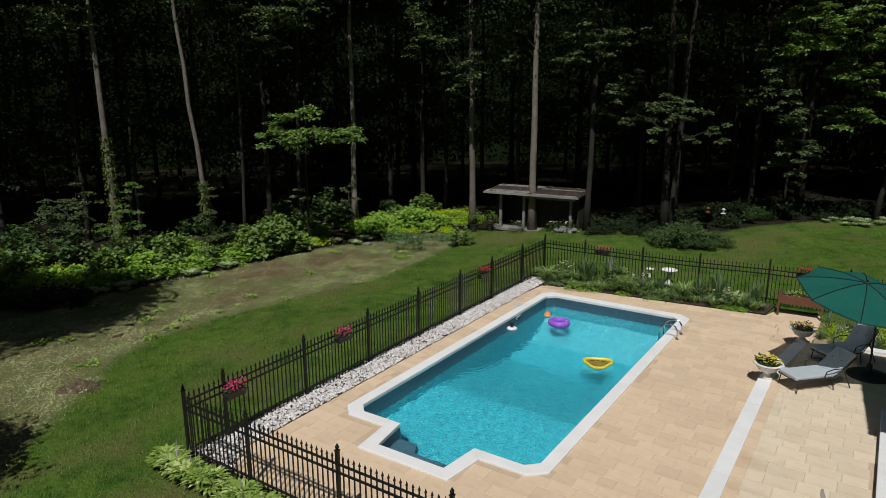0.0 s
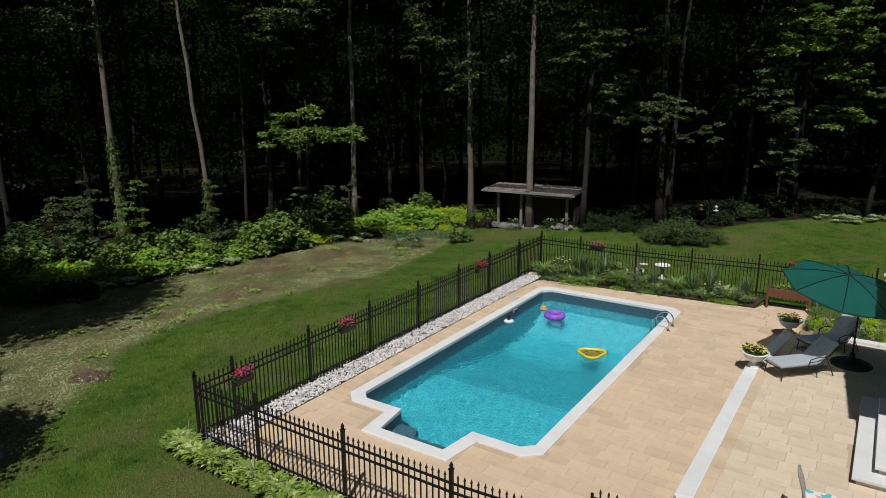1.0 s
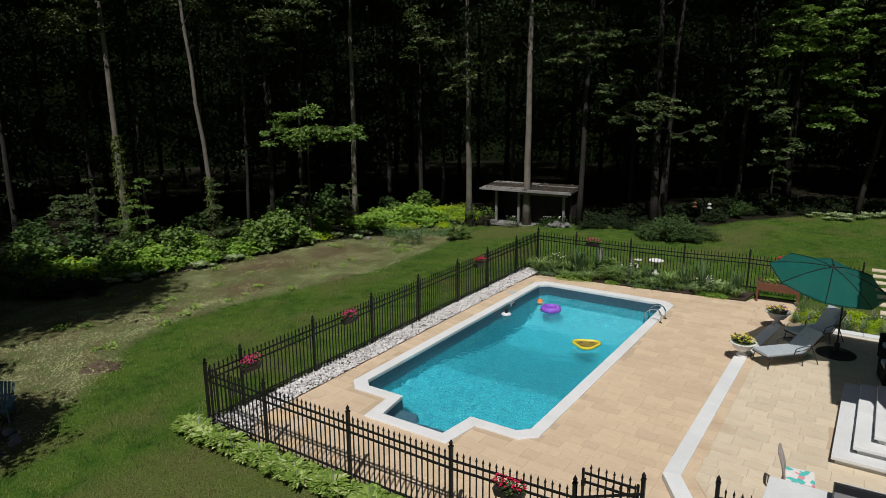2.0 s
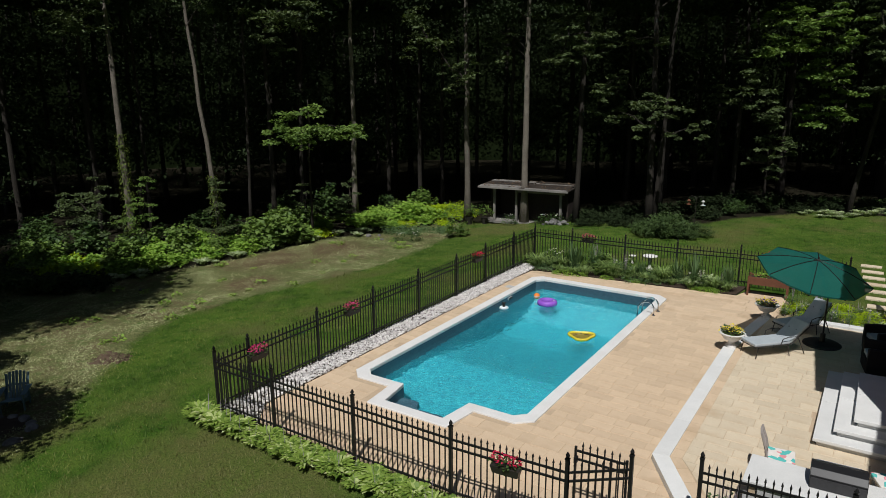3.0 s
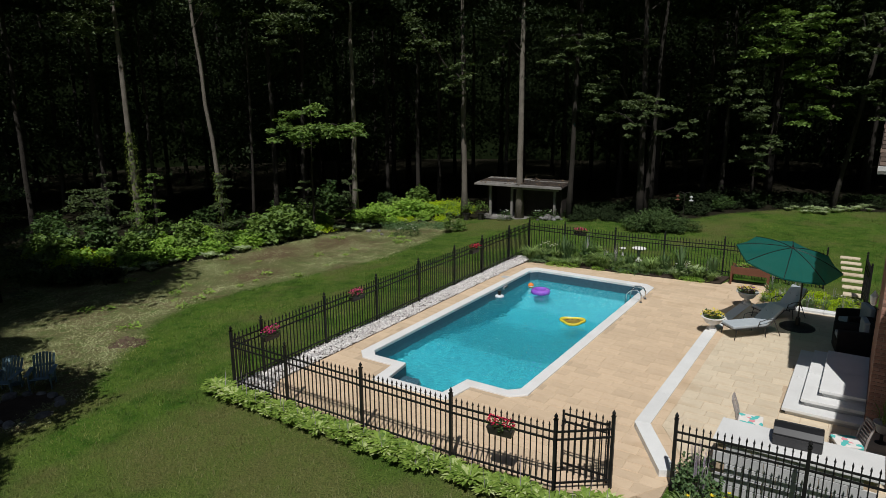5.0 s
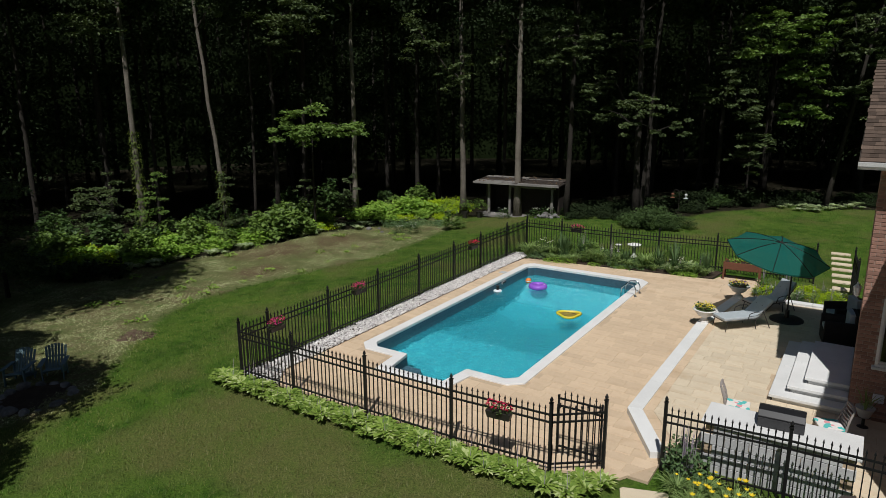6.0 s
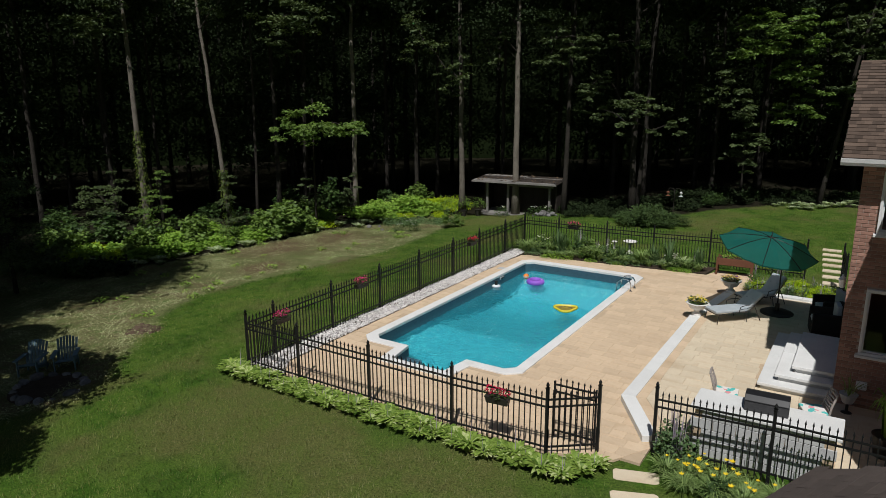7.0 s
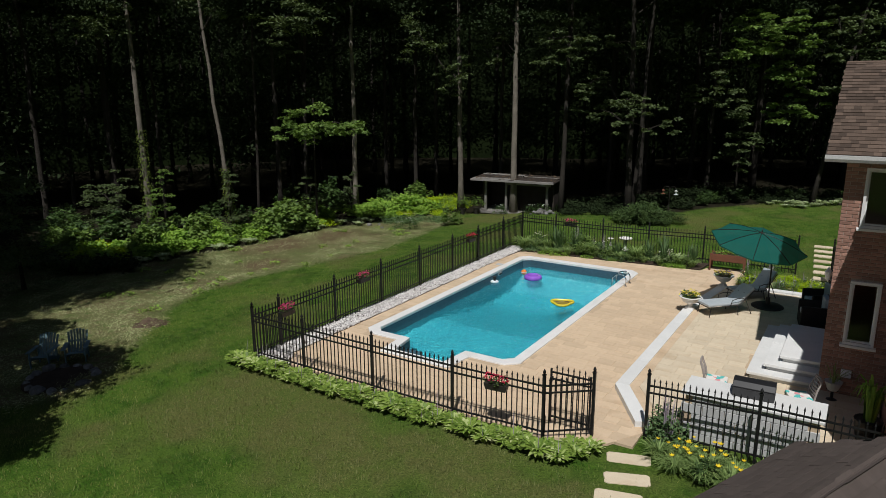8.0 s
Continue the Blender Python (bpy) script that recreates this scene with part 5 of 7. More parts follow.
low_tree(-23.4, 26.4, 2.2, [(-23.3, 26.2, 0.4, 0.6, 200), (-23.1, 26.1, 1.0, 0.5, 140), (-23.6, 26.6, 1.5, 0.4, 90)], "leafy maple sapling under the wood's edge", mat="maple", leaf=0.10, r=0.03)


def ivy(x, y, lean, z0, z1, r):
    n = int((z1 - z0) * 190)
    z = R.uniform(z0, z1, n)
    a = R.uniform(0, 2 * math.pi, n)
    q = r + R.uniform(0, 0.16, n) * (1.3 - (z - z0) / (z1 - z0))
    p = np.stack([q * np.cos(a) + lean[0] * z, q * np.sin(a) + lean[1] * z, z], 1)
    ob = part("climbing_ivy", leaf_mesh("climbing_ivy", [strew(p, 0.11 * R.uniform(0.6, 1.3, n), R.normal(-0.9, 0.4, n), a - math.pi / 2, LEAF)], M["ivy"]), None, at=Matrix.Translation((x, y, level(x, y))))
    tagged(ob, "yellow-green ivy climbing a tree trunk", "ivy")


ivy(-28.44, 16.48, (-0.01, -0.006), 0.8, 5.6, 0.17)
ivy(-25.38, 19.24, (-0.063, -0.042), 0.6, 3.6, 0.16)

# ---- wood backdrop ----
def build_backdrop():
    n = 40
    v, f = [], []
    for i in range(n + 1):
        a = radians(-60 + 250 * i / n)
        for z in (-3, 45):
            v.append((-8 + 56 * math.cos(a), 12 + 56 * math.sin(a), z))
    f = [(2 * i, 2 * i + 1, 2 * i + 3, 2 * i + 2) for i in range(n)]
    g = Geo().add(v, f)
    # added sheet, coloured near black as the wood's depth lies in shade
    tagged(part("backdrop", g, surface("far_wood_shade", (0.006, 0.010, 0.004), (0.016, 0.024, 0.009), 0.5, 2.0, 1.0, 0.0, spec=0.0)), "near-black sheet for the wood's shaded distance", "backdrop", kind="structure")


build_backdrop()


# ---- beds and shrubs ----
KINDS = {}


def plant(kind, x, y, scale=1.0, z=None, turn=None):
    """Copies of a few plants that are built once each."""
    name, label, category, makers = SPECIES[kind]
    if kind not in KINDS:
        KINDS[kind] = [None] * 3
    k = PLANT_RND.randrange(3)
    turn = PLANT_RND.uniform(0, 6.28) if turn is None else turn
    zz = level(x, y) if z is None else z
    if KINDS[kind][k] is None:
        ob = thing(name, label, category, group=category + "s")
        for pname, maker, mat in makers:
            part(pname, leaf_mesh(pname, maker(), M[mat]), None, ob)
        KINDS[kind][k] = ob
    else:
        ob = copy_thing(KINDS[kind][k], Matrix())
    ob.matrix_basis = Matrix.Translation((x, y, zz)) @ Matrix.Rotation(turn, 4, "Z") @ Matrix.Diagonal((scale, scale, scale * PLANT_RND.uniform(0.85, 1.15), 1))
    return ob


def blossoms(n, r, z0, z1, size):
    """Open flowers of six petals each, every one turned its own way."""
    p = np.stack([R.normal(0, r * 0.6, n), R.normal(0, r * 0.6, n), R.uniform(z0, z1, n)], 1)
    return [strew(np.repeat(p, 6, 0), size * np.repeat(R.uniform(0.7, 1.15, n), 6), np.full(6 * n, 0.75), np.tile(np.arange(6) * 1.047, n) + np.repeat(R.uniform(0, 1, n), 6), LEAF)]


PLANT_RND = random.Random(5)
OVATE = (0.25, 1.0, 0.85, 0.05)
SPECIES = {
    "hosta": ("hosta", "variegated hosta with pale-edged leaves", "hosta", [("leaves", lambda: [straps(96, 0.29, 0.30, 0.066, 0.68, OVATE)], "hosta"), ("flower_stalk", lambda: [straps(1, 0.14, 0.52, 0.010, 0.15)], "mauve_petal")]),
    "pale_hosta": ("hosta", "cream-edged hosta in the bed's front row", "hosta", [("leaves", lambda: [straps(80, 0.34, 0.30, 0.066, 0.66, OVATE)], "pale_leaf")]),
    "fern": ("fern_clump", "fresh green clump of ferns", "fern", [("fronds", lambda: [clump(24, 0.80, 0.75, 46, 0.12)], "fern")]),
    "lime": ("lime_shrub", "mounded perennial with yellow-green leaves", "perennial", [("leaves", lambda: [clump(30, 0.85, 0.55, 40, 0.09, LEAF)], "lime")]),
    "shrub": ("shrub", "dark green leafy shrub under the trees", "shrub", [("leaves", lambda: [clump(15, 0.85, 1.65, 60, 0.14)], "shrub")]),
    "green": ("shrub", "rounded shrub with mid-green leaves", "shrub", [("leaves", lambda: [clump(26, 0.85, 1.2, 50, 0.15)], "maple_bright")]),
    "brush": ("undergrowth", "low leafy undergrowth on the forest floor, darkened for shade", "undergrowth", [("leaves", lambda: [clump(18, 0.95, 0.75, 34, 0.13)], "deep")]),
    "low": ("ground_cover", "low grey-green creeping ground cover", "ground cover", [("leaves", lambda: [clump(24, 0.75, 0.26, 22, 0.08, LEAF)], "grey_leaf")]),
    "strap": ("daylily", "arching clump of strap leaves", "daylily", [("leaves", lambda: [straps(120, 0.55, 0.58, 0.026, 0.75)], "blade")]),
    "lily": ("daylily", "daylily clump with yellow flowers", "daylily", [("leaves", lambda: [straps(150, 0.62, 0.60, 0.026, 0.78)], "blade"), ("blossom", lambda: blossoms(7, 0.34, 0.50, 0.68, 0.085), "lily_petal"), ("flower_stalk", lambda: [straps(7, 0.30, 0.66, 0.012, 0.2)], "blade")]),
    "yew": ("yew_bush", "spreading dark evergreen bush with feathery shoots", "bush", [("leaves", lambda: [clump(46, 1.0, 0.95, 60, 0.085, LEAF, 0.22)], "yew")]),
    "iris": ("iris_clump", "upright blue-green iris blades", "iris", [("leaves", lambda: [straps(60, 0.35, 0.70, 0.032, 0.3)], "grey_leaf")]),
    "white": ("white_flowers", "leafy clump with white flower heads", "perennial", [("leaves", lambda: [dome(220, 0.4, 0.4, 0.45, 0.10)], "shrub"), ("blossom", lambda: blossoms(6, 0.25, 0.42, 0.52, 0.07), "white_petal")]),
    "moss": ("moss_cushion", "flat bright green cushion plant", "cushion plant", [("leaves", lambda: [dome(1400, 0.62, 0.38, 0.14, 0.05)], "fern")]),
    "sapling": ("sapling", "small green sapling on the lawn", "sapling", [("leaves", lambda: [clump(14, 0.55, 1.35, 26, 0.13)], "maple_bright")]),
    "spike": ("flower_spikes", "loose leafy plant with mauve flower spikes", "perennial", [("leaves", lambda: [clump(9, 0.34, 0.95, 34, 0.075, LEAF)], "grey_leaf"), ("blossom", lambda: [straps(6, 0.18, 0.85, 0.02, 0.1)], "mauve_petal")]),
    "weed": ("weed_tuft", "small green weed in the mulch", "weed", [("leaves", lambda: [dome(40, 0.22, 0.22, 0.14, 0.10)], "fern")]),
}


def along(path, gap, rnd, jitter=0.25):
    out = []
    for (ax, ay), (bx, by) in zip(path, path[1:]):
        L = math.hypot(bx - ax, by - ay)
        n = max(1, int(L / gap))
        out += [(ax + (bx - ax) * (i + 0.5) / n + rnd.uniform(-jitter, jitter), ay + (by - ay) * (i + 0.5) / n + rnd.uniform(-jitter, jitter)) for i in range(n)]
    return out


def shift(path, dx, dy):
    return [(x + dx, y + dy) for x, y in path]


def build_beds():
    rnd = random.Random(21)
    front = BED_EDGE[1:]
    # hosta border under the front fence, round the corner and by the gate
    for row, (y, n) in enumerate(((6.55, 27), (6.36, 24))):
        for i in range(n):
            t = i / (n - 1)
            x = -10.35 + 8.75 * t
            plant("hosta", x + rnd.uniform(-0.08, 0.08), y + 0.12 * max(0, t - 0.75) * 4 + rnd.uniform(-0.06, 0.06), rnd.uniform(0.8, 1.2))
    for x, y in ((-1.55, 7.0), (-1.35, 6.75), (-1.2, 7.05), (-1.65, 6.6)):
        plant("hosta", x, y, 0.95)
    # bed along the wood: pale hostas in front, ferns, then shrubs under the trees
    for x, y in along(front, 0.42, rnd, 0.2):
        if not (-23.4 < x and y > 26) and rnd.random() < 0.75:
            plant("pale_hosta", x - 0.1 + rnd.uniform(-0.6, 0.5), y + rnd.uniform(-0.4, 0.4), rnd.choice((0.45, 0.6, 0.8, 1.0, 1.3)))
    for x, y in along(shift(front, -1.0, 0.4), 0.6, rnd, 0.4):
        kind = "fern" if rnd.random() < 0.75 else "lime" if rnd.random() < 0.3 else "green"
        if y < 24:
            plant(kind, x, y, rnd.uniform(0.75, 1.15))
    for x, y in along(shift(front, -2.3, 0.9), 0.95, rnd, 0.6):
        if y < 25:
            plant("fern" if rnd.random() < 0.6 else "green" if rnd.random() < 0.5 else "lime", x, y, rnd.uniform(0.9, 1.35))
    for x, y in along(shift(front, -3.8, 1.4), 1.1, rnd, 0.8):
        plant(rnd.choice(("fern", "shrub", "green", "shrub")), x, y, rnd.uniform(0.6, 1.3))
    for x, y in along(shift(front, -6.5, 2.4), 2.2, rnd, 1.2):
        plant("shrub", x, y, rnd.uniform(0.6, 1.4))
    for x, y in along([(-29.5, 10.6), (-27.2, 10.4), (-25.2, 11.0), (-23.9, 12.4)], 0.7, rnd, 0.4):
        plant("brush", x, y, rnd.uniform(0.7, 1.1))
        plant("shrub", x - 0.6, y - 1.1, rnd.uniform(0.4, 0.7))
    for x, y in ((-28.6, 12.4), (-27.8, 11.9), (-27.0, 12.2), (-29.3, 12.0)):
        plant("lime", x, y, 1.1)
    for x, y in ((-23.2, 20.6), (-23.0, 21.4)):
        plant("green", x, y, 1.25)
    # goldenrod and ferns before the shed
    for x, y in along([(-22.6, 26.6), (-21.8, 28.4), (-21.0, 29.8), (-20.2, 30.2)], 0.5, rnd, 0.4):
        plant("fern", x, y, rnd.uniform(1.0, 1.4))
    for x, y in along([(-22.0, 29.6), (-20.7, 30.8), (-19.2, 31.6), (-21.2, 30.9), (-19.6, 32.2)], 0.45, rnd, 0.35):
        plant("lime", x, y, rnd.uniform(1.0, 1.4))
    for x, y in along([(-20.2, 25.6), (-18.8, 26.6), (-17.4, 27.2)], 0.4, rnd, 0.5):
        plant("low", x, y, rnd.uniform(0.9, 1.4))
    for x, y in along([(-22.6, 25.0), (-21.4, 26.8), (-19.8, 28.4), (-18.2, 29.2)], 0.4, rnd, 0.35):
        plant(rnd.choice(("fern", "low", "pale_hosta", "lime")), x, y, rnd.uniform(0.45, 0.8))
    for x, y in ((-18.3, 24.3), (-17.6, 24.6), (-18.6, 25.8), (-19.6, 26.6)):
        plant("white", x, y, 0.8)
    plant("sapling", -16.3, 26.0, 0.9)
    plant("sapling", -16.0, 26.5, 0.6)
    for i in range(46):
        x, y = rnd.uniform(-23, -16.8), rnd.uniform(8, 25)
        if zone(x, y) == 1.0:
            plant("weed", x, y, rnd.uniform(0.5, 1.1))
    # round the shed and the back lawn's edge
    for x, y, k in ((-7.5, 29.3, 0.95), (-6.8, 29.6, 1.1), (-6.2, 30.0, 0.95), (-6.9, 30.3, 1.1), (-7.4, 30.0, 0.9)):
        plant("yew", x, y, k)
    for x, y in along([(-5.6, 35.2), (-3.2, 40.2), (0.5, 42.4), (5.0, 43.2)], 0.8, rnd, 0.5):
        plant("shrub", x - 0.3, y + 1.0, rnd.uniform(0.3, 0.55))
    for x, y in along([(-1.9, 38.4), (-0.2, 39.2), (1.1, 40.4), (1.9, 41.6)], 0.3, rnd, 0.3):
        if rnd.random() < 0.75:
            plant("pale_hosta", x + rnd.uniform(-0.3, 0.3), y + rnd.uniform(-0.3, 0.3), rnd.uniform(0.6, 1.3))
        plant("pale_hosta", x - 0.3 + rnd.uniform(-0.4, 0.4), y + rnd.uniform(0.3, 1.0), rnd.uniform(0.7, 1.4))
    # undergrowth on the wood's floor behind the lawn and the shed
    for x, y in along([(-6.8, 33.4), (-5.6, 36.0), (-3.4, 39.2), (0.5, 41.9), (6.0, 43.0)], 0.55, rnd, 0.4):
        plant("brush", x - rnd.uniform(0.1, 0.6), y + rnd.uniform(0.2, 0.8), rnd.uniform(0.4, 0.8))
        plant("brush", x - rnd.uniform(0.8, 2.0), y + rnd.uniform(1.2, 2.6), rnd.uniform(0.6, 1.2))
    # flower bed inside the back fence
    for x, y in along([(-9.5, 21.6), (-7.6, 21.7), (-5.0, 21.9), (-2.6, 22.2)], 0.27, rnd, 0.22):
        plant(rnd.choice(("strap", "iris", "low", "strap", "pale_hosta", "spike")), x, y, rnd.uniform(0.8, 1.4), 0.0)
        if rnd.random() < 0.5:
            plant(rnd.choice(("spike", "green", "white", "iris", "low")), x + 0.2, y + 0.15, rnd.uniform(0.4, 0.65), 0.0)
    for x, y in along([(-9.6, 21.15), (-7.0, 21.25), (-4.6, 21.5), (-2.5, 21.8)], 0.36, rnd, 0.15):
        plant(rnd.choice(("low", "strap", "moss", "strap", "strap")), x, y, rnd.uniform(0.5, 0.9), 0.0)
    for x, y, s in ((-8.0, 21.0, 1.0), (-3.3, 21.55, 0.75), (-5.6, 21.35, 0.6)):
        plant("moss", x, y, s, 0.0, 0.1)
    for x, y in ((-9.2, 22.0), (-8.8, 21.9), (-3.6, 21.8), (-6.3, 22.0)):
        plant("white", x, y, 0.9, 0.05)
    # bed at the terrace's end and steps
    for x, y in along([(-0.7, 20.0), (0.4, 20.0), (1.6, 20.0)], 0.45, rnd, 0.2):
        plant(rnd.choice(("spike", "pale_hosta", "lime", "low")), x, y, rnd.uniform(0.5, 0.8), 0.0)
    for x, y in ((-0.6, 20.9), (0.2, 20.9), (1.7, 21.3), (1.8, 20.4), (0.0, 21.6)):
        plant("spike" if x < 1 else "pale_hosta", x, y, rnd.uniform(0.6, 0.9), 0.0)
    for x, y in along([(0.2, 20.6), (1.5, 20.7)], 0.35, rnd, 0.2):
        plant("pale_hosta", x, y, 0.8, 0.0)
    for i in range(34):
        x, y = rnd.uniform(-0.8, 1.8), rnd.uniform(19.8, 21.3)
        plant(rnd.choice(("lime", "spike", "spike", "white", "strap", "pale_hosta")), x, y, rnd.uniform(0.35, 0.65), 0.0)
    # lilies before the counter
    for x, y in ((-0.05, 7.55), (0.35, 7.7), (0.3, 7.25), (0.85, 7.6), (1.3, 7.5), (1.25, 7.15), (1.75, 7.55), (2.1, 7.6), (0.8, 7.2)):
        plant("lily" if (x, y) in ((0.35, 7.7), (0.3, 7.25), (1.25, 7.15), (0.85, 7.6)) else "strap", x, y, rnd.uniform(0.75, 0.95))
    # low growth, coloured for shade, that hides the wood's floor beside the shed
    for row in range(5):
        for x, y in along([(-11.9 - 0.2 * row, 30.1 + 0.95 * row), (-10.1 - 0.25 * row, 30.7 + 0.95 * row), (-7.6 - 0.3 * row, 31.6 + 0.95 * row)], 0.5, rnd, 0.35):
            plant("brush", x, y, rnd.uniform(0.35, 0.6) + 0.07 * row)
    for x, y in ((-5.9, 29.7), (-8.1, 29.8), (-5.5, 30.3)):
        plant("yew", x, y, rnd.uniform(0.6, 0.75))
    for x, y in ((-0.15, 8.35), (-0.1, 8.05), (0.0, 7.95)):
        plant("spike", x, y, 1.0)
    plant("spike", -0.2, 8.5, 0.9)
    plant("spike", 0.08, 7.95, 0.8)
    plant("shrub", 0.85, 7.15, 0.28)
    bed = Geo()
    bed.prism([(-9.6, 20.9), (-7.0, 21.05), (-5.0, 21.3), (-2.35, 21.6), (-2.2, 22.7), (-9.7, 22.15)], -0.2, 0.012)
    tagged(part("flower_bed_soil", bed, M["soil"]), "dark soil of the flower bed", "soil", kind="structure")
    tagged(part("flower_bed_soil", Geo().prism([(-0.85, 19.65), (1.95, 19.65), (1.95, 21.6), (-0.85, 21.6)], -0.2, 0.02), M["sandy_soil"]), "pale sandy soil of the terrace bed", "soil", kind="structure")


build_beds()


# ---- shed, garden things ----
def build_shed():
    z = level(-15, 31)
    sh = thing("garden_shed", "low weathered timber shed with a flat roof strewn with leaves", "shed", at=Matrix.Translation((-14.6, 31.3, z)) @ Matrix.Rotation(radians(6), 4, "Z"))
    part("roof", Geo().add([(-2.76, -0.86, 1.94), (2.26, -0.86, 1.94), (2.26, 1.56, 2.02), (-2.76, 1.56, 2.02), (-2.76, -0.86, 1.88), (2.26, -0.86, 1.88), (2.26, 1.56, 1.96), (-2.76, 1.56, 1.96)],
                           [(0, 1, 2, 3), (7, 6, 5, 4), (0, 4, 5, 1), (1, 5, 6, 2), (2, 6, 7, 3), (3, 7, 4, 0)]), M["dark_wood"], sh, "dark roof deck")
    rr = random.Random(31)
    for half in (0, 1):
        for k in range(9):
            x0, x1 = ((-2.8, -0.25 + rr.uniform(-0.2, 0.2)), (-0.1 + rr.uniform(-0.1, 0.2), 2.3 - rr.uniform(0, 0.25)))[half]
            y = -0.77 + 0.275 * k
            worn = rr.random() < (0.75, 0.3)[half] or k == 0
            part("roof_board", Geo().box(((x0 + x1) / 2, y, 1.965 + 0.033 * (y + 0.86) + rr.uniform(-0.008, 0.012)), (x1 - x0, 0.255, 0.035)), M["old_wood" if worn else "dark_wood"], sh)
    part("fascia", Geo().box((-0.25, -0.925, 1.93), (5.1, 0.035, 0.09)), M["old_wood"], sh)
    for x in (-2.05, -0.75, 1.75):
        part("post", Geo().box((x, -0.3, 0.95), (0.13, 0.13, 1.95)), M["old_wood"], sh, bevel=0.01)
    part("back_wall", Geo().box((-0.25, 1.4, 0.97), (4.8, 0.08, 1.9)), M["dark_wood"], sh)
    part("side_wall", Geo().box((2.1, 0.6, 0.95), (0.08, 1.7, 1.86)), M["dark_wood"], sh)
    part("side_wall", Geo().box((-2.4, 0.8, 0.95), (0.08, 1.3, 1.86)), M["dark_wood"], sh)
    part("front_panel", Geo().box((0.6, 0.40, 0.95), (2.6, 0.06, 1.75)), M["dark_wood"], sh)
    for x in (-0.1, 0.55, 1.2):
        part("panel_batten", Geo().box((x, 0.355, 0.95), (0.03, 0.03, 1.7)), M["dark_wood"], sh)
    part("door_frame", Geo().box((-0.72, -0.36, 0.85), (0.07, 0.04, 1.6)), M["old_wood"], sh)
    part("beam", Geo().box((0.6, -0.3, 1.72), (2.7, 0.08, 0.10)), M["old_wood"], sh)
    part("floor_slab", Geo().box((-0.2, 0.7, 0.0), (4.8, 2.7, 0.12)), M["old_wood"], sh)
    n = 260
    p = np.stack([R.uniform(-2.7, 2.2, n), R.uniform(-0.8, 1.5, n), np.zeros(n)], 1)
    p[:, 2] = 1.99 + (p[:, 1] + 0.9) * 0.032
    tagged(part("fallen_leaves", leaf_mesh("fallen_leaves", [strew(p, 0.13 * R.uniform(0.5, 1.4, n), R.normal(0.2, 0.3, n), R.uniform(0, 6.28, n))], M["dry_leaf"]), None, at=sh.matrix_basis), "dry brown leaves on the shed roof", "leaves", kind="stuff")
    # potted shrubs and a boulder before it
    for x, y, s in ((-18.5, 29.3, 0.6), (-17.6, 29.7, 0.45), (-16.9, 30.2, 0.6)):
        pot = thing("potted_shrub", "green shrub in a black nursery pot", "potted plant", at=Matrix.Translation((x, y, level(x, y))), group="nursery pots")
        part("pot", Geo().lathe([(0.15, 0), (0.20, 0.34), (0.21, 0.36), (0.18, 0.34)], 12), M["dark_metal"], pot)
        part("leaves", leaf_mesh("leaves", [dome(220, 0.45, 0.45, 0.75, 0.12, low=0.2)], M["maple_bright"]), None, pot, at=Matrix.Translation((0, 0, 0.3)))
    for x, y, s in ((-12.9, 30.6, 0.34),):
        rock("boulder", "grey boulder beside the shed", x, y, s)
    sack = rock("sack", "white sack leaning inside the open shed", -16.45, 31.2, 0.22)
    sack.data.materials[0] = M["white_paint"]
    for k in range(9):
        x, y = -13.4 + 0.16 * k, 30.3 + 0.1 * (k % 3)
        rock("boulder", "rough stone stacked beside the shed", x, y, 0.11 + 0.025 * (k % 4), level(x, y) + 0.08 * (k % 2), mat="pit_stone")
    for x, y in ((-13.6, 30.7), (-12.9, 30.8), (-15.3, 30.2)):
        plant("white", x, y, 1.0)


def rock(name, label, x, y, s, z=None, parent=None, mat="rock"):
    bm = bmesh.new()
    bmesh.ops.create_icosphere(bm, subdivisions=2, radius=1.0)
    o = Vector((x * 3.1, y * 2.7, s * 9))
    for v in bm.verts:
        v.co *= 1 + 0.28 * noise.noise(v.co * 1.1 + o)
        v.co = Vector((v.co.x * s, v.co.y * s * 0.8, v.co.z * s * 0.65))
    me = bpy.data.meshes.new(name)
    bm.to_mesh(me)
    bm.free()
    me.materials.append(M["pit_stone" if parent else mat])
    ob = new(name, me)
    ob.matrix_basis = Matrix.Translation((x, y, (level(x, y) if z is None else z) + 0.25 * s)) @ Matrix.Rotation(x * 5, 4, "Z")
    if parent:
        ob.parent = parent
    else:
        tagged(ob, label, name.replace("_", " "))
    return ob


def build_fire_pit():
    x0, y0 = -13.95, 3.95
    pit = thing("fire_pit", "ring of rough grey stones filled with dark ash", "fire pit", at=Matrix.Translation((x0, y0, level(x0, y0))))
    part("ash_bed", Geo().lathe([(0.9, 0.02), (0.75, 0.05), (0.0, 0.04)], 20, cap=False), M["soil"], pit)
    rnd = random.Random(2)
    for i in range(15):
        a = i / 15 * 6.28 + rnd.uniform(-0.1, 0.1)
        s = rnd.uniform(0.10, 0.20)
        rock("stone", "", 0.85 * math.cos(a), 0.75 * math.sin(a), s, 0.0, pit)
    for x, y, turn in ((-15.65, 4.40, 38), (-15.0, 4.95, 52), (-14.8, 2.35, 141)):
        adirondack(x, y, turn)


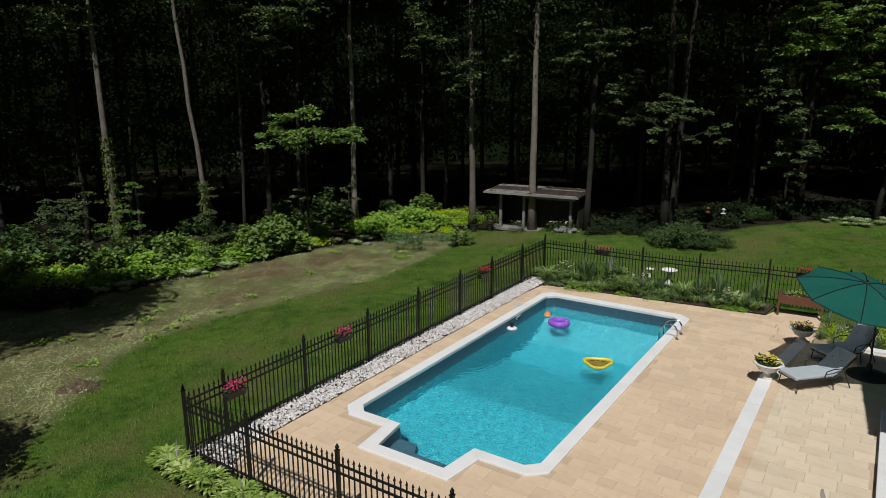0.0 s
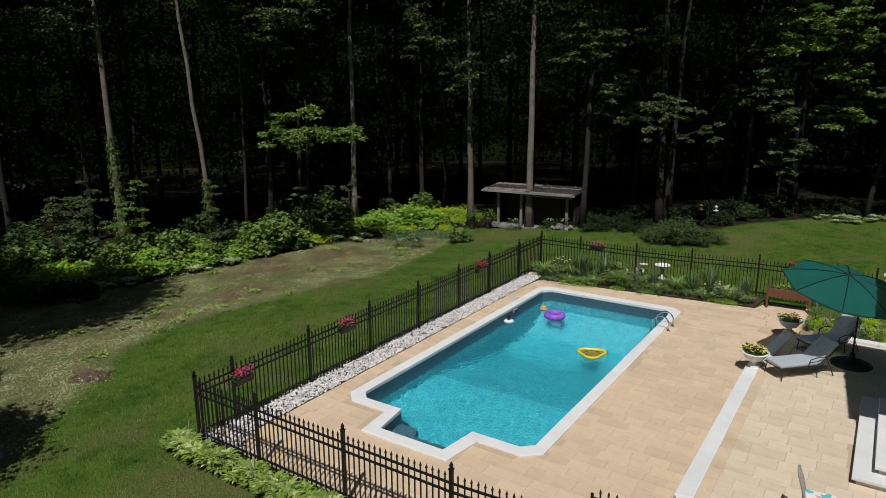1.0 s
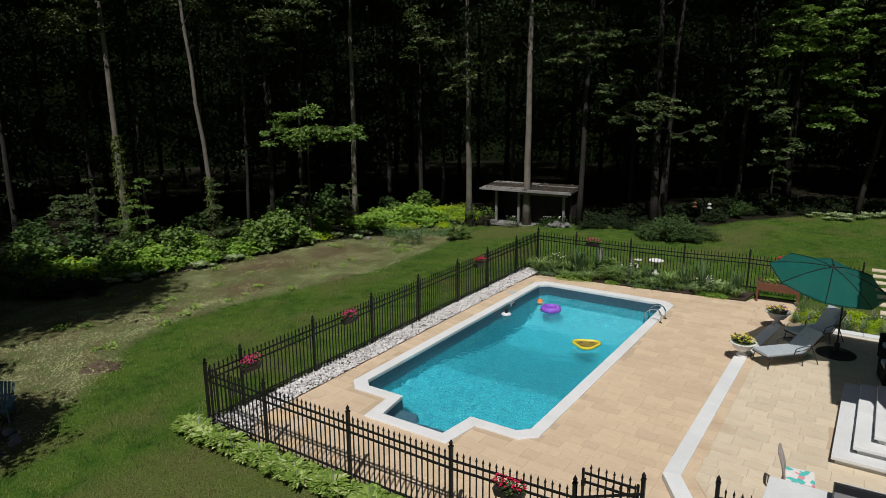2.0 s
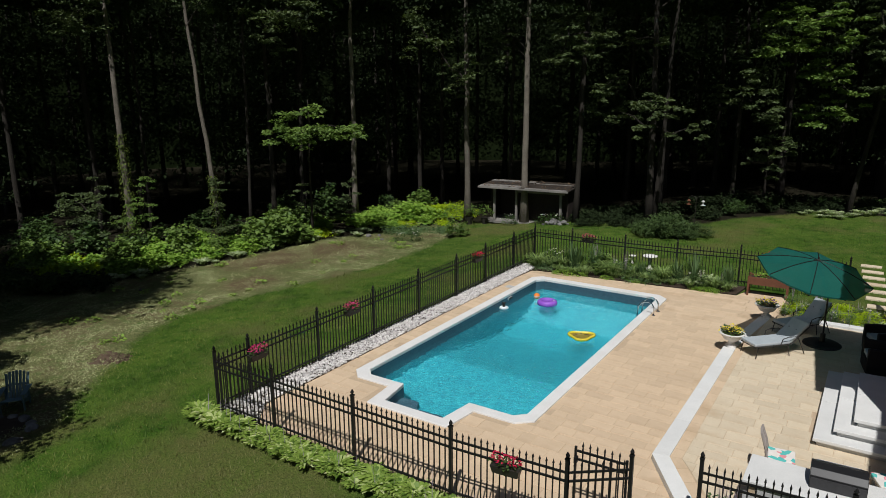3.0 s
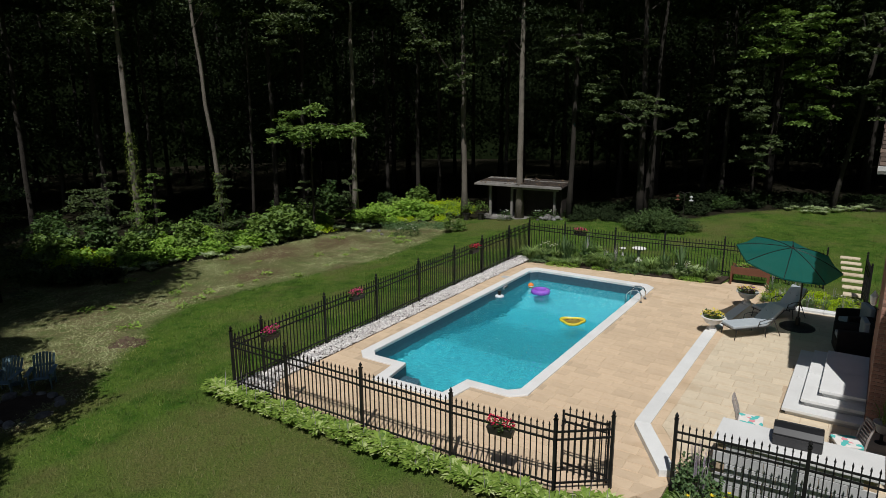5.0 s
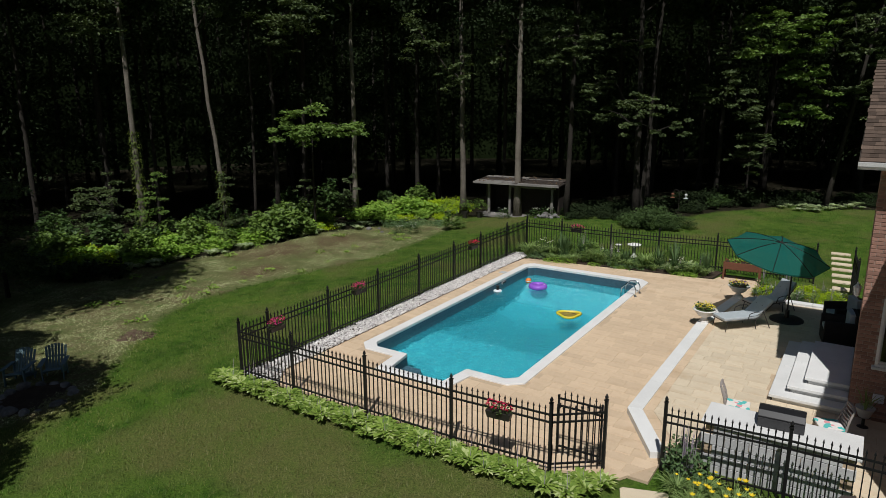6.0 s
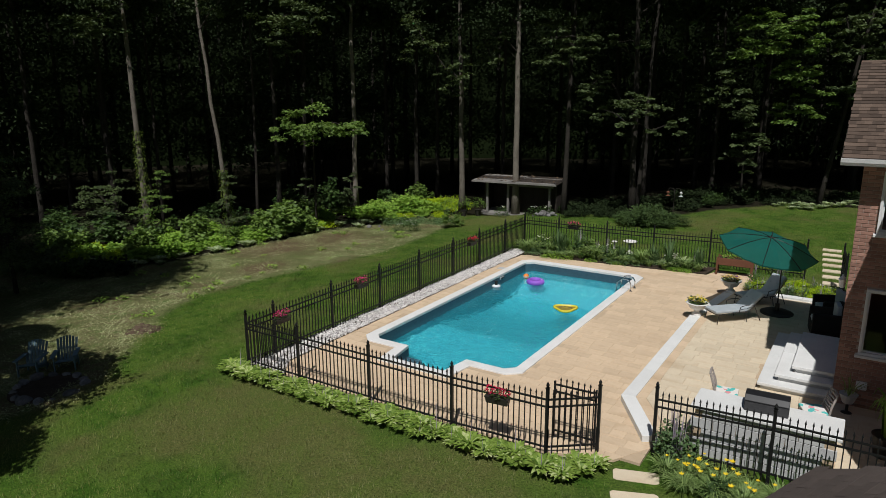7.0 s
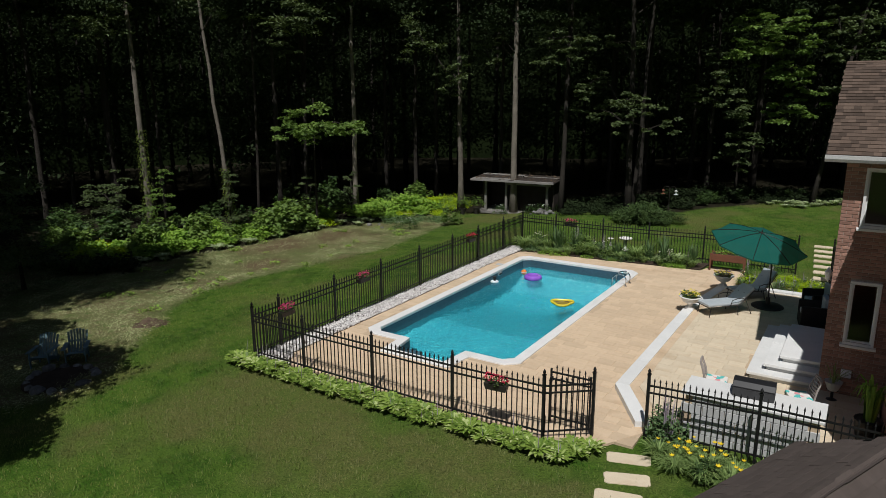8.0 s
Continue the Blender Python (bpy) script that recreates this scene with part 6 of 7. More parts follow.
def adirondack(x, y, turn):
    ch = thing("adirondack_chair", "weathered blue slatted garden chair on the grass", "chair", at=Matrix.Translation((x, y, level(x, y))) @ Matrix.Rotation(radians(turn), 4, "Z") @ Matrix.Scale(0.8, 4), group="chairs by the fire pit")
    for s in (-1, 1):
        part("side_rail", Geo().add([(s * 0.27 - 0.015, -0.35, 0.30), (s * 0.27 + 0.015, -0.35, 0.30), (s * 0.27 + 0.015, 0.45, 0.06), (s * 0.27 - 0.015, 0.45, 0.06),
                                     (s * 0.27 - 0.015, -0.35, 0.40), (s * 0.27 + 0.015, -0.35, 0.40), (s * 0.27 + 0.015, 0.45, 0.16), (s * 0.27 - 0.015, 0.45, 0.16)],
                                    [(3, 2, 1, 0), (4, 5, 6, 7), (0, 1, 5, 4), (1, 2, 6, 5), (2, 3, 7, 6), (3, 0, 4, 7)]), M["blue_chair"], ch)
        part("front_leg", Geo().box((s * 0.30, -0.33, 0.28), (0.03, 0.10, 0.56)), M["blue_chair"], ch, bevel=0.006)
        part("back_leg", Geo().box((s * 0.30, 0.28, 0.26), (0.03, 0.08, 0.52)), M["blue_chair"], ch, bevel=0.006)
        part("armrest", Geo().box((s * 0.33, -0.02, 0.57), (0.14, 0.78, 0.025)), M["blue_chair"], ch, bevel=0.008)
    for i in range(6):
        y = -0.34 + i * 0.10
        part("seat_slat", Geo().box((0, y, 0.405 - 0.030 * i), (0.52, 0.085, 0.02)), M["blue_chair"], ch, bevel=0.005)
    for i in range(7):
        a = (i - 3) * 0.082
        top = 0.98 - 1.4 * a * a
        part("back_slat", Geo().add([(a - 0.032, 0.20, 0.22), (a + 0.032, 0.20, 0.22), (a * 1.15 + 0.036, 0.55, top), (a * 1.15 - 0.036, 0.55, top), (a - 0.032, 0.222, 0.22), (a + 0.032, 0.222, 0.22), (a * 1.15 + 0.036, 0.572, top), (a * 1.15 - 0.036, 0.572, top)],
                                     [(0, 1, 2, 3), (7, 6, 5, 4), (0, 4, 5, 1), (1, 5, 6, 2), (2, 6, 7, 3), (3, 7, 4, 0)]), M["blue_chair"], ch)
    part("back_brace", Geo().box((0, 0.42, 0.60), (0.60, 0.03, 0.06)), M["blue_chair"], ch)


# ---- terrace furniture ----
def urn(x, y, z, mats):
    ob = thing("flower_urn", "white footed urn planted with " + ("yellow and purple pansies" if len(mats) > 1 else "yellow pansies"), "urn", at=Matrix.Translation((x, y, z)), group="urns on the terrace edge")
    part("bowl", Geo().lathe([(0.13, 0), (0.14, 0.05), (0.09, 0.09), (0.075, 0.13), (0.10, 0.16), (0.19, 0.20), (0.25, 0.28), (0.265, 0.34), (0.33, 0.365), (0.335, 0.385), (0.27, 0.385), (0.24, 0.35)], 24, cap=False), M["urn"], ob, smooth=True)
    part("soil", Geo().lathe([(0.25, 0.345), (0.0, 0.36)], 16, cap=False), M["soil"], ob)
    part("leaves", leaf_mesh("leaves", [dome(150, 0.25, 0.25, 0.13, 0.08)], M["shrub"]), None, ob, at=Matrix.Translation((0, 0, 0.36)))
    for k, mat in enumerate(mats):
        n = 26 if k == 0 else 16
        part("blossom", leaf_mesh("blossom", [dome(n * 4, 0.25, 0.25, 0.17, 0.06, low=0.08)], M[mat]), None, ob, at=Matrix.Translation((0, 0, 0.37)))


def lounger(x, y, turn, back):
    """Feet towards -x; the back rises at +x."""
    ob = thing("sun_lounger", "grey-cushioned sun lounger on a dark metal frame, back raised", "sun lounger", at=Matrix.Translation((x, y, 0.12)) @ Matrix.Rotation(radians(turn), 4, "Z") @ Matrix.Scale(0.9, 4), group="sun loungers")
    w, h, L = 0.62, 0.33, 1.14
    c, s = math.cos(radians(back)), math.sin(radians(back))
    for k in (-1, 1):
        yk = k * w / 2
        part("side_rail", Geo().tube([(0, yk, h), (L, yk, h)], 0.015), M["dark_metal"], ob)
        part("back_rail", Geo().tube([(L, yk, h), (L + 0.72 * c, yk, h + 0.72 * s)], 0.015), M["dark_metal"], ob)
        for xx, dx in ((0.10, -0.06), (1.05, 0.06)):
            part("leg", Geo().tube([(xx, yk, h), (xx + dx, yk * 1.04, 0.0)], 0.014), M["dark_metal"], ob)
        part("leg", Geo().tube([(1.32, yk, h + 0.24), (1.60, yk * 1.04, 0.0)], 0.014), M["dark_metal"], ob)
        part("armrest", Geo().tube([(0.78, yk * 1.08, h), (0.82, yk * 1.15, h + 0.2), (1.0, yk * 1.18, h + 0.25), (1.24, yk * 1.15, h + 0.24), (1.28, yk * 1.08, h + 0.20)], 0.014), M["dark_metal"], ob)
    part("foot_bar", Geo().tube([(0, -w / 2, h), (0, w / 2, h)], 0.015), M["dark_metal"], ob)
    part("seat_cushion", Geo().box((0.56, 0, h + 0.055), (1.12, 0.60, 0.085)), M["grey_cloth"], ob, bevel=0.03)
    m = Matrix.Translation((L + 0.02, 0, h + 0.03)) @ Matrix.Rotation(-radians(back), 4, "Y")
    part("back_cushion", Geo().box((0.36, 0, 0.045), (0.74, 0.60, 0.085)), M["grey_cloth"], ob, bevel=0.03, at=m)
    for k in (-0.14, 0.14):
        part("tuft_button", Geo().lathe([(0.018, 0.086), (0.012, 0.094), (0.0, 0.096)], 8, cap=False), M["dark_metal"], ob, at=m @ Matrix.Translation((0.40, k, 0)))


def umbrella(x, y):
    """The canopy leans off the upright pole at a tilt joint."""
    ob = thing("patio_umbrella", "open teal canvas umbrella, tilted, on a dark pole", "umbrella", at=Matrix.Translation((x, y, 0.12)))
    part("base", Geo().lathe([(0.46, 0), (0.46, 0.03), (0.40, 0.06), (0.07, 0.09), (0.06, 0.30), (0.03, 0.31)], 24), M["dark_metal"], ob, "round black base")
    part("pole", Geo().tube([(0, 0, 0.05), (0, 0, 1.30)], 0.022, 8), M["dark_metal"], ob)
    axis = Vector((0.212, -0.155, 1.0)).normalized()
    side = axis.cross(Vector((0.3, 1, 0))).normalized()
    other = axis.cross(side)
    c = Vector((-0.354, -0.70, 2.10))
    tip = Matrix(((side.x, other.x, axis.x, c.x), (side.y, other.y, axis.y, c.y), (side.z, other.z, axis.z, c.z), (0, 0, 0, 1))) @ Matrix.Rotation(0.367, 4, "Z")
    part("upper_pole", Geo().tube([(0, 0, 1.30), tip @ Vector((0, 0, 0.30))], 0.02, 8), M["dark_metal"], ob)
    g, n, rad = Geo(), 8, 1.33
    rings = [(0.05, 0.325), (0.35, 0.29), (0.7, 0.215), (1.02, 0.115), (rad, 0.0)]
    v = []
    for r, z in rings:
        for i in range(n * 2):
            a = math.pi * i / n
            odd = i % 2
            rr = r * (math.cos(math.pi / n) * (0.985 if r == rad else 1) if odd else 1)
            v.append((rr * math.cos(a), rr * math.sin(a), z - 0.035 * odd * r / rad))
    m2 = n * 2
    g.add(v, [(k * m2 + i, (k + 1) * m2 + i, (k + 1) * m2 + (i + 1) % m2, k * m2 + (i + 1) % m2) for k in range(4) for i in range(m2)])
    g.add([(p, q, z - d) for d in (0.0, 0.04) for p, q, z in v[4 * m2:]], [(i, m2 + i, m2 + (i + 1) % m2, (i + 1) % m2) for i in range(m2)])
    part("canopy", g, M["teal_cloth"], ob, "teal canvas canopy", at=tip)
    part("finial", Geo().lathe([(0.06, 0.325), (0.05, 0.345), (0.015, 0.36), (0.02, 0.40), (0.004, 0.42)], 8), M["dark_metal"], ob, at=tip)
    for i in range(n):
        a = 2 * math.pi * i / n
        at_rim = lambda r, z: (r * math.cos(a), r * math.sin(a), z)
        rib = part("rib", Geo().tube([at_rim(r, z + 0.003) for r, z in rings], 0.011, 5), M["iron"], ob, at=tip)
        part("strut", Geo().tube([at_rim(0.03, 0.0), at_rim(0.46, 0.255)], 0.007, 5), M["dark_metal"], rib)


def garden_chair(x, y, turn):
    ob = thing("garden_chair", "taupe slat-backed garden chair with a floral cushion", "chair", at=Matrix.Translation((x, y, 0.12)) @ Matrix.Rotation(radians(turn), 4, "Z"), group="chairs at the counter")
    for sx in (-1, 1):
        part("front_leg", Geo().tube([(sx * 0.22, -0.22, 0), (sx * 0.21, -0.20, 0.43)], [0.015, 0.02]), M["grey_chair"], ob)
        part("back_post", Geo().tube([(sx * 0.22, 0.26, 0), (sx * 0.21, 0.20, 0.43), (sx * 0.20, 0.24, 0.65), (sx * 0.18, 0.32, 0.88)], [0.016, 0.022, 0.02, 0.016]), M["grey_chair"], ob)
    part("seat", Geo().box((0, 0, 0.43), (0.46, 0.45, 0.03)), M["grey_chair"], ob, bevel=0.01)
    part("seat_cushion", Geo().box((0, -0.01, 0.47), (0.44, 0.43, 0.06)), M["floral"], ob, "floral cushion in teal and coral", bevel=0.02)
    for i in range(6):
        z = 0.52 + 0.065 * i
        part("back_slat", Geo().box((0, 0.235 + 0.10 * ((z - 0.5) / 0.4) ** 1.5, z), (0.40, 0.018, 0.04)), M["grey_chair"], ob, bevel=0.006)
    part("top_rail", Geo().tube([(-0.18, 0.32, 0.885), (0, 0.33, 0.905), (0.18, 0.32, 0.885)], 0.022), M["grey_chair"], ob)


def wicker_chair(x, y, turn):
    ob = thing("wicker_armchair", "black wicker armchair with grey cushions in the house's shade", "armchair", at=Matrix.Translation((x, y, 0.12)) @ Matrix.Rotation(radians(turn), 4, "Z"), group="wicker armchairs")
    part("base", Geo().box((0, 0, 0.18), (0.78, 0.76, 0.30)), M["wicker"], ob, bevel=0.02)
    part("backrest", Geo().box((0, 0.36, 0.50), (0.78, 0.12, 0.72)), M["wicker"], ob, bevel=0.03)
    for s in (-1, 1):
        part("armrest", Geo().box((s * 0.36, 0.0, 0.42), (0.11, 0.76, 0.46)), M["wicker"], ob, bevel=0.03)
    part("seat_cushion", Geo().box((0, -0.04, 0.39), (0.58, 0.62, 0.12)), M["grey_cloth"], ob, bevel=0.035)
    part("back_cushion", Geo().box((0, 0.25, 0.66), (0.58, 0.14, 0.44)), M["grey_cloth"], ob, bevel=0.04)


def bench_planter():
    ob = thing("raised_planter", "red-brown wooden raised planter on legs", "planter", at=Matrix.Translation((-1.45, 22.05, 0.0)) @ Matrix.Rotation(radians(3), 4, "Z"))
    for s in (-1, 1):
        part("side_board", Geo().box((0, s * 0.22, 0.50), (1.14, 0.03, 0.26)), M["planter_wood"], ob, bevel=0.006)
        part("end_board", Geo().box((s * 0.555, 0, 0.50), (0.03, 0.41, 0.26)), M["planter_wood"], ob, bevel=0.006)
        for k in (-1, 1):
            part("leg", Geo().box((s * 0.58, k * 0.24, 0.32), (0.06, 0.06, 0.66)), M["planter_wood"], ob, bevel=0.006)
    part("soil", Geo().box((0, 0, 0.50), (1.08, 0.40, 0.18)), M["soil"], ob)
    part("plants", leaf_mesh("plants", [dome(160, 0.5, 0.18, 0.16, 0.07)], M["fern"]), None, ob, at=Matrix.Translation((0, 0, 0.58)))


def flower_box(x, y, z, turn, mat):
    ob = thing("flower_box", "dark window box of " + ("red" if mat == "red_petal" else "pink-red") + " flowers hung on the fence", "flower box", at=Matrix.Translation((x, y, z)) @ Matrix.Rotation(radians(turn), 4, "Z") @ Matrix.Scale(0.82, 4), group="flower boxes on the fence")
    g = Geo().add([(-0.26, -0.08, 0), (0.26, -0.08, 0), (0.26, 0.08, 0), (-0.26, 0.08, 0), (-0.30, -0.11, 0.17), (0.30, -0.11, 0.17), (0.30, 0.11, 0.17), (-0.30, 0.11, 0.17)],
                  [(3, 2, 1, 0), (0, 1, 5, 4), (1, 2, 6, 5), (2, 3, 7, 6), (3, 0, 4, 7), (4, 5, 6, 7)])
    part("box", g, M["dark_metal"], ob, bevel=0.01)
    part("leaves", leaf_mesh("leaves", [dome(110, 0.30, 0.14, 0.16, 0.08)], M["shrub"]), None, ob, at=Matrix.Translation((0, 0, 0.15)))
    part("blossom", leaf_mesh("blossom", [dome(110, 0.30, 0.15, 0.25, 0.065, low=0.10)], M[mat]), None, ob, at=Matrix.Translation((0, 0, 0.15)))


def build_furniture():
    urn(-1.50, 16.3, 0.134, ("yellow_petal",))
    urn(-1.10, 19.3, 0.134, ("yellow_petal", "purple_petal"))
    lounger(-1.05, 15.92, 46, 42)
    lounger(-0.57, 17.88, 50, 52)
    umbrella(0.47, 17.75)
    garden_chair(0.40, 10.22, 96)
    garden_chair(1.98, 10.3, -70)
    wicker_chair(1.85, 17.9, -65)
    wicker_chair(1.8, 16.55, -80)
    bench_planter()
    for x, y, z, turn, mat in ((-9.90, 7.85, 0.86, 90, "pink_petal"), (-9.90, 11.05, 0.98, 90, "pink_petal"), (-9.90, 17.5, 0.98, 90, "red_petal"), (-3.08, 6.80, 0.86, 5, "red_petal"), (-7.85, 22.36, 0.95, 0, "pink_petal"), (-1.5, 22.98, 0.95, 2, "red_petal")):
        flower_box(x, y, z, turn, mat)
    pot = thing("potted_plant", "small green plant in a grey pot by the brick wall", "potted plant", at=Matrix.Translation((2.52, 11.6, 0.12)))
    part("stand", Geo().lathe([(0.11, 0), (0.03, 0.03), (0.03, 0.2), (0.12, 0.22)], 10), M["dark_metal"], pot)
    part("pot", Geo().lathe([(0.10, 0.22), (0.17, 0.40), (0.18, 0.42), (0.15, 0.41)], 14), M["grey_block"], pot)
    part("leaves", leaf_mesh("leaves", [straps(26, 0.4, 0.35, 0.02)], M["blade"]), None, pot, at=Matrix.Translation((0, 0, 0.40)))
    big = thing("hanging_plant", "tall plant with long drooping pale green leaves", "plant", at=Matrix.Translation((3.18, 10.0, 0.12)))
    part("pot", Geo().lathe([(0.18, 0), (0.24, 0.4), (0.25, 0.42), (0.2, 0.4)], 14), M["dark_metal"], big)
    part("leaves", leaf_mesh("leaves", [straps(44, 0.42, 1.75, 0.05, 0.92)], M["fern"]), None, big, at=Matrix.Translation((0, 0, 0.38)))


# ---- things in and by the pool ----
def torus(R0, r0, n=28, m=12, sx=1.0, sy=1.0):
    v = [((R0 + r0 * math.cos(b)) * math.cos(a) * sx, (R0 + r0 * math.cos(b)) * math.sin(a) * sy, r0 * math.sin(b)) for a in (2 * math.pi * i / n for i in range(n)) for b in (2 * math.pi * j / m for j in range(m))]
    f = [(i * m + j, ((i + 1) % n) * m + j, ((i + 1) % n) * m + (j + 1) % m, i * m + (j + 1) % m) for i in range(n) for j in range(m)]
    return Geo().add(v, f)


def build_pool_things():
    rg = thing("swim_ring", "purple inflatable swim ring floating on the water", "swim ring", at=Matrix.Translation((-7.48, 17.95, -0.18)) @ Matrix.Scale(0.78, 4))
    part("tube", torus(0.30, 0.13), M["purple"], rg, smooth=True)
    part("valve", Geo().lathe([(0.02, 0.11), (0.02, 0.15), (0.012, 0.155)], 8), M["white_vinyl"], rg, at=Matrix.Translation((0.3, 0, 0)))
    bl = thing("beach_ball", "small orange ball floating beside the swim ring", "ball", at=Matrix.Translation((-8.05, 18.35, -0.16)) @ Matrix.Scale(0.72, 4))
    part("shell", Geo().lathe([(0.15 * math.sin(math.pi * i / 12) + 1e-4, -0.15 * math.cos(math.pi * i / 12)) for i in range(13)], 20), M["orange_vinyl"], bl, smooth=True)
    part("band", Geo().lathe([(0.1515, -0.02), (0.1525, 0.0), (0.1515, 0.02)], 20, cap=False), M["white_vinyl"], bl)
    fl = thing("pool_float", "yellow rounded pool float with dark spots", "pool float", at=Matrix.Translation((-5.36, 15.66, -0.20)) @ Matrix.Rotation(radians(35), 4, "Z") @ Matrix.Scale(0.84, 4))
    tri = [(0.40 * math.cos(t) * (1 + 0.16 * math.cos(3 * (t - 0.3))), 0.36 * math.sin(t) * (1 + 0.16 * math.cos(3 * (t - 0.3)))) for t in (2 * math.pi * i / 36 for i in range(36))]
    part("rim", Geo().tube([(x, y, 0.04) for x, y in tri] + [(*tri[0], 0.04)], 0.05, 8), M["yellow_vinyl"], fl, smooth=True)
    part("base_sheet", Geo().prism([(x * 0.95, y * 0.95) for x, y in tri], -0.02, 0.02), M["olive_vinyl"], fl, "glossy olive-brown bottom sheet")
    for i in range(9):
        a = 2 * math.pi * i / 9
        part("spot", Geo().lathe([(0.055, 0.0), (0.046, 0.012), (0.0, 0.016)], 8, cap=False), M["brown_vinyl"], fl, at=Matrix.Translation((0.27 * math.cos(a), 0.24 * math.sin(a), 0.018)) @ Matrix.Diagonal((1.5 if i % 2 else 0.8, 0.8, 1, 1)))
    ds = thing("chlorine_dispenser", "white floating dispenser with a dark top by the pool wall", "dispenser", at=Matrix.Translation((-8.49, 16.82, -0.23)))
    part("float_disc", Geo().lathe([(0.05, -0.04), (0.15, -0.01), (0.16, 0.02), (0.12, 0.05), (0.05, 0.055)], 18), M["white_vinyl"], ds, smooth=True)
    part("cap", Geo().lathe([(0.05, 0.05), (0.05, 0.16), (0.07, 0.17), (0.06, 0.20)], 12), M["dark_metal"], ds)
    ld = thing("pool_ladder", "polished steel pool ladder with curved handrails", "ladder", group="")
    for y in (17.98, 18.44):
        part("handrail", Geo().tube([(-4.0, y, 0.0), (-4.01, y, 0.26), (-4.07, y, 0.36), (-4.18, y, 0.41), (-4.34, y, 0.38), (-4.48, y, 0.24), (-4.50, y, -0.1), (-4.50, y, -0.95)], 0.022, 8), M["steel"], ld, smooth=True)
        part("flange", Geo().lathe([(0.05, 0.0), (0.05, 0.015), (0.03, 0.02)], 12), M["steel"], ld, at=Matrix.Translation((-4.0, y, 0.0)))
    for z in (-0.35, -0.62, -0.9):
        part("rung", Geo().box((-4.50, 18.21, z), (0.08, 0.45, 0.025)), M["white_vinyl"], ld)


# ---- lawn things ----
STONES = ((-0.50, 7.22, 0), (-0.32, 6.55, 3), (-0.28, 5.95, -4), (-0.2, 5.2, 2))


def build_lawn_things():
    bb = thing("bird_bath", "white stone bird bath on the back lawn", "bird bath", at=Matrix.Translation((-5.75, 23.4, -0.06)) @ Matrix.Scale(0.8, 4))
    part("pedestal", Geo().lathe([(0.17, 0), (0.16, 0.06), (0.08, 0.12), (0.07, 0.45), (0.12, 0.55)], 14), M["urn"], bb, smooth=True)
    part("basin", Geo().lathe([(0.12, 0.55), (0.32, 0.64), (0.36, 0.68), (0.34, 0.69), (0.25, 0.65), (0.0, 0.62)], 20, cap=False), M["urn"], bb, smooth=True)
    dish = thing("bird_bath", "smaller low pale dish on the back lawn", "bird bath", at=Matrix.Translation((-6.6, 24.0, -0.06)) @ Matrix.Scale(0.6, 4))
    part("pedestal", Geo().lathe([(0.12, 0), (0.06, 0.08), (0.06, 0.38), (0.1, 0.45)], 12), M["urn"], dish, smooth=True)
    part("basin", Geo().lathe([(0.1, 0.45), (0.24, 0.52), (0.25, 0.54), (0.2, 0.53), (0.0, 0.5)], 18, cap=False), M["urn"], dish, smooth=True)
    z = level(-5.7, 30.2)
    fd = thing("bird_feeder", "black double-hooked pole with two hanging bird feeders", "bird feeder", at=Matrix.Translation((-5.75, 30.2, z)) @ Matrix.Diagonal((0.75, 0.75, 0.92, 1)))
    part("pole", Geo().tube([(0, 0, -0.1), (0, 0, 2.0)], 0.018), M["dark_metal"], fd)
    for s in (-1, 1):
        hk = part("hook", Geo().tube([(0, 0, 1.85), (s * 0.08, 0, 2.05), (s * 0.30, 0, 2.08), (s * 0.42, 0, 1.95)], 0.012), M["dark_metal"], fd)
        part("feeder_tube", Geo().lathe([(0.02, 1.93), (0.11, 1.86), (0.11, 1.84), (0.05, 1.82), (0.05, 1.70), (0.15, 1.68), (0.15, 1.66)], 12), M["planter_wood" if s < 0 else "grey_block"], hk, at=Matrix.Translation((s * 0.42, 0, -0.02)))
    for x, y, a in STONES:
        g = Geo().prism([(-0.42, -0.17), (-0.36, -0.21), (0.34, -0.21), (0.41, -0.15), (0.42, 0.16), (0.36, 0.21), (-0.38, 0.20), (-0.43, 0.14)], -0.06, 0.0)
        tagged(part("stepping_stone", g, M["paver_pale"], bevel=0.012, at=Matrix.Translation((x, y, level(x, y) + 0.02)) @ Matrix.Rotation(radians(a + 18), 4, "Z") @ Matrix.Diagonal((0.95, 0.85, 1, 1))), "pale rectangular stepping stone in the grass", "stepping stone", "stepping stones")
    st = thing("garden_steps", "pale stone garden steps up to the back lawn", "steps", kind="structure")
    for i in range(7):
        part("tread", Geo().box((1.70 - 0.062 * i, 22.7 + 0.94 * i, -0.05), (0.70, 0.32, 0.09)), M["paver_pale"], st, bevel=0.02)
    for x, y, s in ((-23.9, 12.2, 0.22), (-21.9, 12.6, 0.10), (-20.6, 24.6, 0.16), (-20.2, 25.0, 0.12), (-19.4, 24.2, 0.10)):
        rock("boulder", "small grey stone at the edge of the bed", x, y, s)
    x, y = -16.05, 7.92
    heap = thing("mound", "low heap of bare red-brown soil and dead leaves in the grass", "mound", at=Matrix.Translation((x, y, level(x, y))) @ Matrix.Rotation(0.4, 4, "Z"))
    n = 24
    v = [(0.62 * (i / n * 2 - 1), 0.42 * (j / n * 2 - 1), max(-0.08, 0.16 * (1 - (i / n * 2 - 1) ** 2 - (j / n * 2 - 1) ** 2) + 0.09 * noise.noise(Vector((i * 0.33, j * 0.33, 2.0))))) for j in range(n + 1) for i in range(n + 1)]
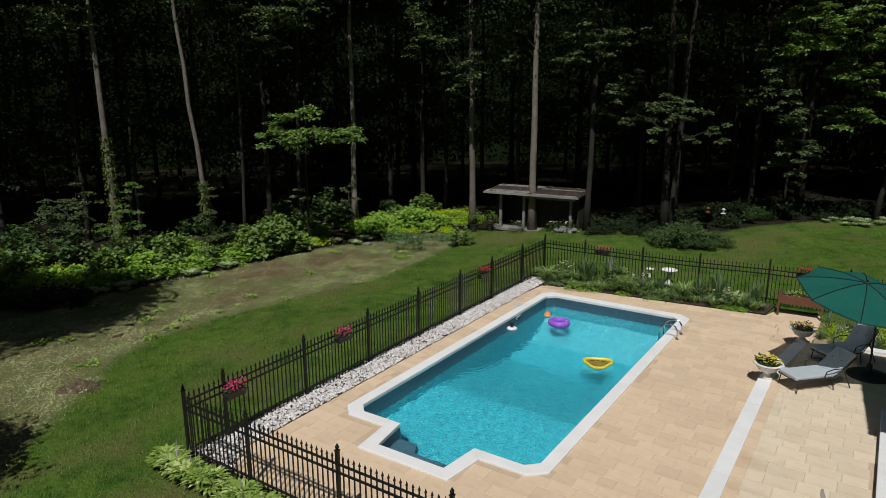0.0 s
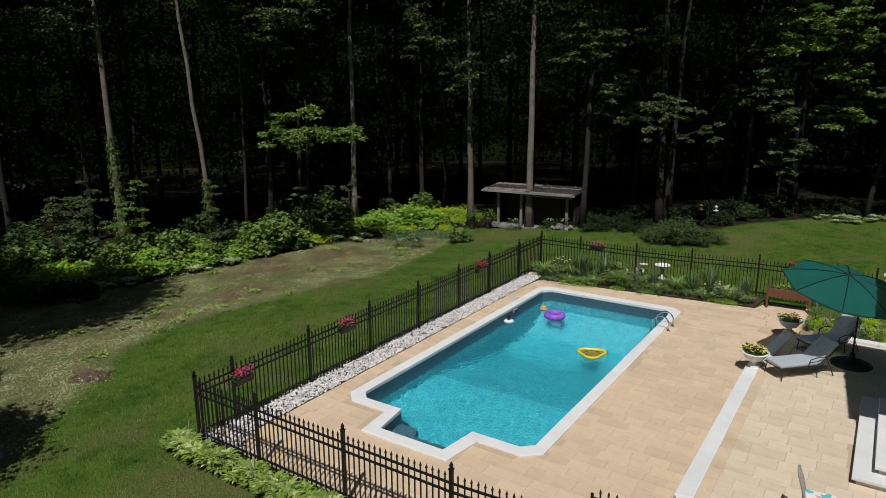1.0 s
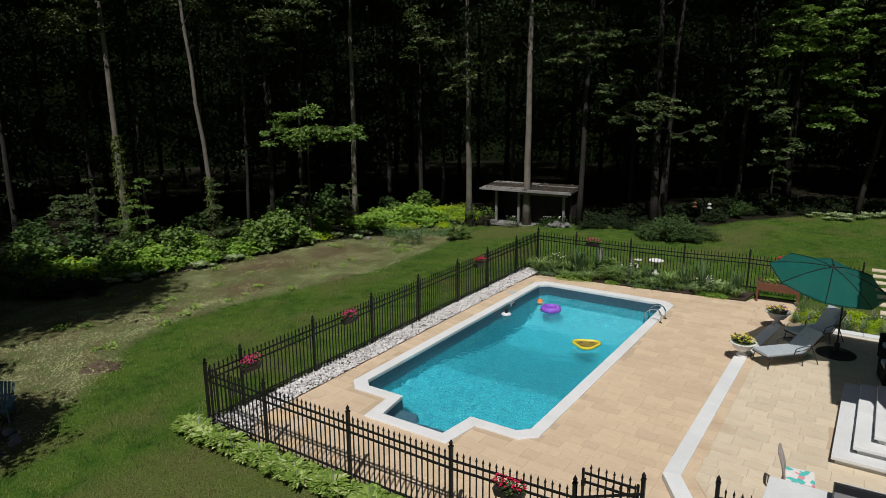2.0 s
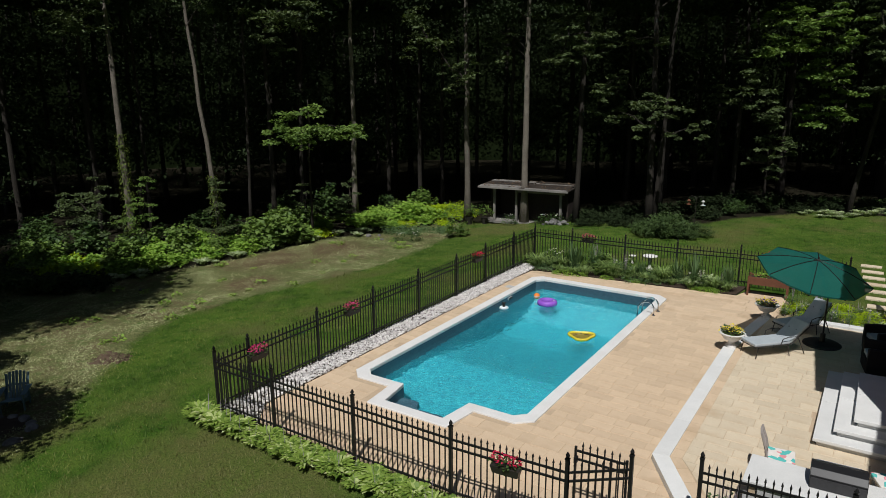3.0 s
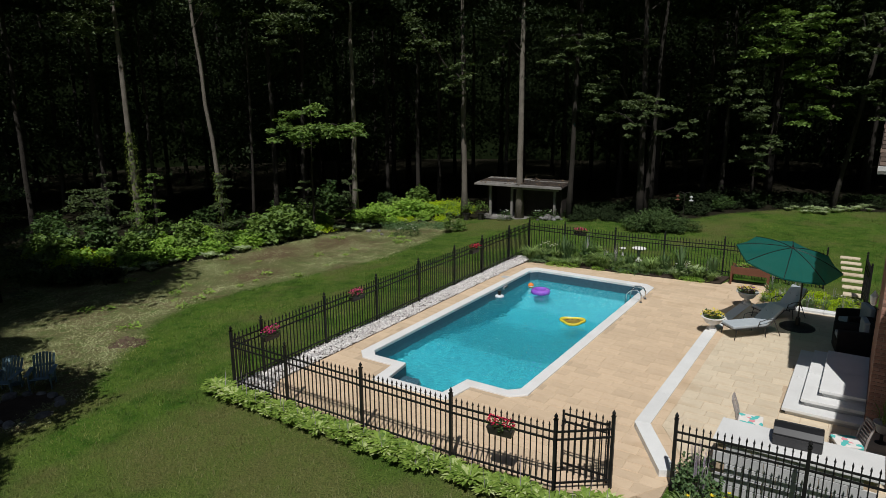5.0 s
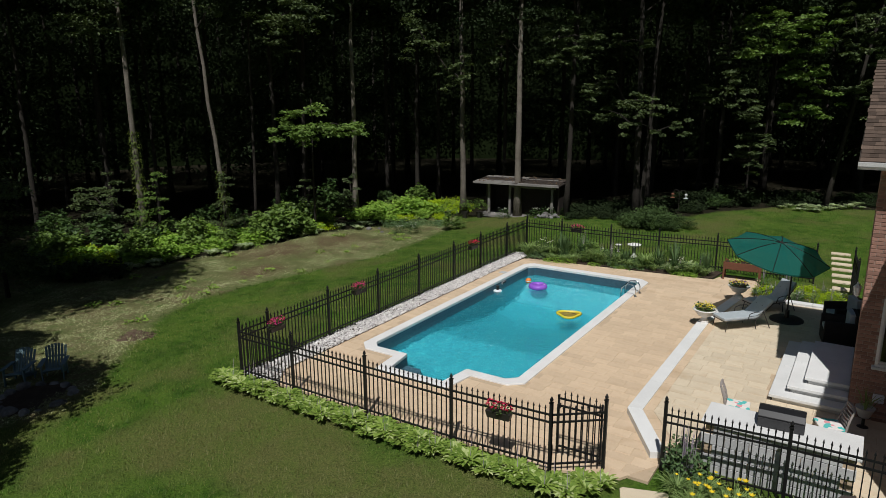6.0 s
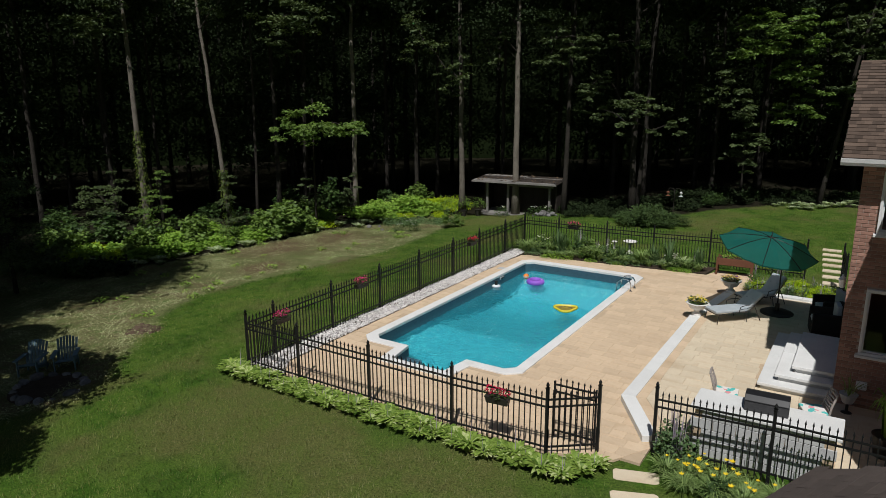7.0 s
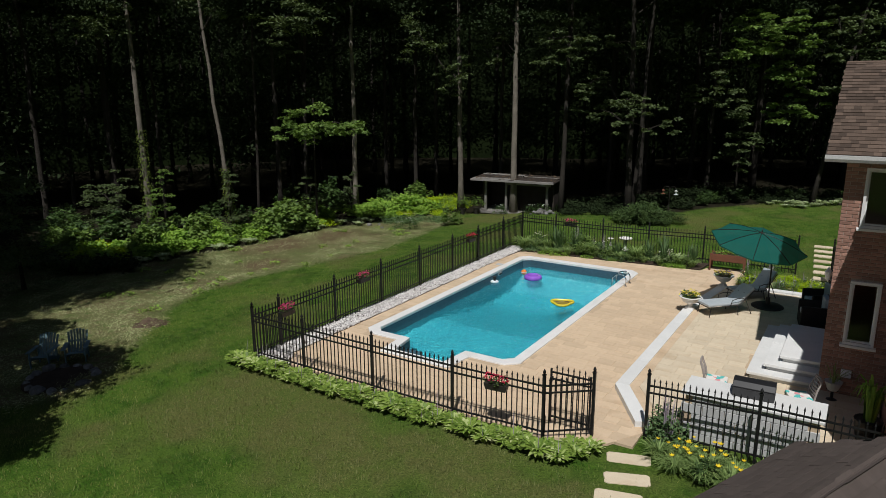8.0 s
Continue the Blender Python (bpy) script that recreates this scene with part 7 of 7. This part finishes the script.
    part("soil", Geo().add(v, [(j * (n + 1) + i, j * (n + 1) + i + 1, (j + 1) * (n + 1) + i + 1, (j + 1) * (n + 1) + i) for j in range(n) for i in range(n)]), M["mound"], heap)
    part("dead_leaves", leaf_mesh("dead_leaves", [dome(700, 0.60, 0.42, 0.17, 0.055)], M["chips"]), None, heap)


# ---- ground litter ----
def build_gravel():
    gb = thing("gravel_strip", "strip of white and grey river pebbles beside the fence", "gravel", kind="structure")
    part("bedding", Geo().prism([(-10.2, 6.9), (-8.95, 6.9), (-9.43, 7.5), (-9.46, 19.4), (-9.36, 20.8), (-10.2, 21.6)], -0.15, 0.005), M["soil"], gb)
    rnd = random.Random(8)
    shapes, raw = [], []
    for k in range(5):
        bm = bmesh.new()
        bmesh.ops.create_icosphere(bm, subdivisions=1, radius=1.0)
        for v in bm.verts:
            v.co *= 1 + 0.22 * noise.noise(v.co * 1.3 + Vector((k * 7, 0, 0)))
            v.co.z *= 0.62
        me = bpy.data.meshes.new("pebble")
        bm.to_mesh(me)
        raw.append(([tuple(v.co) for v in bm.verts], [tuple(v.index for v in f.verts) for f in bm.faces]))
        bm.free()
        me.materials.append(M["gravel"])
        shapes.append(me)
    spots = []
    while len(spots) < 7500:
        y = rnd.uniform(6.9, 21.4)
        x1 = -9.43 if y > 7.6 else -9.43 + (7.6 - y) * 0.7
        x = rnd.uniform(-10.12, x1)
        spots.append((x, y, rnd.uniform(0.016, 0.040)))
    spots.sort(key=lambda s: s[1])
    g = Geo()
    for i, (x, y, s) in enumerate(spots):
        m = Matrix.Translation((x, y, 0.015 + 0.3 * s + rnd.uniform(0, 0.02))) @ Euler((rnd.uniform(-0.4, 0.4), rnd.uniform(-0.4, 0.4), rnd.uniform(0, 6.28))).to_matrix().to_4x4() @ Matrix.Diagonal((s, s * rnd.uniform(0.65, 1), s, 1))
        if i < 280:
            part("pebble", shapes[i % 5], None, gb, at=m)
        else:
            g.add(*raw[i % 5], m)
    tagged(part("pebbles", g, M["gravel_rest"], gb), kind="stuff")


STRAW = ([(-0.16, 0, 0), (0.16, 0.02, 0), (0.02, 1, 0.08)], [(0, 1, 2)])


def build_litter():
    n = 95000
    x, y = R.uniform(-24, 7, n * 2), R.uniform(-1, 41, n * 2)
    keep = ~within(WOODS, x, y) & ~within(MULCH, x, y) & ~((-10.25 < x) & (x < 3.6) & (6.6 < y) & (y < 23.0)) & ((y < 24) | (R.random(2 * n) < 0.6))
    for a, b, turn in STONES:
        keep &= ((x - a) / 0.52) ** 2 + ((y - b) / 0.36) ** 2 > 1
    x, y = x[keep] + R.normal(0, 0.16, sum(keep)), y[keep] + R.normal(0, 0.16, sum(keep))
    p = np.stack([x, y, [level(a, b) for a, b in zip(x, y)]], 1)
    p = np.repeat(p, 3, 0) + np.concatenate([R.normal(0, 0.05, (3 * len(p), 2)), np.zeros((3 * len(p), 1))], 1)
    blade = ([(-0.10, 0, 0), (0.10, 0, 0), (0.0, 1, 0.15)], [(0, 1, 2)])
    k = len(p)
    me = leaf_mesh("grass", [strew(p, R.uniform(0.035, 0.085, k), R.normal(0.8, 0.40, k), R.uniform(0, 6.28, k), blade)], M["turf"])
    me.attributes.new("dry", "FLOAT", "POINT").data.foreach_set("value", np.repeat(dryness(p[:, 0], p[:, 1]), 3))
    tagged(part("grass", me, None), "short mown grass blades with dry patches", "grass", kind="stuff")
    n = 270000
    x, y = R.uniform(-27, -12.5, n), R.uniform(2.4, 30, n)
    keep = within(MULCH, x, y) & ~within(WOODS, x, y)
    keep &= R.random(n) > 0.6 * np.array([bareness(a, b) for a, b in zip(x, y)])
    x, y = x[keep] + R.normal(0, 0.22, sum(keep)), y[keep] + R.normal(0, 0.22, sum(keep))
    p = np.stack([x, y, [level(a, b) + 0.012 for a, b in zip(x, y)]], 1)
    k = len(p)
    tagged(part("mulch", leaf_mesh("mulch", [strew(p, R.uniform(0.03, 0.09, k), R.normal(0.08, 0.20, k), R.uniform(0, 6.28, k), STRAW)], M["chips"]), None), "dry straw-coloured mulch and cut leaves", "mulch", kind="stuff")


build_shed()
build_fire_pit()
build_furniture()
build_pool_things()
build_lawn_things()
build_gravel()
build_litter()


# ---- paving slabs ----
pave(UP, TERRACE_FIELD, 0.12, M["paver_pale"], M["paver_pale_rest"], [[(0.8, 11.9), (2.22, 11.9), (2.22, 15.5), (0.8, 15.5)], [(0.1, 8.6), (2.5, 8.6), (2.5, 9.4), (0.1, 9.4)]], 12.0, 4)
pave(LOW, PATIO, 0.0, M["paver"], M["paver_rest"], [POOL_OUT], 8.5, 2)
